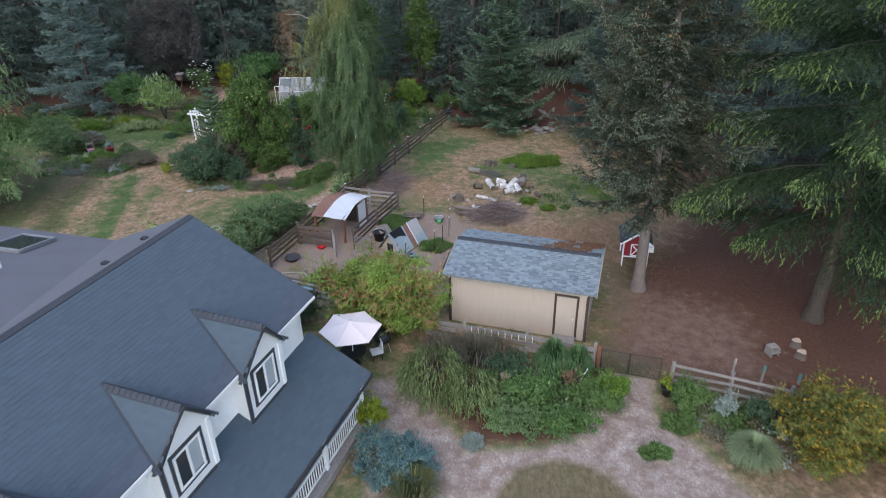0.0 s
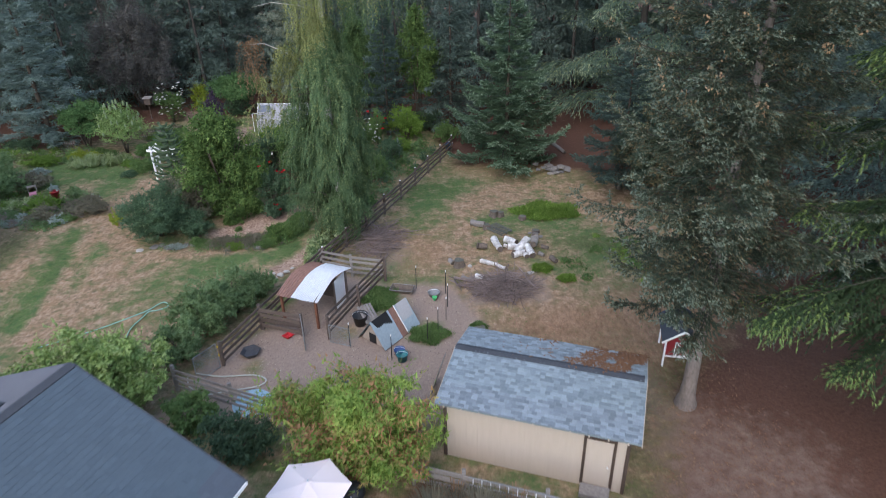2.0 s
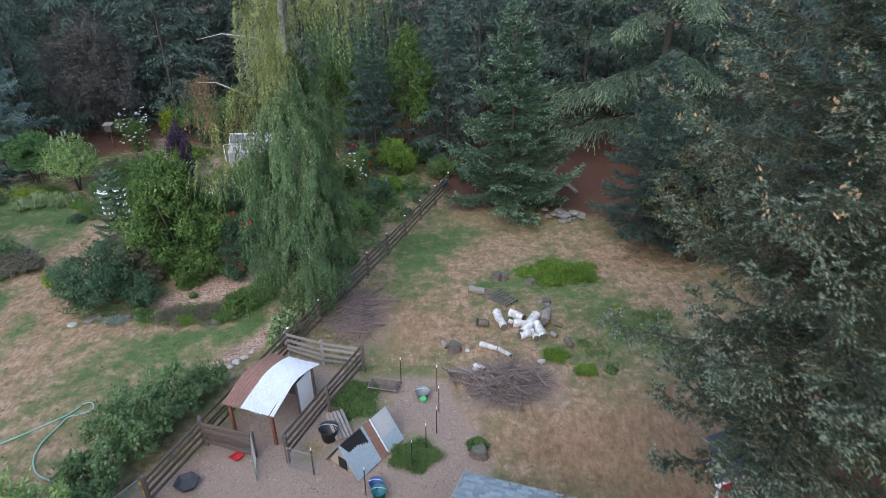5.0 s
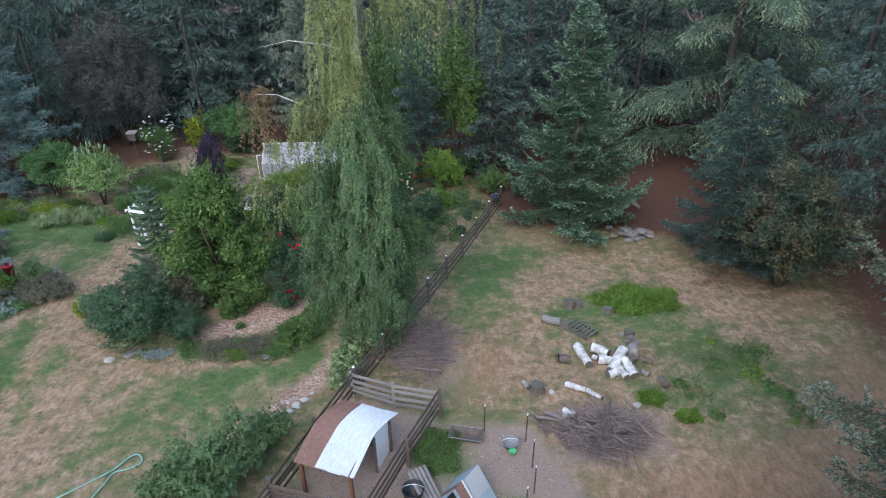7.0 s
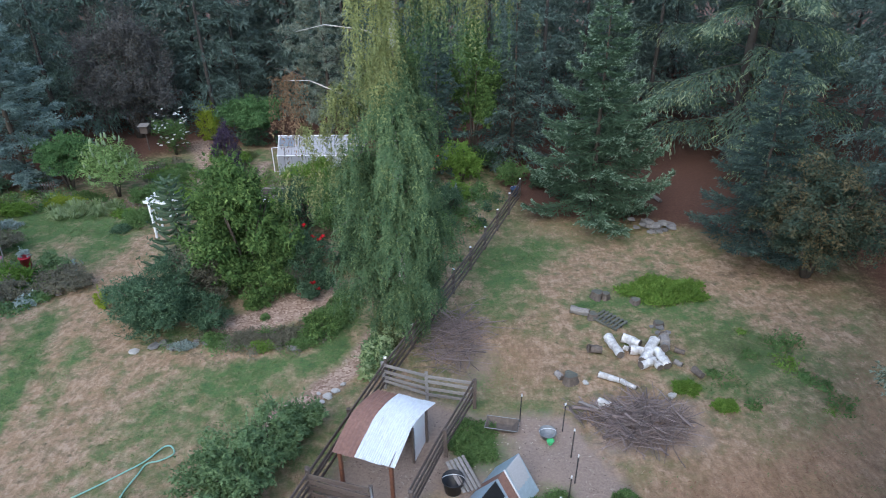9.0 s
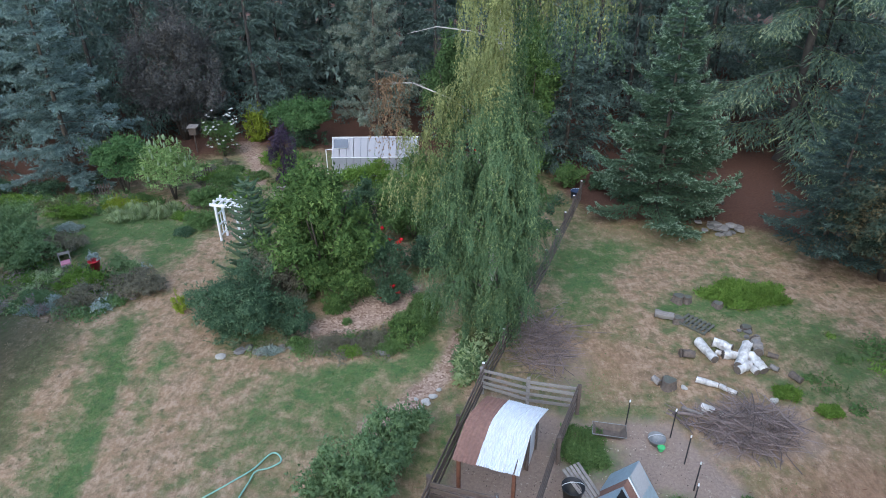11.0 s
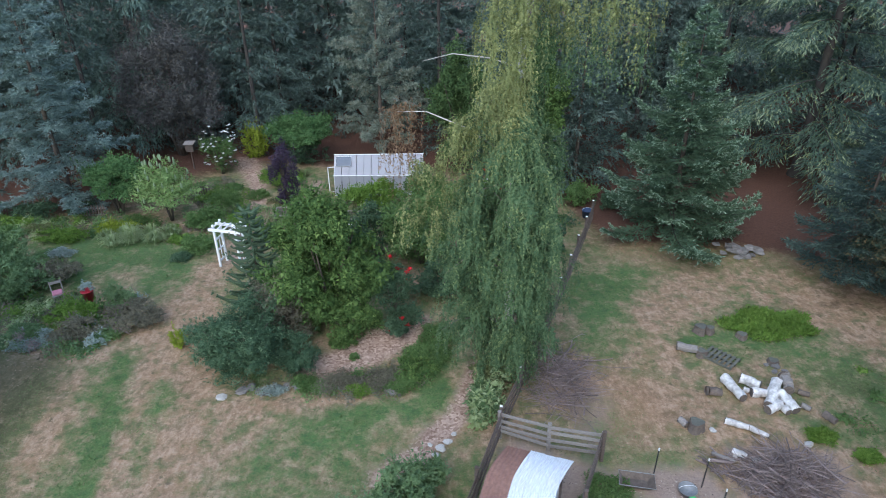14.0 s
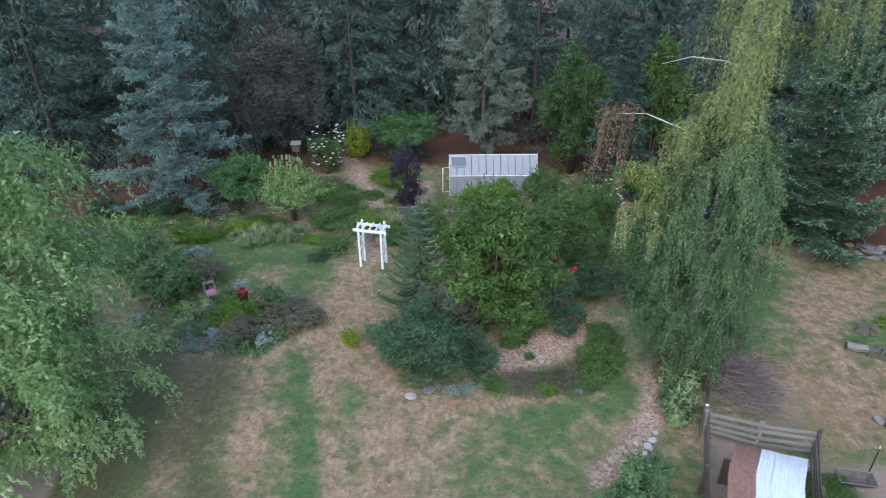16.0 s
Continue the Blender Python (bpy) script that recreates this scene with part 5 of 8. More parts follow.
def birch():
    """Weeping birch: pale trunk, arching limbs and long hanging locks of small leaves; one side limb has died and browned."""
    ob = thing("weeping_birch", (-5.7, 42.5, 0), "tall weeping birch with hanging yellow-green strands and one browned limb", "tree")
    g = np.random.default_rng(5)
    t = Build()
    t.tube([(0, 0, -0.1), (0.05, 0.05, 3), (-0.1, 0.1, 6.5), (0.0, 0, 10), (0.1, 0.1, 14), (0.3, 0.1, 18.5)], [0.24, 0.19, 0.16, 0.14, 0.11, 0.03], 10)
    part("trunk", t, BARK_WHITE, ob, "pale papery birch trunk", True)
    heights = (0.4, 1.2, 2.5, 4, 6, 8, 10, 11, 12.2)
    left, right, deep = (0.7, 1.7, 2.6, 3.2, 3.75, 3.8, 3.4, 2.6, 1.0), (1.2, 1.8, 2.1, 2.25, 2.35, 2.3, 2.1, 1.4, 0.5), (0.9, 1.6, 2.3, 2.8, 3.0, 2.9, 2.5, 1.9, 0.9)
    limbs = []
    for i in range(215):
        z = 1.0 + 11.3 * ((i + g.random()) / 215) ** 0.98
        a = i * 2.399 + g.normal(0, 0.4)
        wx = np.interp(z, heights, right if math.cos(a) > 0 else left)
        k = g.uniform(0.5, 1.02) * (1 + 0.12 * math.sin(3 * a + 1.3 * z))
        x, y = math.cos(a) * wx * k, math.sin(a) * np.interp(z, heights, deep) * k
        limbs.append([(0.0, 0, z - 0.6), (x * 0.35, y * 0.35, z + 0.25), (x * 0.75, y * 0.75, z + 0.35), (x, y, z)])
    p, d, n = sprays(g, limbs, 5, 8, 0.1, 0.045, (0.5, 1.8), 0.84, 0.09)
    high = []
    for i in range(40):
        a, rr = g.uniform(0, 2 * math.pi), g.uniform(0.5, 1.0)
        x, y, z = 1.5 + math.cos(a) * rr * 3.6, math.sin(a) * rr * 2.6, g.uniform(14.2, 18.0) - 0.9 * rr
        q = [(0.1, 0.05, z - 2.2), (x * 0.35 + 0.2, y * 0.4, z - 0.5), (x * 0.75, y * 0.8, z + 0.1), (x, y, z - 0.2)]
        high.append(q)
        if i % 13 == 0:
            part("limb", Build().tube(q, [0.04, 0.028, 0.018, 0.006], 5), BARK_GREY, ob, "", True)
    for q in limbs[::11]:
        part("limb", Build().tube(q, [0.04, 0.03, 0.018, 0.006], 5), BARK_GREY, ob, "", True)
    ph, dh, nh = sprays(g, high, 4, 4, 0.1, 0.05, (1.4, 3.6), 0.97, 0.07)
    up = ph[:, 2] > 12.0 + 1.4 * (vnoise(ph[:, 0] * 2 + 30, ph[:, 1] * 2 + 30, 0.8, 3) - 0.5) - 1.0 * (ph[:, 0] < 1.2)
    ph, dh, nh = ph[up], dh[up], nh[up]
    part("limb", Build().tube([(0.1, 0, 12.7), (-1.0, -0.2, 13.1), (-2.2, -0.4, 13.3), (-3.2, -0.5, 13.1)], [0.035, 0.026, 0.018, 0.006], 6), BARK_WHITE, ob, "bare pale limb", True)
    dead = [(-0.2, 0.1, 9.6), (-1.7, 0.3, 10.6), (-3.1, 0.5, 11.15), (-4.1, 0.7, 11.1)]
    part("limb", Build().tube(dead, [0.045, 0.032, 0.022, 0.008], 6), BARK_WHITE, ob, "bare pale limb", True)
    part("limb", Build().tube([dead[2], (-3.6, 0.1, 11.6), (-4.3, 0.2, 11.7)], [0.018, 0.012, 0.004], 5), BARK_GREY, ob, "", True)
    pb, db, nb = sprays(g, [[dead[1], dead[2], dead[3], (-4.5, 1.0, 11.0)], [dead[2], (-3.5, 0.9, 11.2), (-4.0, 1.3, 11.1), (-4.3, 1.6, 10.9)]], 6, 5, 0.1, 0.075, (1.6, 3.9), 0.96, 0.12)
    p, d, n = np.concatenate([p, ph]), np.concatenate([d, dh]), np.concatenate([n, nh])
    keep = p[:, 2] > 0.15
    p, d, n = p[keep], d[keep], n[keep]
    drift = 2.2 * (vnoise(p[:, 0] * 1.3 + 40, p[:, 2] * 0.5 + 40, 1.0, 8) - 0.5) + g.normal(0, 0.5, len(p))
    gold = (p[:, 2] - 1.5 * p[:, 0] + 1.6 * drift > 11.3) | (p[:, 2] + drift > 13.2)
    l = g.uniform(0.075, 0.135, len(p))
    for mask, leaf in ((~gold, LEAF_BIRCH), (gold, LEAF_BIRCH_TOP)):
        v, f = blades(p[mask], d[mask], n[mask], l[mask], l[mask] * 0.42)
        part("crown", array_mesh("crown", v, f), leaf, ob)
    v, f = blades(pb, db, nb, 0.12, 0.055)
    part("browned_leaves", array_mesh("browned_leaves", v, f), LEAF_BROWN, ob, "rust-brown withered leaves on a dead limb")
    return ob


birch()


def willow():
    """Broad leafy tree whose arching boughs end in drooping sprays."""
    ob = thing("willow", (-31.3, 38.5, 0), "pale green leafy willow by the drive", "tree")
    g = np.random.default_rng(64)
    part("trunk", trunk_build(9, 0.26, seed=64), BARK_GREY, ob, "", True)
    limbs = []
    for i in range(230):
        z = 1.0 + 12.0 * (i + g.random()) / 230
        a = i * 2.399 + g.normal(0, 0.4)
        w = np.interp(z, (0.5, 2.5, 5, 8, 11, 13), (3.6, 5.0, 5.9, 5.6, 4.2, 1.4)) * g.uniform(0.5, 1.06)
        x, y = math.cos(a) * w, math.sin(a) * w * 0.95
        limbs.append([(0.0, 0, z * 0.75), (x * 0.4, y * 0.4, z + 0.2), (x * 0.75, y * 0.75, z + 0.45), (x, y, z + 0.1)])
    for q in limbs[::6]:
        part("limb", Build().tube(q, [0.07, 0.05, 0.03, 0.01], 5), BARK_GREY, ob, "", True)
    p, d, n = sprays(g, limbs, 6, 6, 0.17, 0.11, (0.7, 1.6), 0.5, 0.18)
    p[:, 2] = np.maximum(p[:, 2], 0.1)
    l = g.uniform(0.13, 0.23, len(p))
    v, f = blades(p, d, n, l, l * 0.5)
    part("crown", array_mesh("crown", v, f), LEAF_WILLOW, ob)
    return ob


willow()

# broad-leaved trees round the garden
shrub((14.3, 46.6, 0), 6.6, 5.4, 6.5, LEAF_DUSK, "dark round-leaved tree at the paddock edge", "tree", 26000, 0.17, 95, 0.9, 61, category="tree", lump=0.26, top=0.7, stem_r=0.14)
shrub((-27.6, 68.2, 0), 9.4, 7.0, 10.6, LEAF_PLUM, "dark purple-brown plum tree at the wood edge", "tree", 38000, 0.17, 170, 0.6, 62, category="tree", lump=0.24, top=0.6, stem_r=0.15)
shrub((-6.4, 64.0, 0), 6.4, 5, 8.6, LEAF_MAPLE, "mid-green maple beside the greenhouse", "tree", 18000, 0.216, 44, 0.4, 63, category="tree", lump=0.34, top=0.45, stem_r=0.13)
shrub((-1.7, 61.6, 0), 4.2, 4, 9.5, LEAF_LAUREL, "slender green hornbeam at the fence end", "tree", 12150, 0.200, 56, 2.5, 160, category="tree", lump=0.28, top=0.6, stem_r=0.1)
shrub((-13.6, 27.4, 0), 6.0, 5.0, 3.7, LEAF_APPLE, "round green apple tree at the yard corner", "tree", 22000, 0.185, 84, 0.3, 65, category="tree", stem_r=0.1, lump=0.28)


def hydrangea():
    """A small tree of upright shoots that end in pale flower heads."""
    ob = thing("hydrangea_tree", (-24.8, 57.4, 0), "light green hydrangea tree with pale upright flower heads", "tree")
    g = np.random.default_rng(66)
    stem_parts(ob, 2.6, 2.4, 3.0, 6, 0.07, 66, BARK)
    limbs = []
    for i in range(70):
        a, e = i * 2.399, math.sqrt((i + 0.5) / 70)
        x, y, z = math.cos(a) * e * 1.75, math.sin(a) * e * 1.65, 3.6 - 2.0 * e ** 2.2 + g.normal(0, 0.25)
        limbs.append([(x * 0.3, y * 0.3, z * 0.5), (x * 0.6, y * 0.6, z * 0.72), (x * 0.85, y * 0.85, z * 0.88), (x, y, z)])
    p, d, n = sprays(g, limbs, 4, 5, 0.15, 0.075, (0.25, 0.6), -0.4, 0.1)
    v, f = blades(p, d, n, g.uniform(0.12, 0.2, len(p)), 0.085)
    part("crown", array_mesh("crown", v, f), LEAF_SAGE_LIGHT, ob)
    for q in limbs[::2]:
        x, y, z = q[3]
        k = g.uniform(0.45, 0.75)
        part("flower_head", Build().lathe((x, y, z + 0.2), [(0.04 * k, 0), (0.12 * k, 0.1), (0.1 * k, 0.25), (0.06 * k, 0.32), (0.015, 0.38)], 7), PETAL_GREENISH, ob, "", True)
    return ob


hydrangea()
shrub((-28.3, 58.4, 0), 4.2, 3.4, 3.7, LEAF_IVY, "low spreading green tree on twisted stems", "tree", 12000, 0.152, 50, 1.3, 67, category="tree", stem_r=0.09, lump=0.3)
shrub((-13.5, 46.2, 0), 5.4, 5.0, 6.5, LEAF_LAUREL, "tall green laurel in the island bed", "shrub", 25000, 0.22, 60, 0.0, 68, lump=0.31, top=0.55)
shrub((-12.6, 44.9, 0), 3.6, 2.0, 1.7, LEAF_LAUREL, "dark lower boughs at the laurel foot", "shrub", 6000, 0.15, 36, 0.0, 268, lump=0.3)
shrub((-15.2, 45.4, 0), 3.2, 3.0, 3.0, LEAF_HEATH, "olive-brown shrub beneath the laurel", "shrub", 6750, 0.128, 42, 0.0, 168, lump=0.3)
shrub((-16.9, 43.2, 0), 5.0, 4.6, 2.9, LEAF_GLAUC, "mounded blue-green shrub at the island bed edge", "shrub", 19000, 0.15, 64, 0.0, 69, wide=0.4, lump=0.3)
shrub((-14.6, 43.1, 0), 3.0, 2.4, 1.5, LEAF_GLAUC, "mounded blue-green shrub at the island bed edge", "shrub", 6000, 0.14, 40, 0.0, 169, wide=0.34, lump=0.3)
shrub((-3.0, 25.1, 0), 6.0, 4.4, 3.7, LEAF_FIG, "sprawling bush turning from green to rust", "shrub", 22000, 0.23, 64, 0.0, 70, lump=0.3, wide=0.36)

# ---- garden shed ----
LITTER = foliage("fallen_needles", (0.16, 0.085, 0.05), (0.26, 0.15, 0.09), through_light=0.0)


def shed():
    """Local x runs along the front, y to the back; the origin is the front left foot."""
    W, D = 6.35, 3.9
    ob = thing("shed", (0.25, 25.45, 0), "beige garden shed with blue-grey shingle roof", "shed", "", -17.5)
    wl = Build()
    wl.box((W / 2, 0.06, 1.36), (W, 0.12, 2.72)).box((W / 2, D - 0.06, 1.36), (W, 0.12, 2.72))
    part("long_wall", wl, BEIGE, ob)
    for x in (0.06, W - 0.06):
        g = Build()
        h = 0.06
        pts = [(0.12, 0), (D - 0.12, 0), (D - 0.12, 2.6), (2.45, 3.12), (0.12, 2.6)]
        vs = [(x - h, y, z) for y, z in pts] + [(x + h, y, z) for y, z in pts]
        g.add(vs, [(0, 1, 2, 3, 4), (9, 8, 7, 6, 5)] + [(i, 5 + i, 5 + (i + 1) % 5, (i + 1) % 5) for i in range(5)])
        part("end_wall", g, BEIGE, ob)
    e0, rz, b0 = (-0.32, 2.72), (2.28, 3.25), (4.15, 2.78)
    r = Build()
    x0, x1 = -0.22, W + 0.3
    r.slab([(x0, *e0), (x1, *e0), (x1, *rz), (x0, *rz)], 0.09)
    r.slab([(x0, *rz), (x1, *rz), (x1, *b0), (x0, *b0)], 0.09)
    roof = part("roof", r, SHED_SHINGLE, ob, "blue-grey tabbed shingle roof with dark ridge")
    f1, f2 = Vector((0, e0[0] - rz[0], e0[1] - rz[1])), Vector((0, b0[0] - rz[0], b0[1] - rz[1]))
    near = tabs((x0, rz[0], rz[1] + 0.004), (1, 0, 0), f1, x1 - x0, f1.length, 0.19, 0.13, 8, 0.016, gap=0.01)
    lay_tabs(roof, near, 300, SHED_SHINGLE, SHED_TAB)
    tagged(part("shingles", tabs((x0, rz[0], rz[1] + 0.004), (1, 0, 0), f2, x1 - x0, f2.length, 0.19, 0.13, 9, 0.016, gap=0.01), SHED_SHINGLE, roof), kind="stuff")
    # fallen needles on the rear slope, towards the fir
    g = np.random.default_rng(17)
    n = 2600
    u, s = np.clip(x1 - np.abs(g.normal(0, 1.5, n)), x0, x1 - 0.03), g.random(n)
    keep = vnoise(u + 9, s * f2.length + 9, 0.45, 5) + 0.25 * (u - x0) / (x1 - x0) > 0.62
    u, s = u[keep], s[keep]
    p = np.stack([u, rz[0] + f2.y * s, rz[1] + f2.z * s + 0.035], axis=1)
    d = np.stack([g.normal(0, 1, len(u)), g.normal(0, 1, len(u)), np.zeros(len(u))], axis=1)
    tagged(part("needle_litter", array_mesh("needle_litter", *kites(p, d, np.tile([[0.0, 0.15, 1.0]], (len(u), 1)), g.uniform(0.08, 0.2, len(u)), 0.07)), LITTER, roof, "rust-brown fallen needles"), kind="stuff")
    ridge(roof, (x0, rz[0], rz[1] + 0.01), (x1, rz[0], rz[1] + 0.01), (0, 1, 0), 0.34, 0.15, 0.22)
    for a, b in ((e0, rz), (rz, b0)):
        for x in (x1 + 0.015, x0 - 0.015):
            part("rake_board", Build().beam((x, a[0], a[1] - 0.1), (x, b[0], b[1] - 0.1), 0.03, 0.16), BEIGE, roof)
    tail = Build().beam((0, -0.33, -0.1), (0, 0.05, -0.02), 0.05, 0.1).mesh("rafter_tail")
    tail.materials.append(BEIGE)
    for i in range(11):
        o = part("rafter_tail", tail, BEIGE, roof)
        o.location = (0.1 + i * 0.615, 0, 2.72)
    for x in (0.05, W - 0.05):
        part("corner_trim", Build().box((x, -0.015, 1.33), (0.12, 0.05, 2.64)), BEIGE_DARK, ob)
    dr = part("door", Build().box((5.4, -0.02, 1.22), (0.86, 0.05, 2.02)), BEIGE, ob, "plain beige door with brown surround")
    tr = Build()
    tr.box((4.91, -0.03, 1.23), (0.09, 0.07, 2.12)).box((5.89, -0.03, 1.23), (0.09, 0.07, 2.12)).box((5.4, -0.03, 2.31), (1.07, 0.07, 0.09))
    part("door_trim", tr, BEIGE_DARK, dr)
    part("handle", Build().lathe((5.72, -0.08, 1.15), [(0.02, -0.03), (0.035, 0), (0.02, 0.03)], 10), METAL, dr)
    for i in range(1, 16):
        if not 12 <= i <= 14:
            part("batten_groove", Build().box((0.41 * i, -0.004, 1.33), (0.012, 0.01, 2.6)), BEIGE, ob)
    part("door_step", Build().box((5.4, -0.3, 0.1), (1.0, 0.5, 0.2)), WOOD_GREY, ob)
    part("side_board", Build().beam((-0.28, 1.2, 0), (-0.15, 1.2, 1.6), 0.5, 0.04, (0, 1, 0)), WOOD_GREY, ob)
    return ob


shed()

# ---- fences ----
def rail_fence(pts, rails, label, mat, board=(0.035, 0.14), post=0.13, tall=1.3, step=2.4, group="", caps_on=False, name="fence", sag=0.03, seed=0):
    """Posts along the line pts with boards nailed between them."""
    g = np.random.default_rng(seed)
    ob = thing(name, (*pts[0], 0), label, "fence", group)
    o = Vector((*pts[0], 0))
    feet = []
    for (ax, ay), (bx, by) in zip(pts, pts[1:]):
        n = max(1, round(math.hypot(bx - ax, by - ay) / step))
        feet += [Vector((ax + (bx - ax) * i / n, ay + (by - ay) * i / n, 0)) - o for i in range(n)]
    feet.append(Vector((*pts[-1], 0)) - o)
    for f in feet:
        h = tall * g.uniform(0.95, 1.06)
        lean = Vector((g.normal(0, 0.02), g.normal(0, 0.02), 0))
        p = part("post", Build().beam(f - Vector((0, 0, 0.1)), f + lean + Vector((0, 0, h)), post, post, (0, 1, 0)), mat, ob)
        if caps_on:
            part("post_cap", Build().box(f + lean + Vector((0, 0, h + 0.015)), (post * 0.8, post * 0.8, 0.03)), WHITE, p, "white post cap")
    for a, b in zip(feet, feet[1:]):
        side = (b - a).normalized().cross(Vector((0, 0, 1))) * (post / 2 + 0.02)
        for z in rails:
            za, zb = z + g.normal(0, sag), z + g.normal(0, sag)
            part("rail", Build().beam(a + side + Vector((0, 0, za)), b + side + Vector((0, 0, zb)), *board), mat, ob)
    return ob


def wire_panel(a, b, h, label, name="wire_panel", z=0.05, tube=0.02, cell=0.1, mat=None):
    """A tube frame with woven wire between two feet."""
    a, b = Vector((*a, z)), Vector((*b, z))
    ob = thing(name, (a.x, a.y, 0), label, "gate")
    o = Vector((a.x, a.y, 0))
    p, q, up = a - o, b - o, Vector((0, 0, h))
    part("gate_frame", Build().tube([p, q, q + up, p + up, p], tube, 8), mat or DULL, ob)
    w = Build()
    n, m = int((q - p).length / cell), int(h / cell)
    for i in range(-m, n + 1):
        for s in (0, 1):
            lo, hi = max(i, 0), min(i + m, n)
            if hi > lo:
                za, zb = (lo - i) / m, (hi - i) / m
                za, zb = (za, zb) if s == 0 else (1 - za, 1 - zb)
                w.tube([p.lerp(q, lo / n) + up * za, p.lerp(q, hi / n) + up * zb], 0.005, 3, False)
    tagged(part("wire_mesh", w, mat or DULL, ob), kind="stuff")
    return ob


FOUR = (0.3, 0.6, 0.9, 1.2)
rail_fence([(-9.41, 30.75), (-8.38, 33.45), (-6.35, 38.75)], FOUR, "dark weathered four-rail paddock fence", WOOD_DARK, seed=1)
rail_fence([(-6.25, 39.0), (-2.5, 47.7), (0.95, 56.3)], (0.25, 0.55, 0.85, 1.15), "long dark rail fence with white post caps", WOOD_DARK, caps_on=True, seed=2, step=2.3)
rail_fence([(-6.3, 38.75), (-4.62, 38.05), (-2.8, 37.6)], FOUR, "weathered grey four-rail pen fence", WOOD_GREY, seed=3)
rail_fence([(-2.8, 37.5), (-3.92, 35.15), (-5.02, 32.5)], FOUR, "brown four-rail pen fence beside the shelter", WOOD_DARK, seed=4)
rail_fence([(-8.3, 33.42), (-6.3, 32.75)], (0.3, 0.58, 0.86, 1.14), "dark boarded pen front with open gateway", WOOD_DARK, (0.035, 0.2), seed=5)
rail_fence([(-10.9, 29.25), (-8.2, 28.1), (-5.6, 27.0)], (0.25, 0.55, 0.85, 1.1), "grey rail fence at the front of the hen yard", WOOD_GREY, seed=6)
rail_fence([(-0.83, 24.15), (0.9, 23.6), (3.55, 22.75), (6.3, 21.75)], (0.35, 0.68, 1.0), "weathered grey board fence before the shed", WOOD_GREY, (0.035, 0.22), seed=7, step=3)
rail_fence([(9.22, 20.55), (11.3, 19.75), (13.2, 18.9)], (0.3, 0.68, 1.06), "pale grey three-rail garden fence", WOOD_GREY, (0.04, 0.13), seed=8, step=2.1, tall=1.25)
rail_fence([(13.4, 19.4), (15.7, 18.6), (18.5, 17.5)], (0.5, 0.95), "orange-brown rail fence at the wood edge", WOOD_RED, (0.04, 0.1), seed=9, tall=1.05)
part_post = thing("gate_post", (6.42, 21.6, 0), "red-brown wooden gate post", "post")
part("post", Build().beam((0, 0, -0.1), (0, 0, 1.3), 0.15, 0.15, (0, 1, 0)), WOOD_RED, part_post)
wire_panel((-9.5, 30.6), (-10.15, 29.6), 1.25, "tilted wire gate in a thin tube frame")
wire_panel((-6.28, 32.7), (-5.95, 31.6), 1.2, "wire gate standing open", z=0.08)
wire_panel((-4.95, 32.25), (-3.96, 31.88), 0.95, "low chain-link panel by the pen")
wire_panel((6.55, 21.55), (7.6, 21.25), 1.05, "dark wire garden gate", mat=BLACK)
wire_panel((7.65, 21.25), (8.85, 20.85), 1.05, "dark wire garden gate", mat=BLACK)

for i, (x, y) in enumerate(((-4.0, 31.9), (-2.05, 31.0), (-0.5, 32.2), (-0.02, 33.0), (0.36, 33.85), (0.44, 35.0), (0.35, 36.25), (-1.16, 36.75))):
    tp = thing("stake", (x, y, 0), "thin dark steel stake with a white tip", "post", "steel stakes")
    part("shaft", Build().beam((0, 0, -0.1), (0.02, 0.01, 1.22), 0.035, 0.035, (0, 1, 0)), BLACK, tp)
    part("tip", Build().beam((0.02, 0.01, 1.22), (0.022, 0.011, 1.32), 0.04, 0.04, (0, 1, 0)), WHITE, tp)


TEAL_PAINT = surface("teal_paint", (0.1, 0.27, 0.25), (0.07, 0.18, 0.17), rough=0.6)
for i, (x, y, cap) in enumerate(((11.55, 20.37, WOOD_GREY), (12.49, 19.86, TEAL_PAINT), (13.62, 19.33, TEAL_PAINT))):
    tp = thing("fence_post", (x, y, 0), "weathered post behind the garden fence", "post", "loose posts")
    part("shaft", Build().beam((0, 0, -0.1), (0.02, 0.01, 1.2), 0.08, 0.08, (0, 1, 0)), WOOD_GREY, tp)
    part("cap", Build().beam((0.02, 0.01, 1.2), (0.022, 0.011, 1.45), 0.09, 0.09, (0, 1, 0)), cap, tp)


# ---- hen yard ----
def sheet(p, q, r, s, waves, depth=0.018):
    """A corrugated sheet: p to q along the ribs' upper end, s to r along the lower end."""
    p, q, r, s = map(Vector, (p, q, r, s))
    n = waves * 6
    nrm = (q - p).cross(s - p).normalized()
    vs = []
    for i in range(n + 1):
        t = i / n
        k = nrm * depth * math.sin(2 * math.pi * waves * t)
        vs += [p.lerp(q, t) + k, s.lerp(r, t) + k, p.lerp(q, t) + k - nrm * 0.004, s.lerp(r, t) + k - nrm * 0.004]
    fs = []
    for i in range(n):
        a = 4 * i
        fs += [(a, a + 1, a + 5, a + 4), (a + 2, a + 6, a + 7, a + 3), (a, a + 4, a + 6, a + 2), (a + 1, a + 3, a + 7, a + 5)]
    return Build().add(vs, fs)


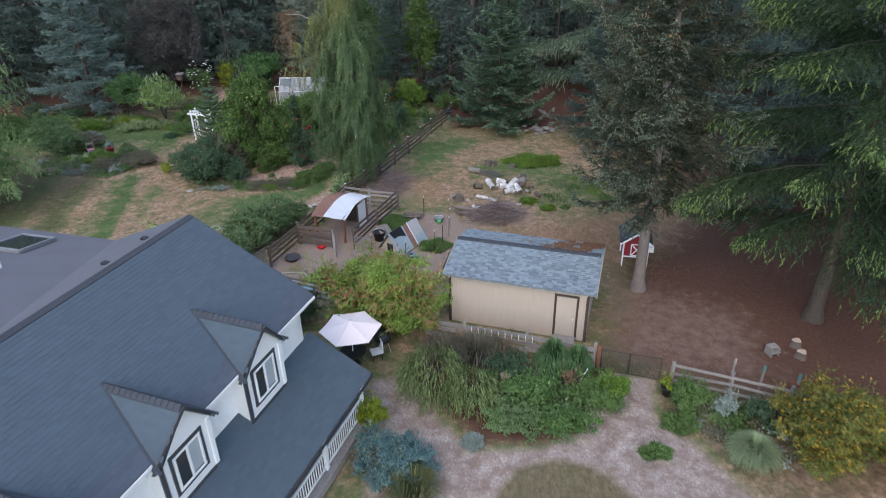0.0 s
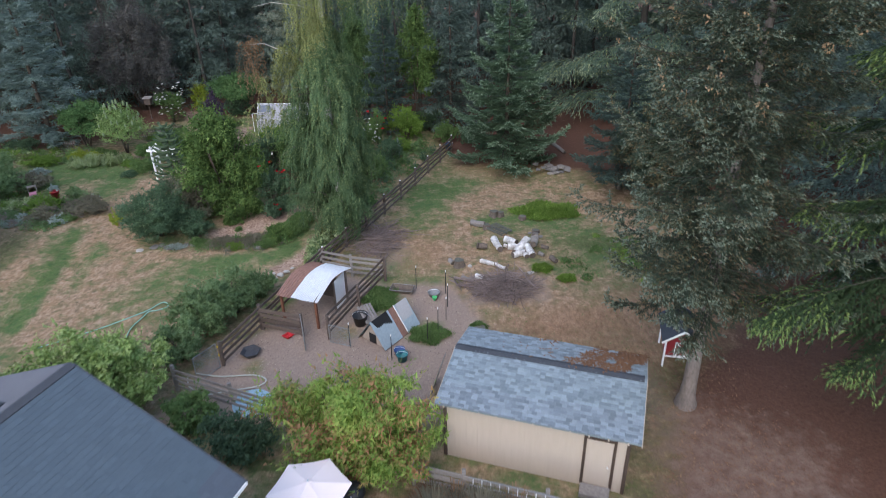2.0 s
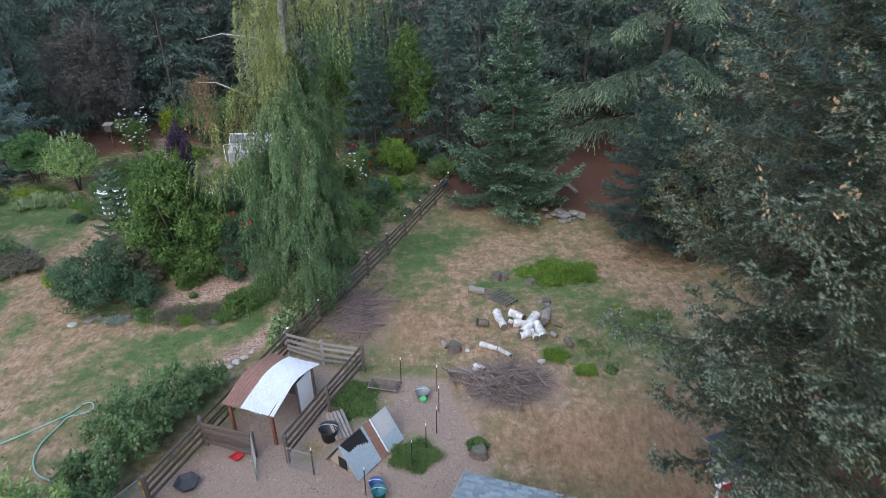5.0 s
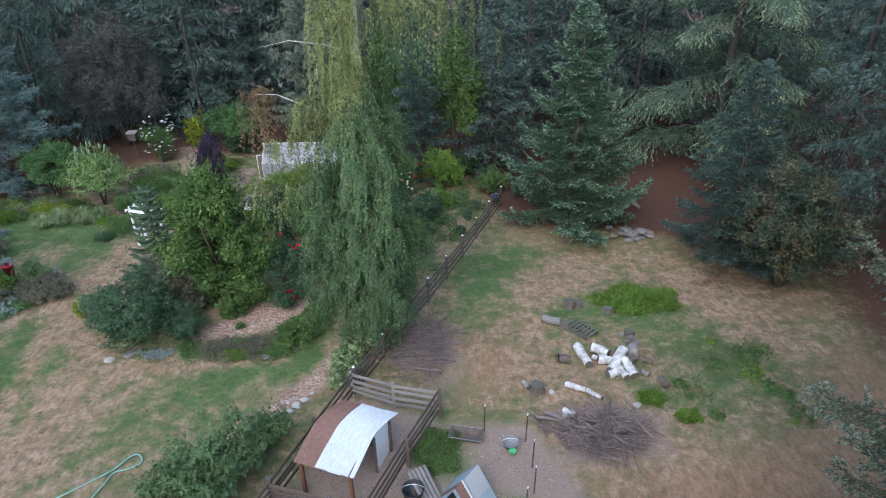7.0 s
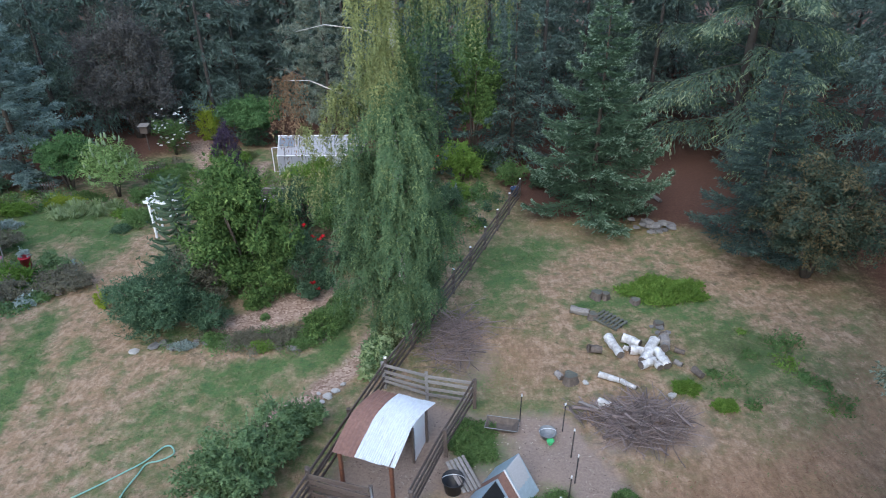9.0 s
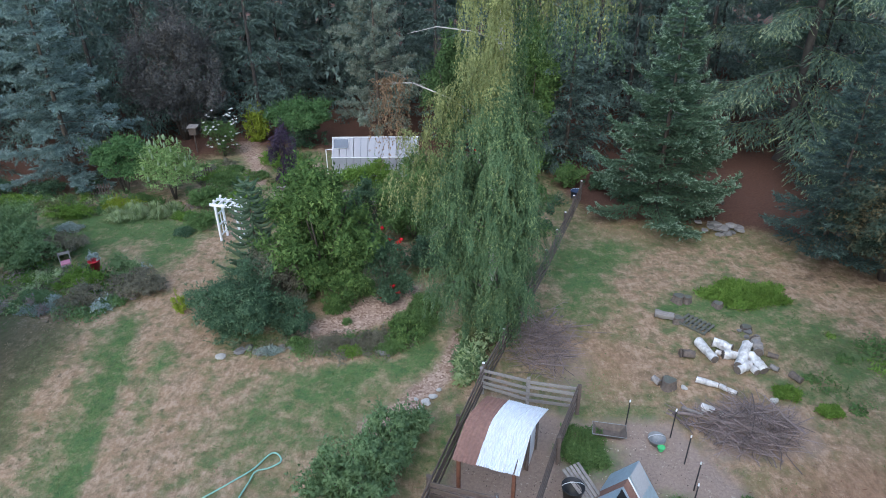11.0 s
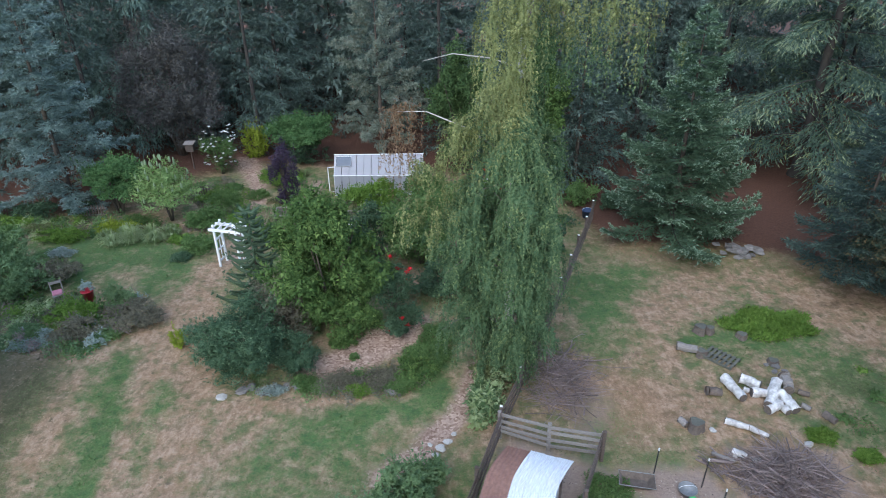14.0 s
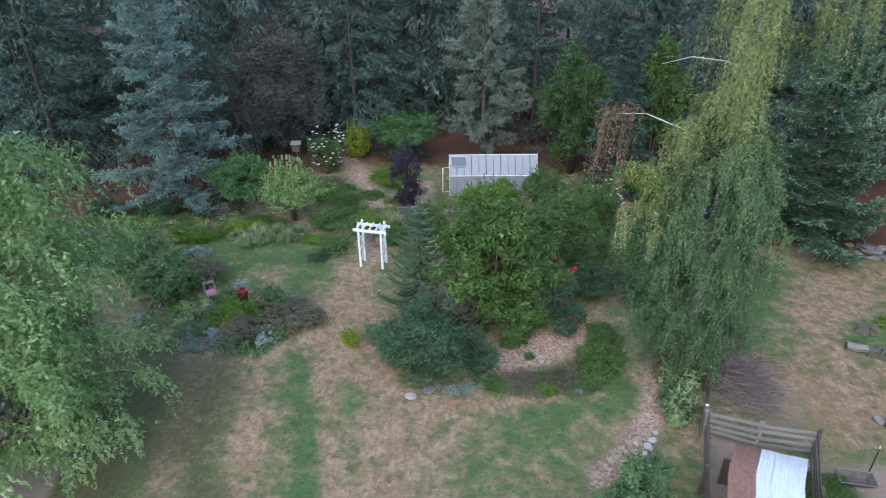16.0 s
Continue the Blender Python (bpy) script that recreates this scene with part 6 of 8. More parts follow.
def shelter():
    ob = thing("animal_shelter", (-7.47, 34.07, 0), "lean shelter on posts with white and rusty corrugated roof", "shelter", "", -20.5)
    nz, rz, fz = 1.55, 1.9, 1.8
    bow = ((-0.14, 1.53), (0.35, 1.65), (0.85, 1.77), (1.3, 1.87), (1.65, 1.92), (2.1, 1.93), (2.45, 1.88), (2.78, 1.8))
    for x0, x1, m in ((-0.1, 0.72, RUST), (0.7, 1.18, METAL), (1.16, 1.64, METAL), (1.62, 2.1, METAL)):
        vs, fs, n = [], [], 30
        k = 0.012 if m is METAL and x0 != 1.0 else 0
        for y, z in bow:
            shift = 0.3 * max(0, (y - 1.4) / 1.38)
            for i in range(n + 1):
                w = 0.016 * math.sin(2 * math.pi * 6 * i / n) + 0.02 * math.sin(2.1 * y + 3.0 * x0)
                vs.append((x0 + (x1 - x0) * i / n + shift, y + 0.03 * math.sin(5 * x0), z + w + k))
        m2 = len(bow)
        vs += [(x, y, z - 0.005) for x, y, z in vs]
        for j in range(m2 - 1):
            for i in range(n):
                q = j * (n + 1) + i
                fs += [(q, q + 1, q + n + 2, q + n + 1), (q + m2 * (n + 1), q + n + 1 + m2 * (n + 1), q + n + 2 + m2 * (n + 1), q + 1 + m2 * (n + 1))]
        part("roof_sheet", Build().add(vs, fs), m, ob)
    for x in (0.08, 1.92):
        part("post", Build().beam((x, 0, -0.1), (x, 0, nz - 0.03), 0.12, 0.12, (0, 1, 0)), WOOD_RED, ob)
        part("post", Build().beam((x + 0.15, 2.65, -0.1), (x + 0.15, 2.65, fz - 0.03), 0.1, 0.1, (0, 1, 0)), WOOD_DARK, ob)
        part("rafter", Build().beam((x, -0.1, nz - 0.06), (x, 1.5, rz - 0.06), 0.05, 0.09), WOOD_DARK, ob)
    part("side_board", Build().box((2.02, 2.15, 0.82), (0.05, 1.1, 1.6)), WHITE, ob, "white-painted side board")
    part("board_edge", Build().box((2.02, 1.56, 0.82), (0.09, 0.07, 1.64)), WOOD_DARK, ob)
    part("back_board", Build().box((1.0, 2.6, 0.6), (2.1, 0.05, 1.2)), WOOD_DARK, ob)
    return ob


shelter()


def kennel():
    ob = thing("kennel", (-3.0, 32.15, 0), "patched tent-shaped kennel with metal and tarred roof sheets", "kennel", "", 53)
    L, w, h = 2.25, 0.72, 1.16
    for x in (0.05, L - 0.05):
        g = Build().add([(x, -w, 0), (x, w, 0), (x, 0, h - 0.03), (x + 0.03, -w, 0), (x + 0.03, w, 0), (x + 0.03, 0, h - 0.03)], [(0, 2, 1), (3, 4, 5), (0, 3, 5, 2), (1, 2, 5, 4)])
        part("end_wall", g, BEIGE, ob)
    # black sheet on the closed end wall paints the shade in the door opening
    part("doorway_shade", Build().box((0.03, 0.0, 0.26), (0.03, 0.4, 0.5)), BLACK, ob)
    for x0, x1, m in ((-0.1, 0.55, BLUE_SHEET), (0.55, 1.12, BLUE_SHEET), (1.12, 1.5, RUST), (1.5, L + 0.15, BLUE_SHEET)):
        part("roof_sheet", sheet((x0, 0, h + 0.02), (x1 + 0.03, 0, h + 0.02), (x1 + 0.03, -w - 0.12, 0.0), (x0, -w - 0.12, 0.0), 6, 0.002), m, ob)
        part("roof_sheet", sheet((x0, w + 0.12, 0.0), (x1 + 0.03, w + 0.12, 0.0), (x1 + 0.03, 0, h + 0.02), (x0, 0, h + 0.02), 6, 0.002), m, ob)
    part("tar_sheet", Build().slab([(-0.02, -0.02, h + 0.05), (1.0, -0.02, h + 0.05), (1.1, -0.62, 0.28), (0.3, -0.42, 0.56)], 0.02), BLACK, ob, "black tarred felt sheet")
    part("batten", Build().beam((1.52, 0, h + 0.07), (1.52, -w - 0.1, 0.1), 0.05, 0.03), WHITE, ob)
    part("door_panel", Build().slab([(1.62, -0.05, h + 0.08), (2.35, -0.05, h + 0.08), (2.35, -0.55, 0.4), (1.62, -0.55, 0.4)], 0.03), surface("pale_board", (0.5, 0.5, 0.5), (0.4, 0.4, 0.4), rough=0.7), ob, "pale grey board laid on the roof")
    return ob


kennel()


def bucket(at, r, h, mat, label, name="bucket"):
    ob = thing(name, at, label, "bucket")
    part("body", Build().lathe((0, 0, 0), [(r * 0.78, 0), (r, h), (r * 1.06, h), (r * 1.06, h - 0.03), (r * 0.95, h - 0.015), (r * 0.74, 0.04), (0.01, 0.04)], 20), mat, ob, "", True)
    part("handle", Build().tube([(r * math.cos(a), 0.02, h - 0.02 + 0.5 * r * math.sin(a)) for a in np.linspace(0, math.pi, 9)], 0.008, 6), METAL, ob)
    return ob


BLUE = surface("blue_plastic", (0.03, 0.09, 0.26), (0.02, 0.06, 0.18), rough=0.5)
NAVY = surface("navy_plastic", (0.03, 0.06, 0.13), (0.02, 0.04, 0.09), rough=0.5)
TEAL = surface("teal_plastic", (0.02, 0.2, 0.22), (0.015, 0.13, 0.15), rough=0.5)
PALEBLUE = surface("pale_blue_plastic", (0.3, 0.48, 0.58), (0.22, 0.37, 0.46), rough=0.5)
HOSE = surface("hose_rubber", (0.27, 0.52, 0.42), (0.2, 0.4, 0.33), rough=0.5)
HOSE_PALE = surface("pale_hose_rubber", (0.55, 0.58, 0.52), (0.4, 0.42, 0.38), rough=0.5)
bucket((-1.72, 31.3, 0), 0.24, 0.3, BLUE, "dark blue plastic bucket")
bucket((-1.58, 30.9, 0), 0.25, 0.36, TEAL, "teal plastic bucket beside the kennel")
bucket((-0.24, 36.0, 0), 0.3, 0.22, DULL, "shallow galvanised tub on bare dirt")
bucket((-3.7, 33.65, 0), 0.36, 0.55, BLACK, "large black plastic tub", "tub")


bucket((0.75, 56.7, 0), 0.32, 0.5, NAVY, "dark blue tub by the fence end", "tub")


def basin(at, r, h, mat, label, name, category, inner=None):
    ob = thing(name, at, label, category)
    part("body", Build().lathe((0, 0, 0), [(r * 0.85, 0), (r, h), (r * 1.05, h), (r * 1.05, h - 0.03), (r * 0.93, h - 0.03), (r * 0.8, 0.06), (0.01, 0.06)], 26), mat, ob, "", True)
    if inner:
        part("water", Build().lathe((0, 0, h * 0.6), [(r * 0.86, 0), (r * 0.86, 0.01)], 26), inner, ob)
    return ob


basin((-7.45, 28.1, 0), 0.75, 0.25, PALEBLUE, "pale blue wading pool", "wading_pool", "pool", PALEBLUE)
basin((-3.9, 29.4, 0), 0.3, 0.2, NAVY, "dark blue plastic trough", "trough", "trough")
cup = thing("cup", (-0.2, 35.6, 0), "bright green plastic cup", "cup")
part("body", Build().lathe((0, 0, 0.02), [(0.09, 0), (0.13, 0.16), (0.14, 0.16), (0.12, 0.14)], 14), surface("green_plastic", (0.1, 0.6, 0.2), (0.06, 0.4, 0.14), rough=0.4), cup)
barrow = thing("trough", (-1.85, 36.4, 0), "dark rusty barrow tray on the ground", "trough", "", -12)
part("tray", Build().add([(-0.6, -0.32, 0.25), (0.6, -0.32, 0.25), (0.6, 0.32, 0.25), (-0.6, 0.32, 0.25), (-0.4, -0.2, 0.02), (0.4, -0.2, 0.02), (0.4, 0.2, 0.02), (-0.4, 0.2, 0.02), (-0.56, -0.28, 0.25), (0.56, -0.28, 0.25), (0.56, 0.28, 0.25), (-0.56, 0.28, 0.25), (-0.38, -0.18, 0.05), (0.38, -0.18, 0.05), (0.38, 0.18, 0.05), (-0.38, 0.18, 0.05)],
    [(0, 4, 5, 1), (1, 5, 6, 2), (2, 6, 7, 3), (3, 7, 4, 0), (4, 7, 6, 5), (8, 9, 13, 12), (9, 10, 14, 13), (10, 11, 15, 14), (11, 8, 12, 15), (12, 13, 14, 15), (0, 1, 9, 8), (1, 2, 10, 9), (2, 3, 11, 10), (3, 0, 8, 11)]), STUMP_WOOD, barrow)
part("rim", Build().tube([(-0.6, -0.32, 0.25), (0.6, -0.32, 0.25), (0.6, 0.32, 0.25), (-0.6, 0.32, 0.25), (-0.6, -0.32, 0.25)], 0.015, 6), DULL, barrow)
tray = thing("feed_tray", (-6.98, 32.72, 0), "bright red plastic feed tray", "tray", "", 10)
part("tray", Build().lathe((0, 0, 0), [(0.2, 0), (0.27, 0.12), (0.29, 0.12), (0.29, 0.09), (0.24, 0.1), (0.19, 0.03), (0.01, 0.03)], 4, 1.0, 0.8), surface("red_plastic", (0.6, 0.03, 0.04), (0.42, 0.02, 0.03), rough=0.45), tray)
pad = thing("water_tray", (-8.4, 31.5, 0), "dark crumpled rubber tub on the dirt", "tray", "", 25)
part("tray", Build().lathe((0, 0, 0), [(0.34, 0), (0.42, 0.2), (0.46, 0.2), (0.46, 0.16), (0.39, 0.17), (0.3, 0.05), (0.01, 0.05)], 6), surface("grey_rubber", (0.07, 0.075, 0.085), (0.04, 0.042, 0.048), rough=0.6), pad)
gate_board = thing("wooden_hurdle", (-3.35, 34.0, 0), "grey slatted hurdle leaning on the pen", "hurdle", "", 118)
for i in range(5):
    part("slat", Build().beam((-0.6, -0.3 + 0.15 * i, 0.12 + 0.03 * i), (0.6, -0.3 + 0.15 * i, 0.5), 0.11, 0.03), WOOD_GREY, gate_board)


def hose(pts, mat, label):
    ob = thing("garden_hose", (*pts[0], 0), label, "hose")
    o = Vector((*pts[0], 0))
    p = [Vector((*q, 0.05)) - o for q in pts]
    fine = []
    for i in range(len(p) - 1):
        a, b, c, d = p[max(i - 1, 0)], p[i], p[i + 1], p[min(i + 2, len(p) - 1)]
        for k in range(8):
            t = k / 8
            fine.append(0.5 * ((2 * b) + (c - a) * t + (2 * a - 5 * b + 4 * c - d) * t * t + (3 * b - a - 3 * c + d) * t ** 3))
    fine.append(p[-1])
    part("tube", Build().tube(fine, 0.028, 6), mat, ob)
    return ob


hose([(-10.45, 30.2), (-9.3, 29.95), (-7.9, 30.0), (-7.3, 29.7), (-7.55, 29.3), (-8.6, 29.05), (-9.6, 28.85), (-10.4, 29.3), (-10.7, 29.9)], HOSE_PALE, "pale hose looped on the dirt")
hose([(-18.6, 32.0), (-17.3, 32.8), (-16.1, 33.6), (-15.0, 34.5), (-14.4, 35.05), (-14.02, 35.65), (-13.75, 35.7), (-13.54, 35.35), (-13.9, 35.05), (-14.32, 34.9), (-14.44, 34.45), (-14.64, 33.55), (-14.5, 32.7), (-14.0, 32.04), (-13.3, 31.7)], HOSE, "pale green hose looped on the lawn")


board = thing("plank", (-0.05, 29.15, 0), "pale weathered boards leaning on the shed end", "plank", "", -17.5)
for i in range(3):
    part("board", Build().beam((-0.1 - 0.03 * i, -0.5 + 0.32 * i, 0), (0.3, -0.42 + 0.32 * i, 1.35 + 0.1 * i), 0.28, 0.03, (1, 0, 0)), WOOD_GREY, board)
for z in (0.55, 1.0):
    ins = thing("insulator", (-9.5, 30.68, z), "small yellow plastic fence insulator on the corner post", "insulator", "fence insulators")
    part("body", Build().lathe((0, 0, 0), [(0.03, 0), (0.055, 0.03), (0.055, 0.08), (0.03, 0.12)], 10), surface("yellow_plastic", (0.6, 0.4, 0.02), (0.45, 0.3, 0.02), rough=0.5), ins)


def scatter(name, n, seed, pts, leaf, label, lo, hi, ratio):
    """Small flat bits strewn over bare earth."""
    g = np.random.default_rng(seed)
    x, y = g.uniform(-11, 13, n * 8), g.uniform(20, 38, n * 8)
    ok = (inside(x, y, pts, 1.2) > g.random(len(x))) & (vnoise(x, y, 0.9, seed) > 0.45)
    x, y = x[ok][:n], y[ok][:n]
    p = np.stack([x, y, np.full(len(x), 0.035)], axis=1)
    d = np.stack([g.normal(0, 1, len(x)), g.normal(0, 1, len(x)), g.normal(0, 0.15, len(x))], axis=1)
    l = g.uniform(lo, hi, len(x))
    tagged(part(name, array_mesh(name, *kites(p, d, np.tile([[0.0, 0.1, 1.0]], (len(x), 1)), l, l * ratio)), leaf), label, "litter", "", "stuff")


YARD = [(-10.8, 28.0), (2.0, 27.6), (1.8, 33), (0, 36.6), (-2.6, 36.8), (-6, 37.8), (-8.2, 33.2), (-9.4, 31.2)]
scatter("straw_litter", 1100, 5, YARD, foliage("straw_bits", (0.42, 0.34, 0.26), (0.6, 0.52, 0.43), through_light=0.0), "pale straw and feather bits on the yard dirt", 0.04, 0.13, 0.35)
scatter("dung_litter", 700, 6, YARD, foliage("dark_bits", (0.11, 0.085, 0.07), (0.18, 0.14, 0.115), through_light=0.0), "dark crumbs strewn over the yard dirt", 0.03, 0.075, 0.7)
scatter("needle_bits", 1800, 8, [(2.2, 33.5), (9, 34.5), (12.6, 33), (13, 21), (8.5, 21.6), (7.4, 24), (8.4, 29.6)], foliage("needle_bits", (0.22, 0.12, 0.075), (0.36, 0.22, 0.14), through_light=0.0), "rusty needles and cones strewn under the fir", 0.06, 0.18, 0.3)


# ---- logs, stumps and brush in the paddock ----
def log(a, b, r, mat, label, name="log", group="", z=0.0, z2=None):
    a3 = Vector((*a, r + z))
    b3 = Vector((*b, r + (z if z2 is None else z2)))
    ob = thing(name, (a3.x, a3.y, 0), label, "log", group)
    o = Vector((a3.x, a3.y, 0))
    g = np.random.default_rng(int(abs(a[0] * 77 + a[1] * 13)))
    pts = [(a3 - o).lerp(b3 - o, t) + Vector((g.normal(0, r * 0.07), g.normal(0, r * 0.07), g.normal(0, r * 0.05))) for t in (0, 0.2, 0.4, 0.6, 0.8, 1)]
    bk = Build().tube(pts, [r * 1.1, r * g.uniform(0.92, 1.08), r, r * g.uniform(0.85, 1.1), r * 0.95, r * 0.88], 11, False)
    bk.v = [(x + g.normal(0, r * 0.06), y + g.normal(0, r * 0.06), max(0.01, z + g.normal(0, r * 0.06))) for x, y, z in bk.v]
    part("bark", bk, mat, ob)
    d = (b3 - a3).normalized()
    for p, s in ((pts[0], -1), (pts[-1], 1)):
        part("cut_face", Build().tube([p - d * s * 0.02, p + d * s * 0.012], r * (1.06 if s < 0 else 0.89), 11), STUMP_WOOD, ob)
    return ob


for a, b, r, z, z2 in (((3.19, 41.5), (3.46, 40.3), 0.19, 0, 0), ((3.86, 41.5), (4.45, 41.0), 0.2, 0, 0), ((3.94, 40.65), (4.55, 40.55), 0.18, 0, 0), ((5.05, 41.0), (4.25, 39.85), 0.2, 0.22, 0.03), ((5.02, 40.5), (5.2, 39.55), 0.21, 0.03, 0), ((4.15, 39.65), (4.8, 39.95), 0.17, 0, 0.02), ((4.6, 40.3), (4.9, 39.5), 0.16, 0, 0), ((3.75, 40.95), (3.95, 40.8), 0.1, 0, 0)):
    log(a, b, r, SILVER_LOG, "white birch log in a loose heap", "birch_log", "birch logs", z, z2)
log((5.55, 41.4), (5.35, 40.5), 0.22, WOOD_GREY, "grey weathered log beside the birch heap", z=0.1)
log((3.05, 38.85), (3.62, 38.35), 0.1, SILVER_LOG, "pale stripped birch log")
log((1.21, 37.65), (1.9, 37.25), 0.07, WOOD_GREY, "pale thin log beside the brush heap")
log((2.0, 37.7), (2.4, 37.4), 0.12, SILVER_LOG, "short pale log beside the brush heap")
log((0.62, 39.3), (0.75, 39.0), 0.13, WOOD_GREY, "short grey log standing by a stump")
log((2.2, 40.8), (2.75, 40.7), 0.17, STUMP_WOOD, "dark rotten log chunk on dry grass")
log((5.6, 39.95), (5.85, 39.7), 0.11, WOOD_GREY, "short split log on dry grass")
log((2.3, 39.2), (3.05, 38.8), 0.12, SILVER_LOG, "pale stripped birch log")
log((1.95, 43.7), (2.75, 43.4), 0.18, WOOD_GREY, "short grey weathered log")
log((6.2, 39.4), (6.4, 38.98), 0.14, STUMP_WOOD, "short split log on dry grass")
log((5.85, 40.7), (6.2, 40.5), 0.11, STUMP_WOOD, "short split log on dry grass")
log((8.95, 57.3), (9.6, 55.3), 0.13, WOOD_GREY, "pale log on red needle litter")


PALE_CUT = surface("cut_wood", (0.62, 0.48, 0.37), (0.46, 0.35, 0.26), rough=0.9, grain=12)


def stump(at, r, h, label, mat=STUMP_WOOD, seed=0):
    ob = thing("stump", at, label, "stump")
    g = np.random.default_rng(seed)
    n = 14
    vs, fs = [], []
    for k, (q, z) in enumerate(((1.3, -0.05), (1.08, 0.12), (1.0, h * 0.6), (0.97, h), (0.9, h + 0.01))):
        vs += [(r * q * (1 + 0.16 * math.sin(3 * a + seed) + g.normal(0, 0.08)) * math.cos(a), r * q * (1 + 0.12 * math.sin(3 * a + seed)) * math.sin(a), z) for a in np.linspace(0, 2 * math.pi, n, False)]
    for i in range(4):
        fs += [(i * n + j, i * n + (j + 1) % n, (i + 1) * n + (j + 1) % n, (i + 1) * n + j) for j in range(n)]
    part("bark", Build().add(vs, fs), mat, ob)
    part("cut_face", Build().add(vs[-n:], [tuple(range(n))]), PALE_CUT if at[0] > 10 else WOOD_MOSS, ob)
    return ob


for i, (x, y, r, h) in enumerate(((3.45, 44.9, 0.24, 0.34), (3.85, 44.85, 0.18, 0.3), (1.1, 38.95, 0.26, 0.34), (2.9, 43.25, 0.2, 0.26), (1.95, 32.8, 0.28, 0.26), (15.55, 23.0, 0.2, 0.26), (15.4, 22.2, 0.2, 0.26), (5.2, 44.5, 0.22, 0.16), (5.75, 42.65, 0.2, 0.14))):
    stump((x, y, 0), r, h, "weathered grey tree stump on dry ground", seed=i)
pal = thing("pallet", (3.6, 42.9, 0), "grey wooden pallet lying in the grass", "pallet", "", -48)
for i in range(7):
    part("slat", Build().beam((-0.6 + 0.2 * i, -0.45, 0.16), (-0.6 + 0.2 * i, 0.45, 0.16), 0.11, 0.025), WOOD_MOSS, pal)
for y in (-0.4, 0, 0.4):
    part("runner", Build().beam((-0.65, y, 0.08), (0.65, y, 0.08), 0.06, 0.1), WOOD_MOSS, pal)


def brush(at, w, d, h, n, label, seed, along=None, long=1.0, thick=1.0):
    """Crooked, forked sticks thrown on one another."""
    g = np.random.default_rng(seed)
    b = Build()
    for i in range(n):
        a = g.uniform(0, 2 * math.pi) if along is None else g.normal(along, 0.55)
        e, t = math.sqrt(g.random()) * 0.85, g.uniform(0, 2 * math.pi)
        cx, cy = math.cos(t) * e * w / 2, math.sin(t) * e * d / 2
        l = g.uniform(0.35, 1.15) * long
        z = h * max(0.05, 1 - e * e * 1.1) * g.uniform(0.05, 1.0) + 0.04
        tilt = g.normal(0, 0.22)
        p, q = [], np.array([cx - math.cos(a) * l, cy - math.sin(a) * l, z - tilt * l])
        for s in range(6):
            p.append((q[0], q[1], max(0.03, q[2])))
            a += g.normal(0, 0.16)
            q = q + np.array([math.cos(a), math.sin(a), tilt + g.normal(0, 0.1)]) * l * 0.4
        r = g.uniform(0.01, 0.028) * thick * (2.0 if i % 14 == 0 else 1.0)
        b.tube(p, [r * 1.3, r * 1.15, r, r * 0.8, r * 0.6, r * 0.3], 5)
        for j in (2, 3, 4):
            if g.random() < 0.7:
                k = a + g.choice((-1, 1)) * g.uniform(0.4, 0.9)
                m = l * g.uniform(0.25, 0.6)
                o = p[j]
                b.tube([o, (o[0] + math.cos(k) * m * 0.5, o[1] + math.sin(k) * m * 0.5, max(0.03, o[2] + 0.12 * m)), (o[0] + math.cos(k) * m, o[1] + math.sin(k) * m, max(0.03, o[2] + g.uniform(-0.1, 0.3) * m))], [r * 0.6, r * 0.45, r * 0.2], 4)
    ob = tagged(part("brush_pile", b, TWIG), label, "brush pile", "", "stuff")
    ob.location = at
    return ob


brush((3.4, 36.4, 0), 3.2, 2.5, 0.9, 290, "heap of bare brown branches on dirt", 3, None, 1.1, 0.66)
brush((1.7, 36.9, 0), 1.8, 1.2, 0.2, 22, "loose pale sticks beside the brush heap", 5)
brush((-3.6, 41.6, 0), 2.4, 4.4, 0.35, 230, "grey brush piled along the fence", 4, long=1.3, thick=0.5)
brush((-2.4, 42.6, 0), 2.6, 3.0, 0.06, 14, "long pale sticks lying on the grass", 6, 0.1, 1.5, 1.2)


def stone_meshes():
    out = []
    for k in range(5):
        g = np.random.default_rng(90 + k)
        bm = bmesh.new()
        bmesh.ops.create_icosphere(bm, subdivisions=2, radius=0.5)
        for v in bm.verts:
            v.co *= 1 + 0.5 * noise.noise(v.co * 2.6 + Vector((k * 7, 0, 0))) + g.normal(0, 0.07)
            v.co.z = max(min(v.co.z * 0.75, 0.26 + 0.1 * v.co.x), -0.22) + 0.16
        me = bpy.data.meshes.new("stone")
        bm.to_mesh(me)
        bm.free()
        me.materials.append(STONE)
        out.append(me)
    return out


ROCKS = stone_meshes()
PALE_STONE = surface("pale_stone", (0.55, 0.53, 0.49), (0.3, 0.28, 0.25), rough=0.9, bumps=0.7)
PALE_ROCKS = [r.copy() for r in ROCKS]
for r in PALE_ROCKS:
    r.materials[0] = PALE_STONE


def stone(x, y, s, label="grey garden stone", group="", flat=1.0, z=0.0):
    ob = tagged(new("stone", (PALE_ROCKS if "pale" in label else ROCKS)[int(abs(x * 31 + y * 17)) % 5]), label, "stone", group)
    ob.matrix_basis = pose(x, y, z, 0, 0, (x * 97 + y * 31) % 360) @ Matrix.Diagonal((s * 1.2, s, s * flat, 1))
    return ob


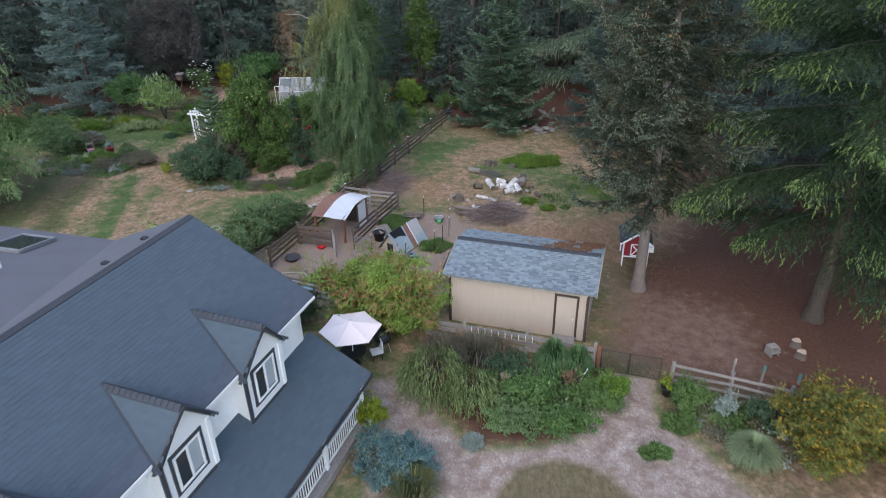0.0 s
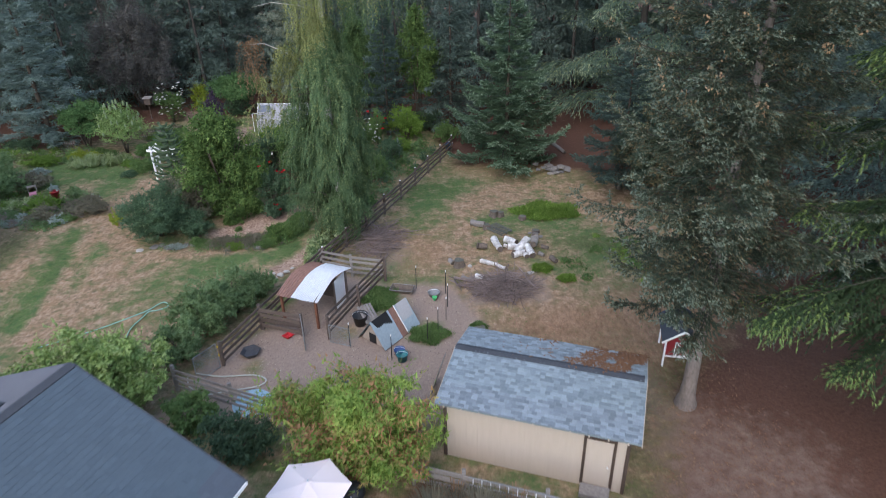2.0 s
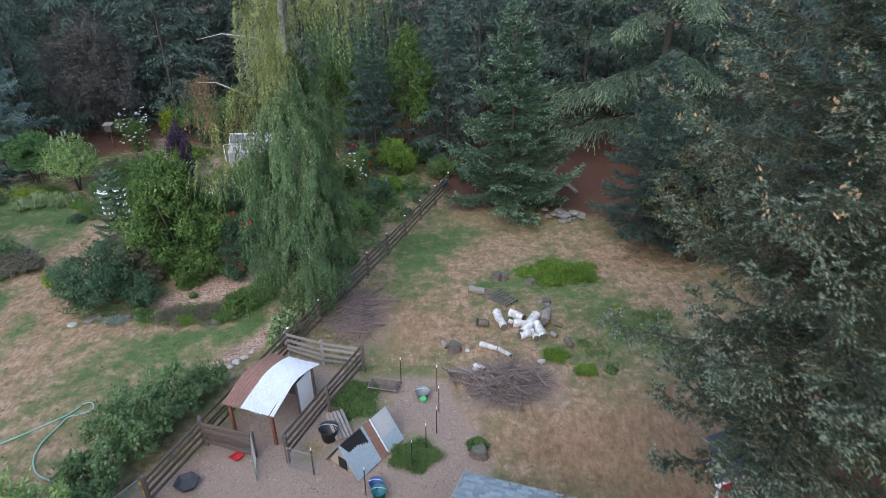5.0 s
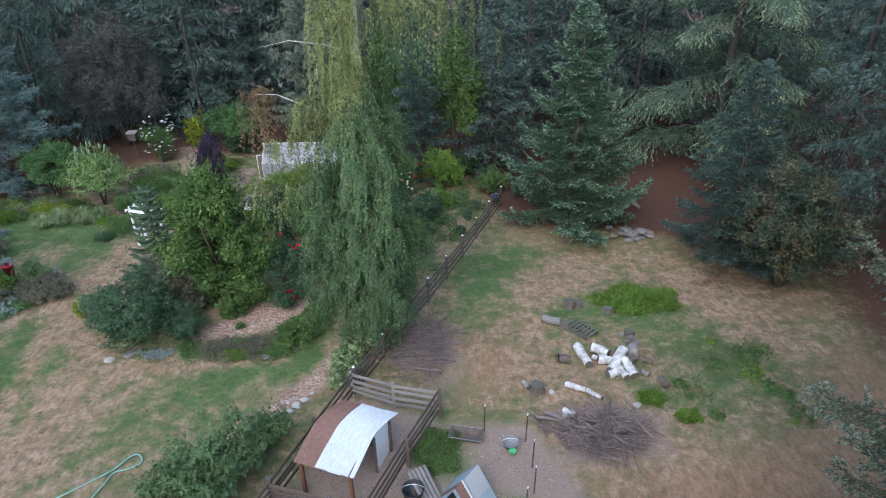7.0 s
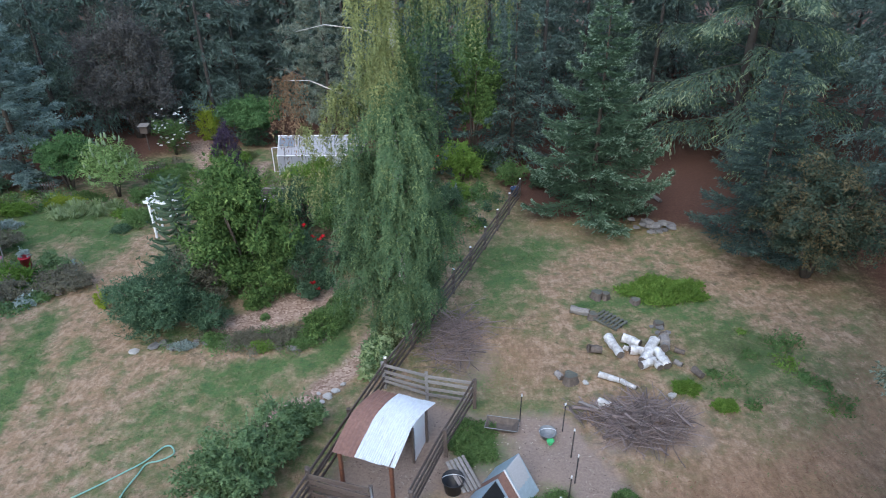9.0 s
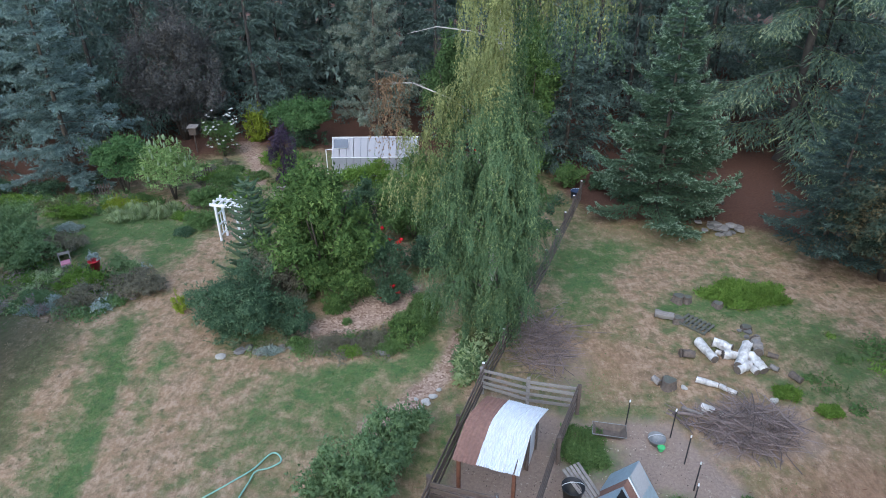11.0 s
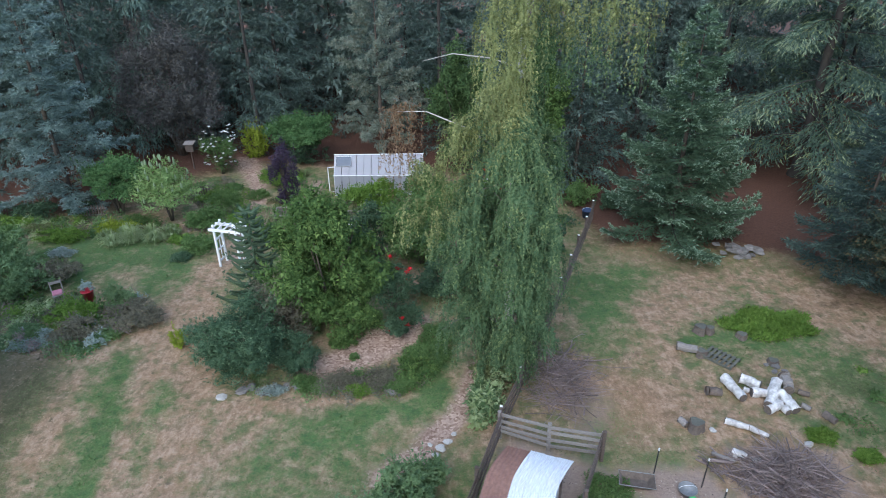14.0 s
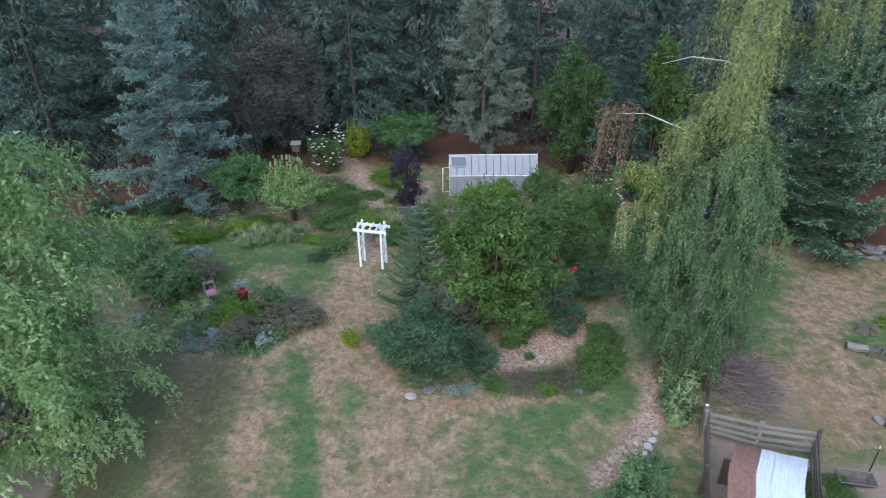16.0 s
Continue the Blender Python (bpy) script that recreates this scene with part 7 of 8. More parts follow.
for i in range(38):
    t = i / 37
    stone(-16.6 + 6.4 * t + RNG.normal(0, 0.14), 41.55 + 0.3 * math.sin(t * 3.1) + RNG.normal(0, 0.16) - 0.3 * t, RNG.uniform(0.16, 0.42), "grey edging stone along the island bed", "bed edging stones", 0.8)
stone(-17.3, 41.2, 0.4, "pale flat stone at the bed corner", "", 0.4)
for i in range(22):
    stone(8.3 + RNG.normal(0, 0.62), 52.0 + RNG.normal(0, 0.42), RNG.uniform(0.25, 0.6), "flat grey stone in a loose heap", "stone heap", 0.7, 0.09 * (i % 5))
for x, y, s in ((-8.5, 38.2, 0.32), (-8.25, 38.5, 0.28), (-8.7, 37.9, 0.22), (-8.0, 38.9, 0.2), (-8.9, 38.4, 0.16), (-9.0, 37.2, 0.25), (2.0, 37.6, 0.3), (2.7, 37.3, 0.32), (1.7, 38.8, 0.25), (4.9, 38.0, 0.3)):
    stone(x, y, s, "pale stone on the ground", "", 0.8)
for x, y, s in ((5.75, 42.4, 0.34), (6.0, 42.05, 0.26), (5.55, 42.05, 0.24), (5.4, 42.5, 0.2)):
    stone(x, y, s, "dark grey rubble on the grass", "", 0.7)


# ---- red hutch ----
def hutch():
    ob = thing("hen_hutch", (10.35, 30.6, 0), "small red hen hutch on white legs with dark roof", "hutch", "", -12)
    part("body", Build().box((0, 0.35, 1.02), (1.3, 1.7, 0.85)), RED, ob)
    g = Build()
    g.add([(-0.64, -0.5, 1.44), (0.64, -0.5, 1.44), (0, -0.5, 1.9), (-0.64, 1.2, 1.44), (0.64, 1.2, 1.44), (0, 1.2, 1.9)], [(0, 1, 2), (5, 4, 3), (0, 3, 4, 1), (1, 4, 5, 2), (2, 5, 3, 0)])
    part("gable", g, RED, ob)
    for x in (-0.64, 0.64):
        for y in (-0.48, 1.18):
            part("leg", Build().beam((x, y, -0.05), (x, y, 1.43), 0.08, 0.08, (0, 1, 0)), WHITE, ob)
    for s in (-1, 1):
        part("roof_panel", Build().slab([(0, -0.7, 2.04), (0, 1.4, 2.04), (s * 0.84, 1.4, 1.4), (s * 0.84, -0.7, 1.4)], 0.04), CAP_SHINGLE, ob)
        part("barge_board", Build().beam((0, -0.715, 1.99), (s * 0.84, -0.715, 1.35), 0.03, 0.09), WHITE, ob)
    dr = part("door", Build().box((0.05, -0.52, 0.98), (0.62, 0.04, 0.7)), RED, ob)
    for a, b in (((-0.25, 0.65), (0.35, 0.65)), ((-0.25, 1.31), (0.35, 1.31)), ((-0.25, 0.65), (-0.25, 1.31)), ((0.35, 0.65), (0.35, 1.31)), ((-0.25, 0.65), (0.35, 1.31)), ((-0.25, 1.31), (0.35, 0.65))):
        part("door_brace", Build().beam((a[0], -0.55, a[1]), (b[0], -0.55, b[1]), 0.06, 0.025, (0, 1, 0)), WHITE, dr)
    part("floor_rail", Build().beam((-0.66, -0.53, 0.56), (0.66, -0.53, 0.56), 0.04, 0.07), WHITE, ob)
    part("nest_box", Build().box((0.82, 0.2, 0.8), (0.32, 0.6, 0.3)), WHITE, ob)
    return ob


hutch()
stool = thing("step_stool", (14.2, 22.45, 0), "small pale wooden step stool", "stool", "", 15)
part("top", Build().box((0, 0, 0.42), (0.42, 0.32, 0.05)), WOOD_GREY, stool)
part("step", Build().box((0, -0.16, 0.22), (0.42, 0.3, 0.04)), WOOD_GREY, stool)
for s in (-1, 1):
    part("side", Build().box((s * 0.19, -0.04, 0.2), (0.04, 0.44, 0.4)), WOOD_GREY, stool)

# ladder hung along the board fence
lad = thing("ladder", (1.1, 23.55, 0.78), "white aluminium ladder hung along the fence", "ladder", "", -17.5)
for z in (0, 0.34):
    part("rail", Build().beam((0, -0.17, z), (3.0, -0.17, z), 0.035, 0.04), DULL, lad)
for i in range(10):
    part("rung", Build().tube([(0.15 + 0.3 * i, -0.17, 0), (0.15 + 0.3 * i, -0.17, 0.34)], 0.02, 8), METAL, lad)


# ---- patio ----
def umbrella():
    ob = thing("patio_umbrella", (-3.95, 22.3, 0), "open cream patio umbrella with six panels", "umbrella", "", 10)
    n, r = 6, 1.33
    rim = [Vector((r * math.cos(2 * math.pi * i / n), r * math.sin(2 * math.pi * i / n), 1.92)) for i in range(n)]
    peak = Vector((0, 0, 2.27))
    for i in range(n):
        a, b = rim[i], rim[(i + 1) % n]
        vs, fs = [], []
        m = 6
        for j in range(m + 1):
            for k in range(m + 1):
                t, u = j / m, k / m
                p = peak.lerp(a.lerp(b, u), t)
                sag = 0.05 * math.sin(math.pi * u) * t
                p = p * (1 - 0.0) - Vector((0, 0, sag * 0.6)) - Vector((p.x, p.y, 0)) * sag * 0.35
                vs.append(p)
        for j in range(m):
            for k in range(m):
                q = j * (m + 1) + k
                fs.append((q, q + m + 1, q + m + 2, q + 1))
        part("canopy_panel", Build().add(vs, fs), CLOTH, ob, "", True)
        part("rib", Build().tube([peak - Vector((0, 0, 0.03)), rim[i] - Vector((0, 0, 0.02))], 0.012, 6), METAL, ob)
    part("vent", Build().lathe((0, 0, 2.23), [(0.2, 0), (0.1, 0.045), (0.02, 0.07)], 6), CLOTH, ob)
    part("finial", Build().lathe((0, 0, 2.29), [(0.02, 0), (0.035, 0.04), (0.01, 0.09)], 8), METAL, ob)
    part("pole", Build().tube([(0, 0, 0), (0, 0, 2.3)], 0.025, 10), METAL, ob)
    part("base", Build().lathe((0, 0, 0), [(0.28, 0), (0.28, 0.05), (0.06, 0.1), (0.04, 0.3)], 16), BLACK, ob)
    return ob


umbrella()
tbl = thing("patio_table", (-3.95, 22.3, 0), "round dark patio table under the umbrella", "table")
part("tabletop", Build().lathe((0, 0, 0.7), [(0.55, 0), (0.58, 0.015), (0.55, 0.03)], 24), BLACK, tbl)
for i in range(4):
    a = math.pi / 4 + math.pi / 2 * i
    part("leg", Build().tube([(0.42 * math.cos(a), 0.42 * math.sin(a), 0), (0.3 * math.cos(a), 0.3 * math.sin(a), 0.7)], 0.02, 8), BLACK, tbl)


def chair(at, turn, mat, label):
    ob = thing("patio_chair", at, label, "chair", "patio chairs", turn)
    part("seat", Build().box((0, 0, 0.43), (0.48, 0.46, 0.05)), mat, ob)
    part("backrest", Build().box((0, 0.25, 0.72), (0.48, 0.05, 0.55)), mat, ob)
    for x in (-0.2, 0.2):
        for y in (-0.19, 0.21):
            part("leg", Build().tube([(x, y, 0), (x, y, 0.42)], 0.018, 6), BLACK, ob)
    return ob


chair((-4.6, 21.5, 0), 150, TEAL, "teal patio chair on the dark deck")
chair((-3.0, 22.6, 0), -70, surface("white_plastic", (0.75, 0.76, 0.78), (0.6, 0.61, 0.64), rough=0.5), "white plastic patio chair by the umbrella")
grill = thing("grill", (-2.75, 23.1, 0), "round black kettle grill", "grill")
part("bowl", Build().lathe((0, 0, 0.5), [(0.05, 0), (0.32, 0.14), (0.4, 0.34), (0.32, 0.52), (0.05, 0.6)], 18), BLACK, grill, "", True)
for i in range(3):
    part("leg", Build().tube([(0.35 * math.cos(i * 2.1), 0.35 * math.sin(i * 2.1), 0), (0.2 * math.cos(i * 2.1), 0.2 * math.sin(i * 2.1), 0.6)], 0.015, 6), METAL, grill)

# ---- garden structures ----
def arbor():
    ob = thing("garden_arbor", (-19.55, 51.85, 0), "white wooden garden arbor with slatted top and ladder sides", "arbor", "", -14)
    for x in (-0.62, 0.62):
        for y in (-0.34, 0.34):
            part("post", Build().beam((x, y, -0.05), (x, y, 2.3), 0.11, 0.11, (0, 1, 0)), WHITE, ob)
            part("finial", Build().lathe((x, y, 2.36), [(0.03, 0), (0.075, 0.06), (0.06, 0.13), (0.01, 0.17)], 10), WHITE, ob)
        for z in (0.3, 0.95, 1.6):
            part("side_rail", Build().beam((x, -0.34, z), (x, 0.34, z), 0.05, 0.1), WHITE, ob)
        part("side_slat", Build().beam((x, 0, 0.3), (x, 0, 1.6), 0.04, 0.03, (0, 1, 0)), WHITE, ob)
    for y in (-0.36, 0.36):
        part("beam", Build().beam((-0.92, y, 2.2), (0.92, y, 2.2), 0.06, 0.16), WHITE, ob)
    for i in range(5):
        x = -0.7 + 0.35 * i
        part("rafter", Build().beam((x, -0.42, 2.3), (x, 0.42, 2.3), 0.07, 0.07), WHITE, ob)
    return ob


arbor()


def poly_material():
    m, nt, p = material("ribbed_plastic")
    c = mix_rgb(nt, noise_tex(nt, 6.0, 4, stretch=(8, 1, 1)), (0.4, 0.4, 0.43), (0.3, 0.3, 0.33))
    nt.links.new(c, p.inputs["Base Color"])
    p.inputs["Roughness"].default_value = 0.3
    p.inputs["Transmission Weight"].default_value = 0.25
    return m


def greenhouse():
    ob = thing("greenhouse", (-15.1, 60.5, 0), "small greenhouse of translucent panels with white ribs", "greenhouse", "", -1)
    poly = poly_material()
    L, n = 5.8, 12
    prof = [(0.0, 0.0), (0.12, 1.35), (1.15, 2.42), (2.2, 1.4), (2.3, 0.0)]
    for i in range(n):
        a, b = L * i / n + 0.02, L * (i + 1) / n - 0.02
        for (y0, z0), (y1, z1) in zip(prof, prof[1:]):
            part("pane", Build().slab([(a, y0, z0), (b, y0, z0), (b, y1, z1), (a, y1, z1)], 0.02), poly, ob)
    for i in range(0, n + 1, 2):
        x = L * i / n
        part("rib", Build().tube([(x, y, z) for y, z in prof], 0.014, 6), DULL if 0 < i < n else WHITE, ob)
    for y, z in prof[1:4]:
        part("purlin", Build().beam((-0.05, y, z + 0.03), (L + 0.05, y, z + 0.03), 0.05, 0.045), WHITE, ob)
    for x in (0, L):
        part("end_pane", Build().add([(x - 0.01, y, z) for y, z in prof] + [(x + 0.01, y, z) for y, z in prof], [(0, 1, 2, 3, 4), (9, 8, 7, 6, 5)] + [(j, 5 + j, 5 + (j + 1) % 5, (j + 1) % 5) for j in range(5)]), poly, ob)
    part("door_frame", Build().tube([(-0.02, 0.75, 0), (-0.45, 0.6, 0), (-0.45, 0.6, 1.75), (-0.02, 0.75, 1.75)], 0.035, 6), WHITE, ob)
    sp = part("solar_panel", Build().slab([(0.12, 0.55, 1.86), (1.1, 0.55, 1.86), (1.1, 1.0, 2.33), (0.12, 1.0, 2.33)], 0.04), surface("solar_cell", (0.1, 0.13, 0.17), (0.07, 0.09, 0.12), rough=0.2), ob)
    sp.location = (0, -0.06, 0.06)
    part("panel_rim", Build().tube([(0.12, 0.52, 1.9), (1.1, 0.52, 1.9), (1.1, 0.97, 2.38), (0.12, 0.97, 2.38), (0.12, 0.52, 1.9)], 0.025, 6), WHITE, ob)
    return ob


greenhouse()
for x, y, w, t in ((-14.2, 56.9, 2.6, -2), (-11.0, 56.6, 2.4, -4), (-17.6, 57.6, 1.6, 5)):
    bed = thing("raised_bed", (x, y, 0), "grey timber raised bed full of vegetables", "raised bed", "", t)
    for s in (-1, 1):
        part("side_board", Build().beam((-w / 2, s * 0.6, 0.2), (w / 2, s * 0.6, 0.2), 0.05, 0.4), WOOD_GREY, bed)
        part("end_board", Build().beam((s * w / 2, -0.6, 0.2), (s * w / 2, 0.6, 0.2), 0.05, 0.4), WOOD_GREY, bed)
    part("soil", Build().box((0, 0, 0.17), (w - 0.06, 1.14, 0.3)), BARK, bed)
bench = thing("low_wall", (-13.8, 55.4, 0), "pale plank bench at the bed edge", "bench", "", -4)
part("seat", Build().beam((-1.3, 0, 0.42), (1.3, 0, 0.42), 0.3, 0.06), WHITE, bench)
for x in (-1.1, 1.1):
    part("leg", Build().box((x, 0, 0.2), (0.08, 0.26, 0.4)), WOOD_GREY, bench)


def picket(a, b, label):
    ob = thing("picket_fence", (*a, 0), label, "fence")
    d = Vector((b[0] - a[0], b[1] - a[1], 0))
    n = int(d.length / 0.16)
    for i in range(n):
        p = d * (i / n)
        part("picket", Build().beam(p, p + Vector((0.01 * (i % 3 - 1), 0, 0.85 + 0.05 * (i % 2))), 0.08, 0.025, (d.y, -d.x, 0)), WOOD_DARK, ob)
    for z in (0.25, 0.65):
        part("rail", Build().beam(Vector((0, 0.03, z)), d + Vector((0, 0.03, z)), 0.03, 0.07), WOOD_GREY, ob)
    return ob


picket((-30.6, 57.7), (-28.9, 57.9), "low grey picket fence under the trees")
picket((-26.6, 60.0), (-23.2, 60.6), "low grey picket fence under the trees")

nest = thing("nest_box", (-25.9, 65.4, 0), "grey wooden nest box on a thin post", "nest box")
part("post", Build().beam((0, 0, -0.05), (0, 0, 1.5), 0.08, 0.08, (0, 1, 0)), WOOD_DARK, nest)
part("box", Build().box((0, 0, 1.75), (0.55, 0.45, 0.55)), WOOD_DARK, nest)
part("lid", Build().slab([(-0.36, -0.32, 2.06), (0.36, -0.32, 2.06), (0.36, 0.32, 2.14), (-0.36, 0.32, 2.14)], 0.04), WOOD_GREY, nest)

# ---- garden plants ----
G = [  # x, y, width, depth, height, leaf, label, leaves, leaf size

    (-21.8, 67.6, 2.2, 2.0, 3.1, LEAF_LIME, "bright yellow-green shrub by the hedge", 2500, 0.2),
    (-17.9, 59.3, 1.5, 1.4, 1.0, LEAF_PURPLE, "dark purple foliage at the smoke bush foot", 1600, 0.14),
    (-9.3, 51.6, 5.0, 3.6, 4.0, LEAF_MID, "leafy green shrub border behind the island", 9000, 0.19),
    (-11.8, 52.4, 3.4, 3.0, 3.2, LEAF_DARK, "leafy dark shrub border behind the island", 5000, 0.18),
    (-7.4, 55.5, 3.4, 3.2, 3.4, LEAF_MID, "rambling green rose by the birch", 5000, 0.17),
    (-12.5, 58.9, 5.0, 1.6, 1.7, LEAF_BRIGHT, "row of green vegetables before the greenhouse", 6000, 0.17),
    (-9.2, 59.4, 3.0, 2.0, 2.6, LEAF_MID, "tall green beans beside the greenhouse", 4000, 0.17),
    (-16.4, 55.6, 2.6, 2.0, 1.5, LEAF_MID, "low green herbs in the bed", 3000, 0.15),
    (-19.0, 62.5, 3.5, 2.4, 1.1, LEAF_BRIGHT, "low green plants along the garden path", 3500, 0.15),
    (-22.3, 56.4, 2.8, 2.4, 1.2, LEAF_MID, "low green plants along the garden path", 3000, 0.15),
    (-21.8, 53.4, 2.4, 1.8, 1.0, LEAF_MID, "low green plants beside the arbor", 2500, 0.14),
    (-26.0, 46.9, 2.2, 1.5, 0.85, LEAF_BRIGHT, "bright green perennial clump in the lawn bed", 3500, 0.15),
    (-24.1, 47.9, 1.8, 1.6, 1.0, LEAF_SAGE, "blue-green perennial in the lawn bed", 2200, 0.14),
    (-22.9, 46.6, 3.0, 2.2, 0.95, LEAF_HEATH, "grey-brown heather mound in the lawn bed", 4500, 0.13),
    (-25.0, 45.6, 2.6, 1.6, 0.8, LEAF_HEATH, "grey-brown heather mound in the lawn bed", 3500, 0.13),
    (-27.4, 45.6, 2.4, 1.4, 0.7, LEAF_SAGE, "low grey-green ground cover in the lawn bed", 2500, 0.12),
    (-29.8, 49.0, 3.6, 3.0, 2.0, LEAF_SAGE, "green rounded shrub beside the lawn", 7000, 0.17),
    (-32.0, 51.2, 4.0, 3.2, 2.6, LEAF_SAGE, "green rounded shrub beside the lawn", 6000, 0.18),
    (-28.4, 50.4, 3.0, 2.2, 1.2, LEAF_HEATH, "grey-brown seed heads in the border", 3500, 0.13),
    (-30.4, 54.8, 3.4, 1.4, 0.9, LEAF_BRIGHT, "low light green edging plants", 2600, 0.14),
    (-34.0, 55.0, 3.4, 1.8, 1.0, LEAF_MID, "low green edging plants", 2600, 0.14),
    (-36.5, 52.5, 4.0, 3.0, 2.2, LEAF_MID, "green border shrub near the wood", 5000, 0.18),
    (-2.6, 59.0, 3.0, 2.6, 2.9, LEAF_BRIGHT, "bright green shrub beyond the rail fence", 5000, 0.19),
    (-3.6, 53.8, 2.2, 2.0, 2.0, LEAF_GLAUC, "grey-green lavender mound along the fence", 3200, 0.15),
    (-4.8, 50.6, 2.4, 2.2, 2.2, LEAF_MID, "green shrub along the rail fence", 3500, 0.17),
    (-3.0, 56.3, 2.0, 1.6, 1.2, LEAF_BRIGHT, "low green plants along the rail fence", 2000, 0.15),
    (-8.4, 48.6, 3.0, 2.6, 1.6, LEAF_DARK, "dark low shrub under the birch", 4000, 0.17),
    (-9.0, 43.4, 2.2, 2.2, 0.6, LEAF_MID, "green ground cover at the bed end", 4000, 0.14),
    (-10.9, 41.9, 1.9, 1.2, 0.7, LEAF_HEATH, "dark twiggy thyme mound", 2600, 0.11),
    (-12.6, 41.9, 1.5, 1.1, 0.6, LEAF_HEATH, "dark twiggy thyme mound", 2200, 0.11),
    (-11.8, 41.4, 1.2, 0.8, 0.45, LEAF_BRIGHT, "light green edging plant by the stones", 1500, 0.12),
    (-13.7, 41.7, 1.5, 0.9, 0.45, LEAF_MID, "light green edging plant by the stones", 1500, 0.12),
    (-12.2, 43.5, 0.5, 0.5, 0.35, LEAF_MID, "small green plant in wood chips", 400, 0.1),
    (-6.9, 40.3, 0.8, 1.8, 1.0, LEAF_SAGE, "yellow-green plants at the fence foot", 1800, 0.15),
    (-6.5, 41.7, 0.9, 1.5, 1.2, LEAF_GRASSY, "yellow-green plants at the fence foot", 1800, 0.15),
    (-10.9, 33.4, 3.4, 3.4, 2.5, LEAF_SAGE, "bushy green thicket outside the pen", 8000, 0.17),
    (-9.9, 34.9, 2.6, 2.6, 2.2, LEAF_SAGE, "blue-green thicket outside the pen", 6000, 0.17),
    (-9.2, 36.4, 1.9, 1.4, 1.2, LEAF_SAGE, "bushy green thicket outside the pen", 3500, 0.17),
    (-11.4, 31.2, 2.4, 2.4, 2.0, LEAF_SAGE, "leafy green bush by the yard gate", 4500, 0.17),
    (-7.2, 25.6, 3.0, 2.2, 1.7, LEAF_DARK, "dark low shrubs behind the house", 4500, 0.16),
    (-9.5, 27.0, 2.6, 1.8, 1.5, LEAF_MID, "green low shrubs behind the house", 3500, 0.16),
    (7.0, 45.3, 4.6, 2.6, 0.55, LEAF_WEED, "bright green weed patch in the paddock", 8000, 0.19),
    (5.6, 38.4, 1.2, 0.9, 0.4, LEAF_BRIGHT, "bright green weed patch in the paddock", 1800, 0.13),
    (6.7, 37.4, 1.1, 0.8, 0.3, LEAF_BRIGHT, "bright green weed patch in the paddock", 1500, 0.12),
    (-0.55, 32.7, 2.1, 1.7, 0.32, LEAF_MID, "green nettles between the stakes", 5000, 0.1),
    (-3.0, 35.6, 2.0, 2.6, 0.36, LEAF_MID, "rough green grass clump by the pen", 6500, 0.11),
    (1.9, 33.1, 0.9, 0.7, 0.35, LEAF_MID, "green weeds round a stump", 1200, 0.12),
    (0.6, 58.6, 2.6, 2.2, 1.6, LEAF_MID, "leafy green shrub beyond the fence end", 2600, 0.16),
    (2.4, 57.6, 1.8, 1.6, 1.2, LEAF_DARK, "dark shrub at the foot of the firs", 2000, 0.16),
    (-0.8, 61.2, 3.0, 2.4, 2.0, LEAF_DARK, "dark shrub at the foot of the firs", 2600, 0.17),
    (-15.4, 41.5, 1.4, 0.7, 0.4, LEAF_SILVER, "pale grey creeping plant between edging stones", 1200, 0.1),
    (-14.2, 41.9, 1.2, 0.8, 0.45, LEAF_MID, "green creeping plant between edging stones", 1200, 0.11),
    (-12.0, 41.7, 1.6, 0.8, 0.5, LEAF_HEATH, "dark twiggy thyme between edging stones", 1500, 0.1),
    (-10.0, 41.6, 1.6, 1.2, 0.6, LEAF_MID, "green ground cover at the bed end", 1800, 0.12),
    (-9.4, 42.4, 1.8, 1.6, 0.8, LEAF_LAUREL, "leafy green ground cover at the bed end", 2200, 0.14),
    (-34.6, 57.2, 3.2, 1.6, 0.7, LEAF_BRIGHT, "low leafy plants at the wood edge", 2600, 0.13),
    (-32.2, 56.2, 2.4, 1.4, 0.6, LEAF_GRASSY, "low olive plants at the wood edge", 2000, 0.12),
    (-37.4, 56.0, 3.0, 1.8, 0.9, LEAF_MID, "low green shrub at the wood edge", 2400, 0.14),
    (-26.9, 57.0, 2.0, 1.3, 0.7, LEAF_MID, "low green plants in bark mulch", 1800, 0.12),
    (-23.2, 60.2, 2.2, 1.6, 0.7, LEAF_BRIGHT, "low green plants by the picket fence", 1800, 0.12),
    (-21.0, 58.0, 1.6, 1.2, 0.6, LEAF_GRASSY, "pale perennials by the garden path", 1400, 0.11),
    (-20.2, 60.6, 1.8, 1.4, 0.7, LEAF_MID, "green perennials by the garden path", 1500, 0.12),
    (-16.6, 58.0, 1.8, 1.2, 0.7, LEAF_HEATH, "grey seed heads in the vegetable bed", 1500, 0.11),
    (-23.4, 54.6, 1.6, 1.2, 0.6, LEAF_BRIGHT, "low green plants in bark mulch", 1400, 0.12),
    (-29.6, 53.2, 1.8, 1.2, 0.5, LEAF_SILVER, "low pale edging plant on the lawn edge", 1200, 0.11),
    (-27.0, 44.8, 2.0, 1.2, 0.45, LEAF_SILVER, "pale grey ground cover in the lawn bed", 1500, 0.1),
    (-23.6, 45.4, 1.6, 1.0, 0.4, LEAF_MID, "green ground cover in the lawn bed", 1200, 0.1),
    (-20.1, 44.6, 0.9, 0.9, 0.8, LEAF_LIME, "yellow variegated plant beside the blue-green mound", 900, 0.12),
    (-17.9, 66.2, 3.6, 2.2, 1.9, LEAF_DARK, "dark shrubs under the vine arch", 3000, 0.18),
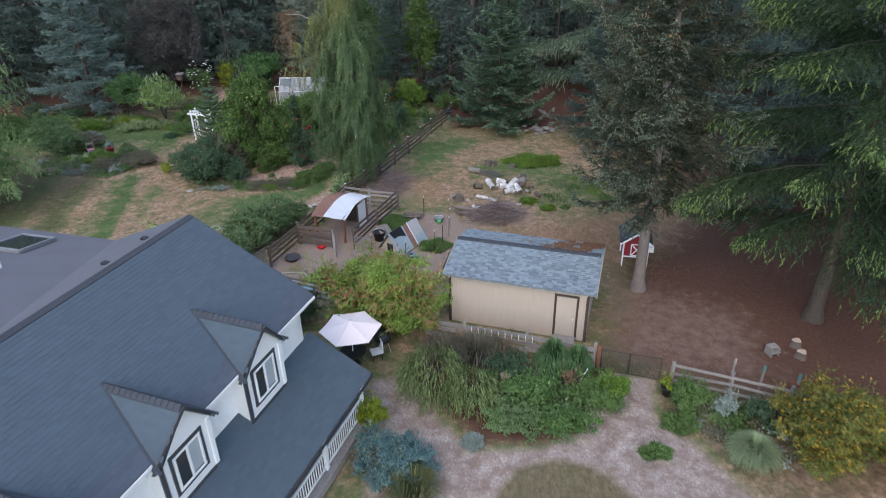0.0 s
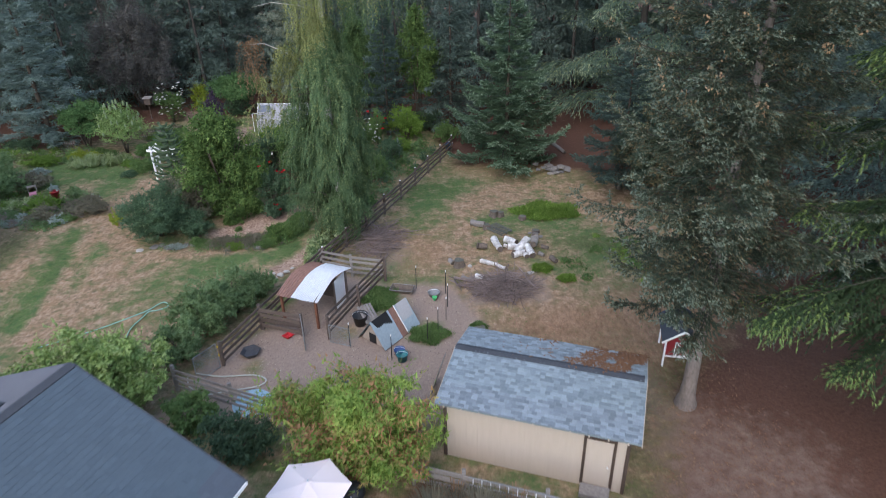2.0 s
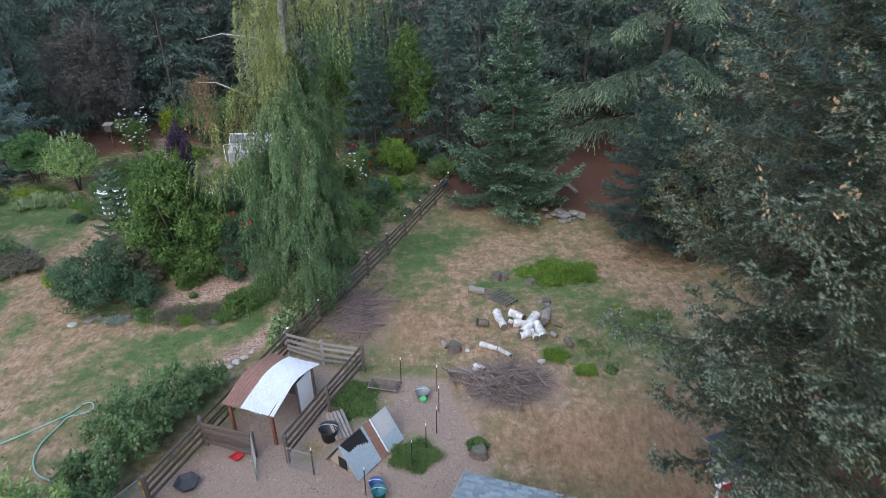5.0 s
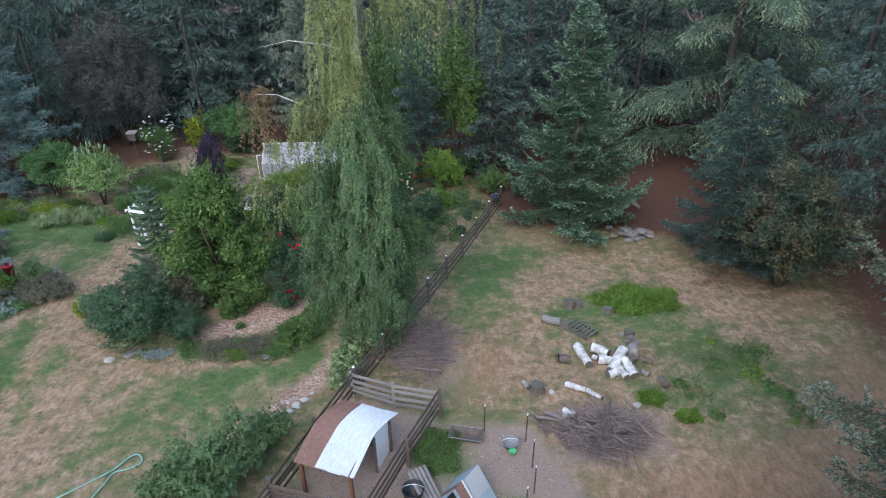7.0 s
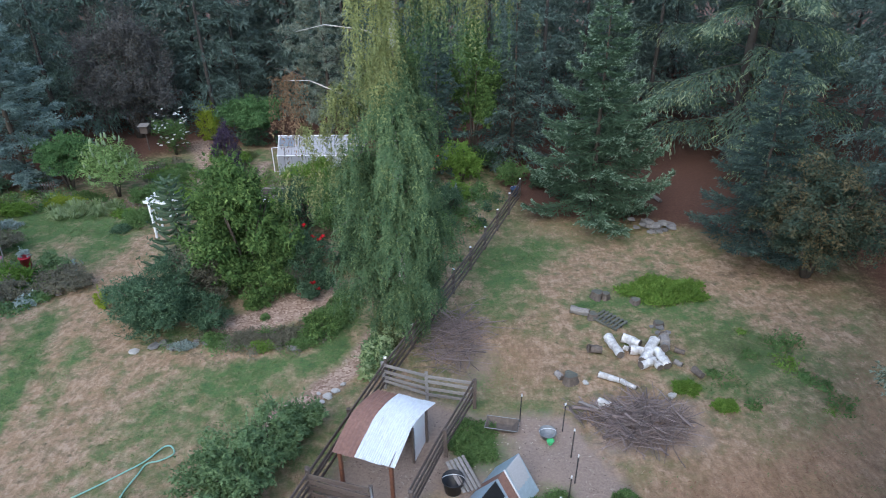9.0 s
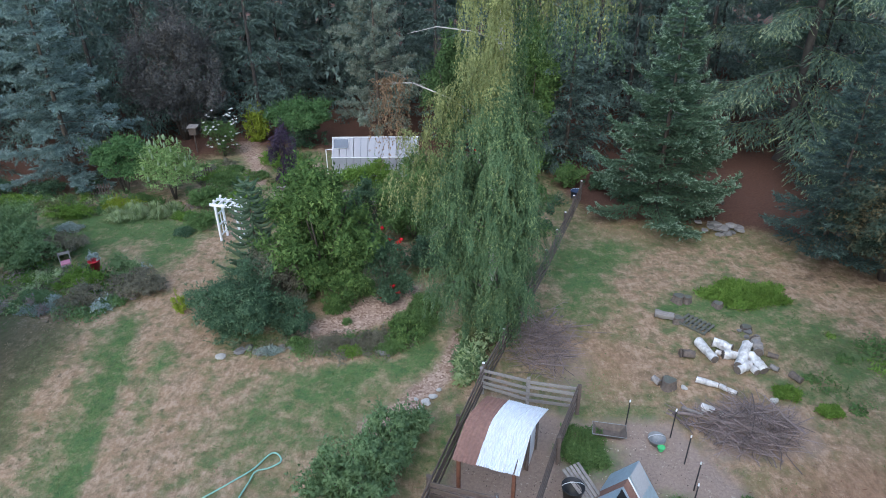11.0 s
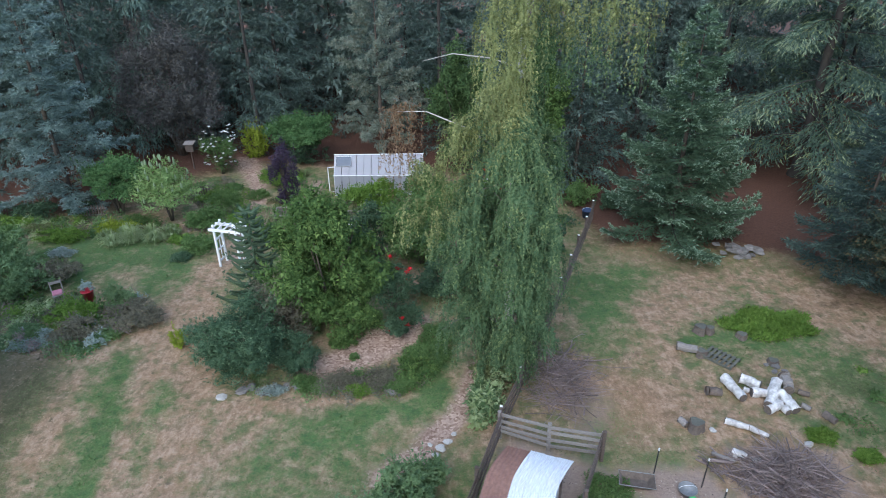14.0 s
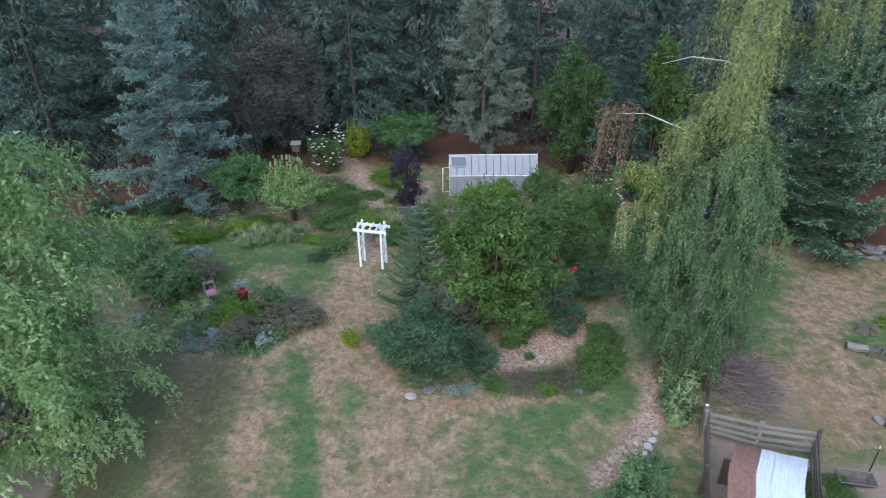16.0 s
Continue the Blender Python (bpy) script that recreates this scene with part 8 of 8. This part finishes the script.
    (-18.9, 63.8, 3.0, 2.0, 0.7, LEAF_GRASSY, "olive low plants by the garden path", 3000, 0.13),
    (-22.0, 59.2, 2.6, 2.2, 0.9, LEAF_MID, "green perennials by the garden path", 3000, 0.14),
    (-20.0, 56.2, 2.2, 2.0, 0.9, LEAF_BRIGHT, "leafy green perennials behind the arbor", 2600, 0.14),
    (-18.4, 54.2, 2.4, 2.0, 1.2, LEAF_MID, "leafy green perennials beside the arbor", 2800, 0.15),
    (-22.6, 52.6, 1.4, 1.2, 0.5, LEAF_GLAUC, "low blue-green plants by grey stones", 1200, 0.12),
    (-27.6, 55.8, 2.6, 1.6, 0.8, LEAF_LIME, "yellow-green low plants under the trees", 2200, 0.13),
    (-25.4, 46.3, 1.6, 1.2, 0.55, LEAF_SILVER, "pale grey ground cover in the lawn bed", 1400, 0.11),
    (-13.6, 53.8, 2.4, 2.0, 1.3, LEAF_BRIGHT, "leafy green perennials by the plank bench", 2600, 0.15),
    (-11.2, 49.2, 2.2, 2.0, 1.5, LEAF_GLAUC, "blue-green shrub behind the roses", 2600, 0.15),
    (-9.9, 46.0, 1.5, 1.4, 1.2, LEAF_GLAUC, "dark blue-green rose bush", 2200, 0.13),
    (-5.6, 47.6, 2.0, 2.0, 1.2, LEAF_MID, "green shrub along the rail fence", 2600, 0.15),
    (-8.6, 44.9, 1.8, 2.6, 0.5, LEAF_MID, "green ground cover under the birch", 3000, 0.12),
    (-33.5, 45.5, 3.6, 3.2, 2.6, LEAF_MID, "green rounded shrub by the willow", 4500, 0.17),
    # added shrubs: their dark leaves stand in for shade under the spruce
    (-33.4, 58.0, 3.4, 1.8, 1.1, LEAF_DARK, "dark low shrubs added as shade under the blue spruce", 3000, 0.15),
    (-30.6, 58.4, 2.2, 1.4, 0.9, LEAF_DARK, "dark low shrubs added as shade under the blue spruce", 2200, 0.15),
    (-36.6, 58.2, 3.0, 1.8, 1.3, LEAF_DARK, "dark low shrubs added as shade under the blue spruce", 2600, 0.15),
    # planting before the shed
    (3.4, 19.6, 2.6, 2.0, 1.1, LEAF_BED, "leafy green perennials in the front bed", 5000, 0.15),
    (5.8, 19.6, 2.2, 1.8, 1.0, LEAF_MID, "leafy green perennials in the front bed", 4500, 0.15),
    (2.4, 18.4, 2.0, 1.4, 0.8, LEAF_SAGE, "blue-green perennials in the front bed", 3500, 0.14),
    (4.6, 18.2, 2.4, 1.2, 0.75, LEAF_BED, "leafy green perennials in the front bed", 4000, 0.14),
    (6.5, 19.8, 2.2, 1.8, 0.95, LEAF_BRIGHT, "leafy green perennials in the front bed", 3000, 0.15),
    (2.6, 21.2, 2.4, 1.6, 1.2, LEAF_DARK, "dark perennials along the fence", 3500, 0.14),
    (1.0, 17.5, 0.95, 0.9, 0.5, LEAF_SILVER, "silver-white mound at the path edge", 1500, 0.12),
    (-2.9, 18.6, 1.3, 1.2, 1.3, LEAF_LIME, "yellow-green shrub by the porch corner", 2200, 0.15),
    (-1.9, 16.2, 3.0, 2.8, 1.5, LEAF_TEAL, "large blue-teal shrub beside the porch", 12000, 0.12),
    (9.6, 19.2, 1.6, 1.4, 1.2, LEAF_MID, "leafy green bush at the gate", 3000, 0.15),
    (8.8, 18.2, 1.6, 1.2, 0.7, LEAF_MID, "green perennials at the path edge", 2400, 0.14),
    (10.7, 18.8, 0.9, 0.9, 0.9, LEAF_SILVER, "silver-white bush by the rail fence", 1500, 0.13),
    (12.0, 18.3, 1.6, 1.4, 0.9, LEAF_DARK, "dark perennials by the rail fence", 2400, 0.14),
    (7.6, 16.9, 1.4, 0.8, 0.45, LEAF_MID, "low green plant on the gravel", 1500, 0.13),
    (13.6, 16.4, 4.2, 3.6, 2.9, LEAF_YELLOW, "large shrub turning yellow and rust", 15000, 0.17),
    (16.4, 15.4, 3.4, 3.0, 2.6, LEAF_YELLOW, "large shrub turning yellow and rust", 10000, 0.17),
]
shrub((-17.9, 59.0, 0), 2.1, 1.8, 4.7, LEAF_PURPLE, "dark purple smoke bush with upright plumes", "smoke_bush", 5000, 0.12, 46, 0.3, 298, lump=0.24, top=0.5)
shrub((-18.2, 66.4, 0), 5.6, 3.4, 3.9, LEAF_IVY, "green vine grown over an arch behind the beds", "vine_arch", 13000, 0.18, 60, 1.5, 299, lump=0.3, category="vine")
for i, (x, y, w, d, h, leaf, label, n, size) in enumerate(G):
    shrub((x, y, 0), w, d, h, leaf, label, "shrub" if h > 0.8 else "plant", n, size * 0.93, 30 + int(4 * w * d), 0.0, 300 + i, lump=0.26, category="shrub" if h > 0.8 else "plant", nstem=6)

for i, (x, y, w, h, n, leaf, label) in enumerate(((1.4, 22.3, 3.0, 1.6, 520, LEAF_HEATH, "tall arching ornamental grass at the fence"), (-0.1, 22.6, 2.6, 1.4, 400, LEAF_HEATH, "tall arching ornamental grass at the fence"), (10.9, 16.6, 2.0, 1.1, 1900, LEAF_FINE, "fine grey-green ornamental grass"), (-1.2, 15.2, 2.2, 1.4, 600, LEAF_GRASSY, "arching grass by the porch shrub"), (4.5, 21.5, 1.7, 1.9, 1500, LEAF_FENNEL, "feathery blue-green fennel at the fence"), (5.5, 21.3, 1.5, 1.7, 1300, LEAF_FENNEL, "feathery blue-green fennel at the fence"), (2.6, 22.5, 2.2, 1.7, 90, LEAF_BROWN, "dry brown stalks along the board fence"), (0.6, 23.0, 1.8, 1.5, 60, LEAF_BROWN, "dry brown stalks along the board fence"), *((-26.2 + 0.75 * math.cos(2.4 * k) * math.sqrt(k), 55.0 + 0.32 * math.sin(2.4 * k) * math.sqrt(k), 1.5, 0.8, 190, LEAF_LILY, "pale strap-leaved lily clump") for k in range(9)), (-3.1, 54.9, 0.6, 1.9, 160, LEAF_SILVER, "tall grey mullein by the fence"))):
    tuft((x, y, 0), w, h, n, leaf, label, "smoke_bush" if leaf is LEAF_PURPLE else "grass_clump", 400 + i, 0.06 if leaf is LEAF_PURPLE else 0.022 if leaf is LEAF_FINE else 0.036 if leaf is LEAF_LILY else 0.024)

weeper((-0.5, 20.3, 0), 3.2, 2.5, 420, LEAF_WEEP, "weeping shrub with narrow olive leaves", seed=71, size=0.2)
weeper((1.0, 19.6, 0), 2.4, 1.9, 300, LEAF_WEEP, "weeping shrub with narrow olive leaves", seed=72, size=0.2)


def puzzle_tree():
    """Sparse young conifer with whorls of rope-like arms."""
    ob = thing("young_araucaria", (-16.9, 47.2, 0), "sparse young conifer with whorled dark arms", "tree")
    part("trunk", trunk_build(5.4, 0.09, seed=3), BARK, ob, "", True)
    g = np.random.default_rng(12)
    sets = []
    for i in range(13):
        z = 0.7 + 4.7 * i / 12
        for j in range(6):
            a = 2 * math.pi * (j + 0.37 * i) / 6 + g.normal(0, 0.12)
            reach = (2.1 - 1.55 * i / 12) * g.uniform(0.85, 1.1)
            s = np.linspace(0, 1, 12)
            p = np.stack([np.cos(a) * reach * s, np.sin(a) * reach * s, z - 0.5 * reach * s + 0.75 * reach * s ** 2.2], axis=1)
            part("arm", Build().tube([tuple(q) for q in p[::2]], [0.05, 0.075, 0.085, 0.085, 0.075, 0.04], 6), ARM, ob)
            for _ in range(7):
                d = g.normal(0, 1, (12, 3)) + np.array([math.cos(a), math.sin(a), 0.3])
                sets.append(kites(p, d, g.normal(0, 1, (12, 3)), 0.13, 0.045))
    v, f = join(*sets)
    part("crown", array_mesh("crown", v, f), LEAF_DARK, ob)
    return ob


ARM = surface("scaly_arm", (0.075, 0.12, 0.06), (0.035, 0.055, 0.03), rough=0.8, grain=40)
puzzle_tree()


def flowers(at, w, d, z0, z1, n, size, petal, leaf, label, seed):
    """A flowering bush: leaves, and blooms of a few curved petals each."""
    h = z1
    ob = shrub(at, w, d, h, leaf, label, "flowering_bush", 3500, 0.12, 30, 0.0, seed, category="shrub")
    g = np.random.default_rng(seed)
    sets = []
    for _ in range(n):
        a, e = g.uniform(0, 2 * math.pi), g.uniform(0.6, 1.05)
        c = np.array([math.cos(a) * w / 2 * e, math.sin(a) * d / 2 * e, g.uniform(z0, z1)])
        t = g.uniform(0, 2 * math.pi, 7)
        dirs = np.stack([np.cos(t), np.sin(t), g.uniform(0.1, 0.9, 7)], axis=1)
        sets.append(kites(np.repeat(c[None], 7, 0), dirs, np.repeat(np.array([[0.1, 0.2, 1.0]]), 7, 0), size, size * 0.8))
    v, f = join(*sets)
    tagged(part("blooms", array_mesh("blooms", v, f), petal, ob), kind="stuff")
    return ob


flowers((-10.6, 46.4, 0), 2.2, 2.0, 1.0, 3.0, 7, 0.2, PETAL_RED, LEAF_GLAUC, "dark rose bush with red blooms", 81)
flowers((-10.4, 44.9, 0), 1.0, 1.0, 0.5, 1.2, 4, 0.2, PETAL_RED, LEAF_DARK, "low rose bush with red blooms", 82)
flowers((-23.6, 64.6, 0), 2.6, 2.2, 0.8, 3.4, 60, 0.16, PETAL_WHITE, LEAF_MID, "tall bush with white flower heads", 83)
flowers((-5.6, 56.8, 0), 2.0, 1.6, 0.8, 2.4, 34, 0.13, PETAL_WHITE, LEAF_MID, "rose bush with white blooms", 84)
flowers((-4.9, 58.3, 0), 1.4, 1.2, 1.2, 2.8, 6, 0.22, PETAL_RED, LEAF_MID, "rose bush with red blooms", 85)
flowers((-15.2, 52.6, 0), 1.2, 1.2, 0.6, 1.8, 3, 0.18, PETAL_RED, LEAF_MID, "rose bush with red blooms", 86)


def pot(at, r, h, mat, label, leaf=None, seed=0):
    ob = thing("plant_pot", at, label, "pot")
    part("pot", Build().lathe((0, 0, 0), [(r * 0.7, 0), (r, h), (r * 1.1, h), (r * 1.1, h - 0.05), (r * 0.92, h - 0.03), (0.01, h - 0.06)], 18), mat, ob, "", True)
    if leaf:
        v, f = blob_leaves([(0, 0, h + r * 0.5, r * 1.1, r * 1.1, r * 0.8)], 350, 0.1, seed)
        tagged(part("foliage", array_mesh("foliage", v, f), leaf, ob), kind="stuff")
    return ob


REDPOT = surface("red_glaze", (0.5, 0.02, 0.04), (0.35, 0.015, 0.03), rough=0.35)
pot((-25.8, 48.4, 0), 0.28, 0.7, REDPOT, "tall red pot with pale flowers", LEAF_SILVER, 1)
pot((12.5, 18.0, 0), 0.42, 0.7, BLACK, "large black plant pot by the fence")
pot((8.9, 20.0, 0), 0.25, 0.4, BLACK, "black pot with yellow-green grass", LEAF_LIME, 2)
pot((9.4, 19.4, 0), 0.22, 0.35, BLACK, "black pot with bronze plant", LEAF_BROWN, 3)
pot((5.0, 20.4, 0), 0.3, 0.5, BLACK, "black planter among perennials", LEAF_BROWN, 4)
seat = thing("garden_chair", (-27.4, 48.6, 0), "small wooden garden chair with pink cushion", "chair", "", 30)
part("seat", Build().box((0, 0, 0.4), (0.5, 0.5, 0.06)), WOOD_GREY, seat)
part("cushion", Build().box((0, 0, 0.47), (0.44, 0.44, 0.08)), surface("pink_cloth", (0.5, 0.2, 0.26), (0.4, 0.15, 0.2), rough=0.9), seat)
part("backrest", Build().beam((-0.25, 0.28, 0.4), (-0.25, 0.36, 0.95), 0.05, 0.05, (0, 1, 0)).beam((0.25, 0.28, 0.4), (0.25, 0.36, 0.95), 0.05, 0.05, (0, 1, 0)).beam((-0.25, 0.35, 0.85), (0.25, 0.35, 0.85), 0.04, 0.14), WOOD_GREY, seat)
for x in (-0.21, 0.21):
    for y in (-0.21, 0.21):
        part("leg", Build().box((x, y, 0.19), (0.05, 0.05, 0.38)), WOOD_GREY, seat)
urn = thing("garden_urn", (2.45, 20.6, 0), "weathered pinkish stone urn in the bed", "ornament")
part("body", Build().lathe((0, 0, 0), [(0.24, 0), (0.22, 0.08), (0.13, 0.12), (0.11, 0.3), (0.2, 0.5), (0.17, 0.62), (0.24, 0.7), (0.2, 0.72), (0.1, 0.6)], 9), surface("terracotta", (0.4, 0.28, 0.23), (0.24, 0.165, 0.135), rough=0.9), urn, "", True)
bars = thing("garden_obelisk", (5.5, 20.5, 0), "white tilted metal garden obelisk in the bed", "obelisk", "", 20)
for a, b in (((-0.3, 0, 0), (0.35, 0.1, 0.8)), ((0.1, 0.25, 0), (0.35, 0.1, 0.8)), ((-0.1, 0.05, 0.3), (0.2, 0.18, 0.3))):
    part("bar", Build().tube([a, b], 0.022, 6), WHITE, bars)


# ---- mixed perennials that fill the beds between the shrubs ----
def mixed_bed(label, pts, n, seed, leaves, low=0.15, high=0.6, size=0.13, name="perennials"):
    g = np.random.default_rng(seed)
    q = np.array(pts, float)
    x, y = g.uniform(q[:, 0].min(), q[:, 0].max(), n * 30), g.uniform(q[:, 1].min(), q[:, 1].max(), n * 30)
    ok = inside(x, y, pts, 0.3) > 0.6
    x, y = x[ok][:n], y[ok][:n]
    vs, fs, ms, k = [], [], [], 0
    for cx, cy in zip(x, y):
        w, h = g.uniform(0.25, 0.75), g.uniform(low, high)
        m = int(70 + 170 * w)
        o = unit(g.normal(0, 1, (m, 3)))
        o[:, 2] = np.abs(o[:, 2])
        lump = 1 + 0.25 * np.sin(3 * np.arctan2(o[:, 1], o[:, 0]) + g.uniform(0, 6))
        p = o * np.stack([w * lump, w * lump, np.full(m, h)], axis=1) * g.uniform(0.45, 1.05, (m, 1)) + np.array([cx, cy, 0.02])
        nrm = o + g.normal(0, 0.5, (m, 3)) + np.array([0, 0, 0.4])
        d = np.cross(nrm, g.normal(0, 1, (m, 3)))
        d[:, 2] += g.uniform(-0.4, 1.0)
        l = size * g.uniform(0.6, 1.4, m) * g.uniform(0.7, 1.3)
        v, f = blades(p, d, nrm, l, l * g.uniform(0.25, 0.7))
        vs.append(v), fs.append(f + k), ms.append(np.full(len(f), g.integers(len(leaves))))
        k += len(v)
    me = array_mesh(name, np.concatenate(vs), np.concatenate(fs))
    for leaf in leaves:
        me.materials.append(leaf)
    me.polygons.foreach_set("material_index", np.concatenate(ms).astype(np.int32))
    tagged(part(name, me, leaves[0]), label, "plants", "", "stuff")


LEAF_SEED = foliage("dry_seed_head", (0.28, 0.22, 0.2), (0.4, 0.33, 0.3))
GARDEN = [LEAF_MID, LEAF_BRIGHT, LEAF_SAGE, LEAF_BED, LEAF_LILY, LEAF_HEATH]
mixed_bed("mixed green perennials in the border by the lawn", [(-29.4, 44.6), (-24.0, 44.2), (-22.6, 46.0), (-23.8, 49.0), (-28.0, 49.8), (-31, 48)], 90, 1, GARDEN + [LEAF_SILVER, LEAF_SEED])
mixed_bed("mixed perennials along the wood edge of the lawn", [(-38, 55.4), (-28, 55.2), (-24, 54.6), (-23, 56), (-27, 57.6), (-38, 57.8)], 90, 2, GARDEN)
mixed_bed("mixed perennials beside the garden path", [(-23.6, 56.4), (-19.4, 53.6), (-19.4, 58), (-21.0, 62), (-22.4, 64.6), (-25, 62), (-23.4, 59)], 90, 3, GARDEN + [LEAF_SEED])
mixed_bed("vegetables and herbs round the greenhouse", [(-19.0, 56), (-16, 53.4), (-8, 53.4), (-6.5, 57), (-9, 60.2), (-16, 60.2), (-18.6, 63), (-19.4, 60)], 130, 4, GARDEN + [LEAF_GRASSY], 0.2, 0.9)
mixed_bed("mixed edging plants among the island bed stones", [(-16.2, 41.5), (-10.2, 41.0), (-8.6, 42.6), (-9.4, 44.2), (-10.6, 42.6), (-13.8, 42.5), (-16, 42.2)], 60, 5, [LEAF_MID, LEAF_HEATH, LEAF_BED, LEAF_HEATH], 0.12, 0.4, 0.1)
mixed_bed("mixed perennials along the rail fence", [(-7.0, 46), (-4.4, 46), (-0.2, 56), (-1.4, 58), (-5.5, 57), (-8, 50)], 110, 6, [LEAF_MID, LEAF_BED, LEAF_DARK, LEAF_SAGE], 0.3, 1.0, 0.15)
mixed_bed("leafy perennials in the front bed", [(0.6, 18.2), (3.6, 17.4), (6.0, 18.4), (7.4, 20.4), (6.2, 21.4), (2.4, 21.8), (0.8, 20.6)], 60, 7, [LEAF_BED, LEAF_SAGE, LEAF_MID, LEAF_SAGE], 0.3, 0.9, 0.14)
mixed_bed("small plants in the bed by the garden gate", [(8.7, 18.6), (9.8, 17.4), (11.8, 16.4), (13.2, 17.6), (12.4, 19.0), (9.2, 20.0)], 34, 8, [LEAF_MID, LEAF_BED, LEAF_SILVER, LEAF_HEATH], 0.15, 0.6, 0.12)
mixed_bed("tall yellow-green weeds at the fence foot", [(-7.6, 39.4), (-6.7, 39.2), (-5.9, 42.2), (-6.8, 42.6)], 22, 9, [LEAF_GRASSY, LEAF_SAGE, LEAF_LILY], 0.7, 1.6, 0.2)
mixed_bed("leafy weeds in the paddock grass", [(6.2, 36.6), (11.5, 37), (11.5, 42), (7.4, 42.4)], 16, 10, [LEAF_WEED, LEAF_MID, LEAF_BED], 0.05, 0.14, 0.12)


# ---- grass: uneven tufts over the lawn and paddock ----
def grass_tufts(name, n, seed, share, leaf, label, hgt):
    g = np.random.default_rng(seed)
    x, y = g.uniform(-34, 14, n * 5), g.uniform(27, 58, n * 5)
    c = [np.clip(q, 0, 1) for q in covers(x, y)]
    bare = np.clip(1 - 1.6 * np.maximum.reduce([c[1], c[2], c[4]]), 0, 1)
    ok = g.random(len(x)) < share(c[0]) * bare
    x, y = x[ok][:n], y[ok][:n]
    k = 3
    x, y = np.repeat(x, k) + g.normal(0, 0.07, len(x) * k), np.repeat(y, k) + g.normal(0, 0.07, len(y) * k)
    p = np.stack([x, y, np.full(len(x), -0.03)], axis=1)
    d = np.stack([g.normal(0, 0.9, len(x)), g.normal(0, 0.9, len(x)), np.ones(len(x))], axis=1)
    v, f = kites(p, d, np.stack([g.normal(0, 1, len(x)), g.normal(0, 1, len(x)), np.full(len(x), 1.5)], axis=1), hgt * g.uniform(0.6, 1.5, len(x)), 0.03)
    tagged(part(name, array_mesh(name, v, f), leaf), label, "grass", "", "stuff")


LEAF_TURF = foliage("turf_blade", (0.11, 0.165, 0.06), (0.19, 0.235, 0.1))
LEAF_STRAW = foliage("straw_blade", (0.3, 0.21, 0.13), (0.46, 0.34, 0.23))
grass_tufts("green_grass", 16000, 1, lambda q: np.clip(0.9 * q - 0.1, 0, 1) ** 1.5, LEAF_TURF, "short green grass tufts on the lawn", 0.08)
grass_tufts("dry_grass", 6000, 2, lambda q: np.clip(0.8 - 1.3 * q, 0, 1) * 0.5, LEAF_STRAW, "dry straw-coloured grass tufts on the lawn", 0.08)
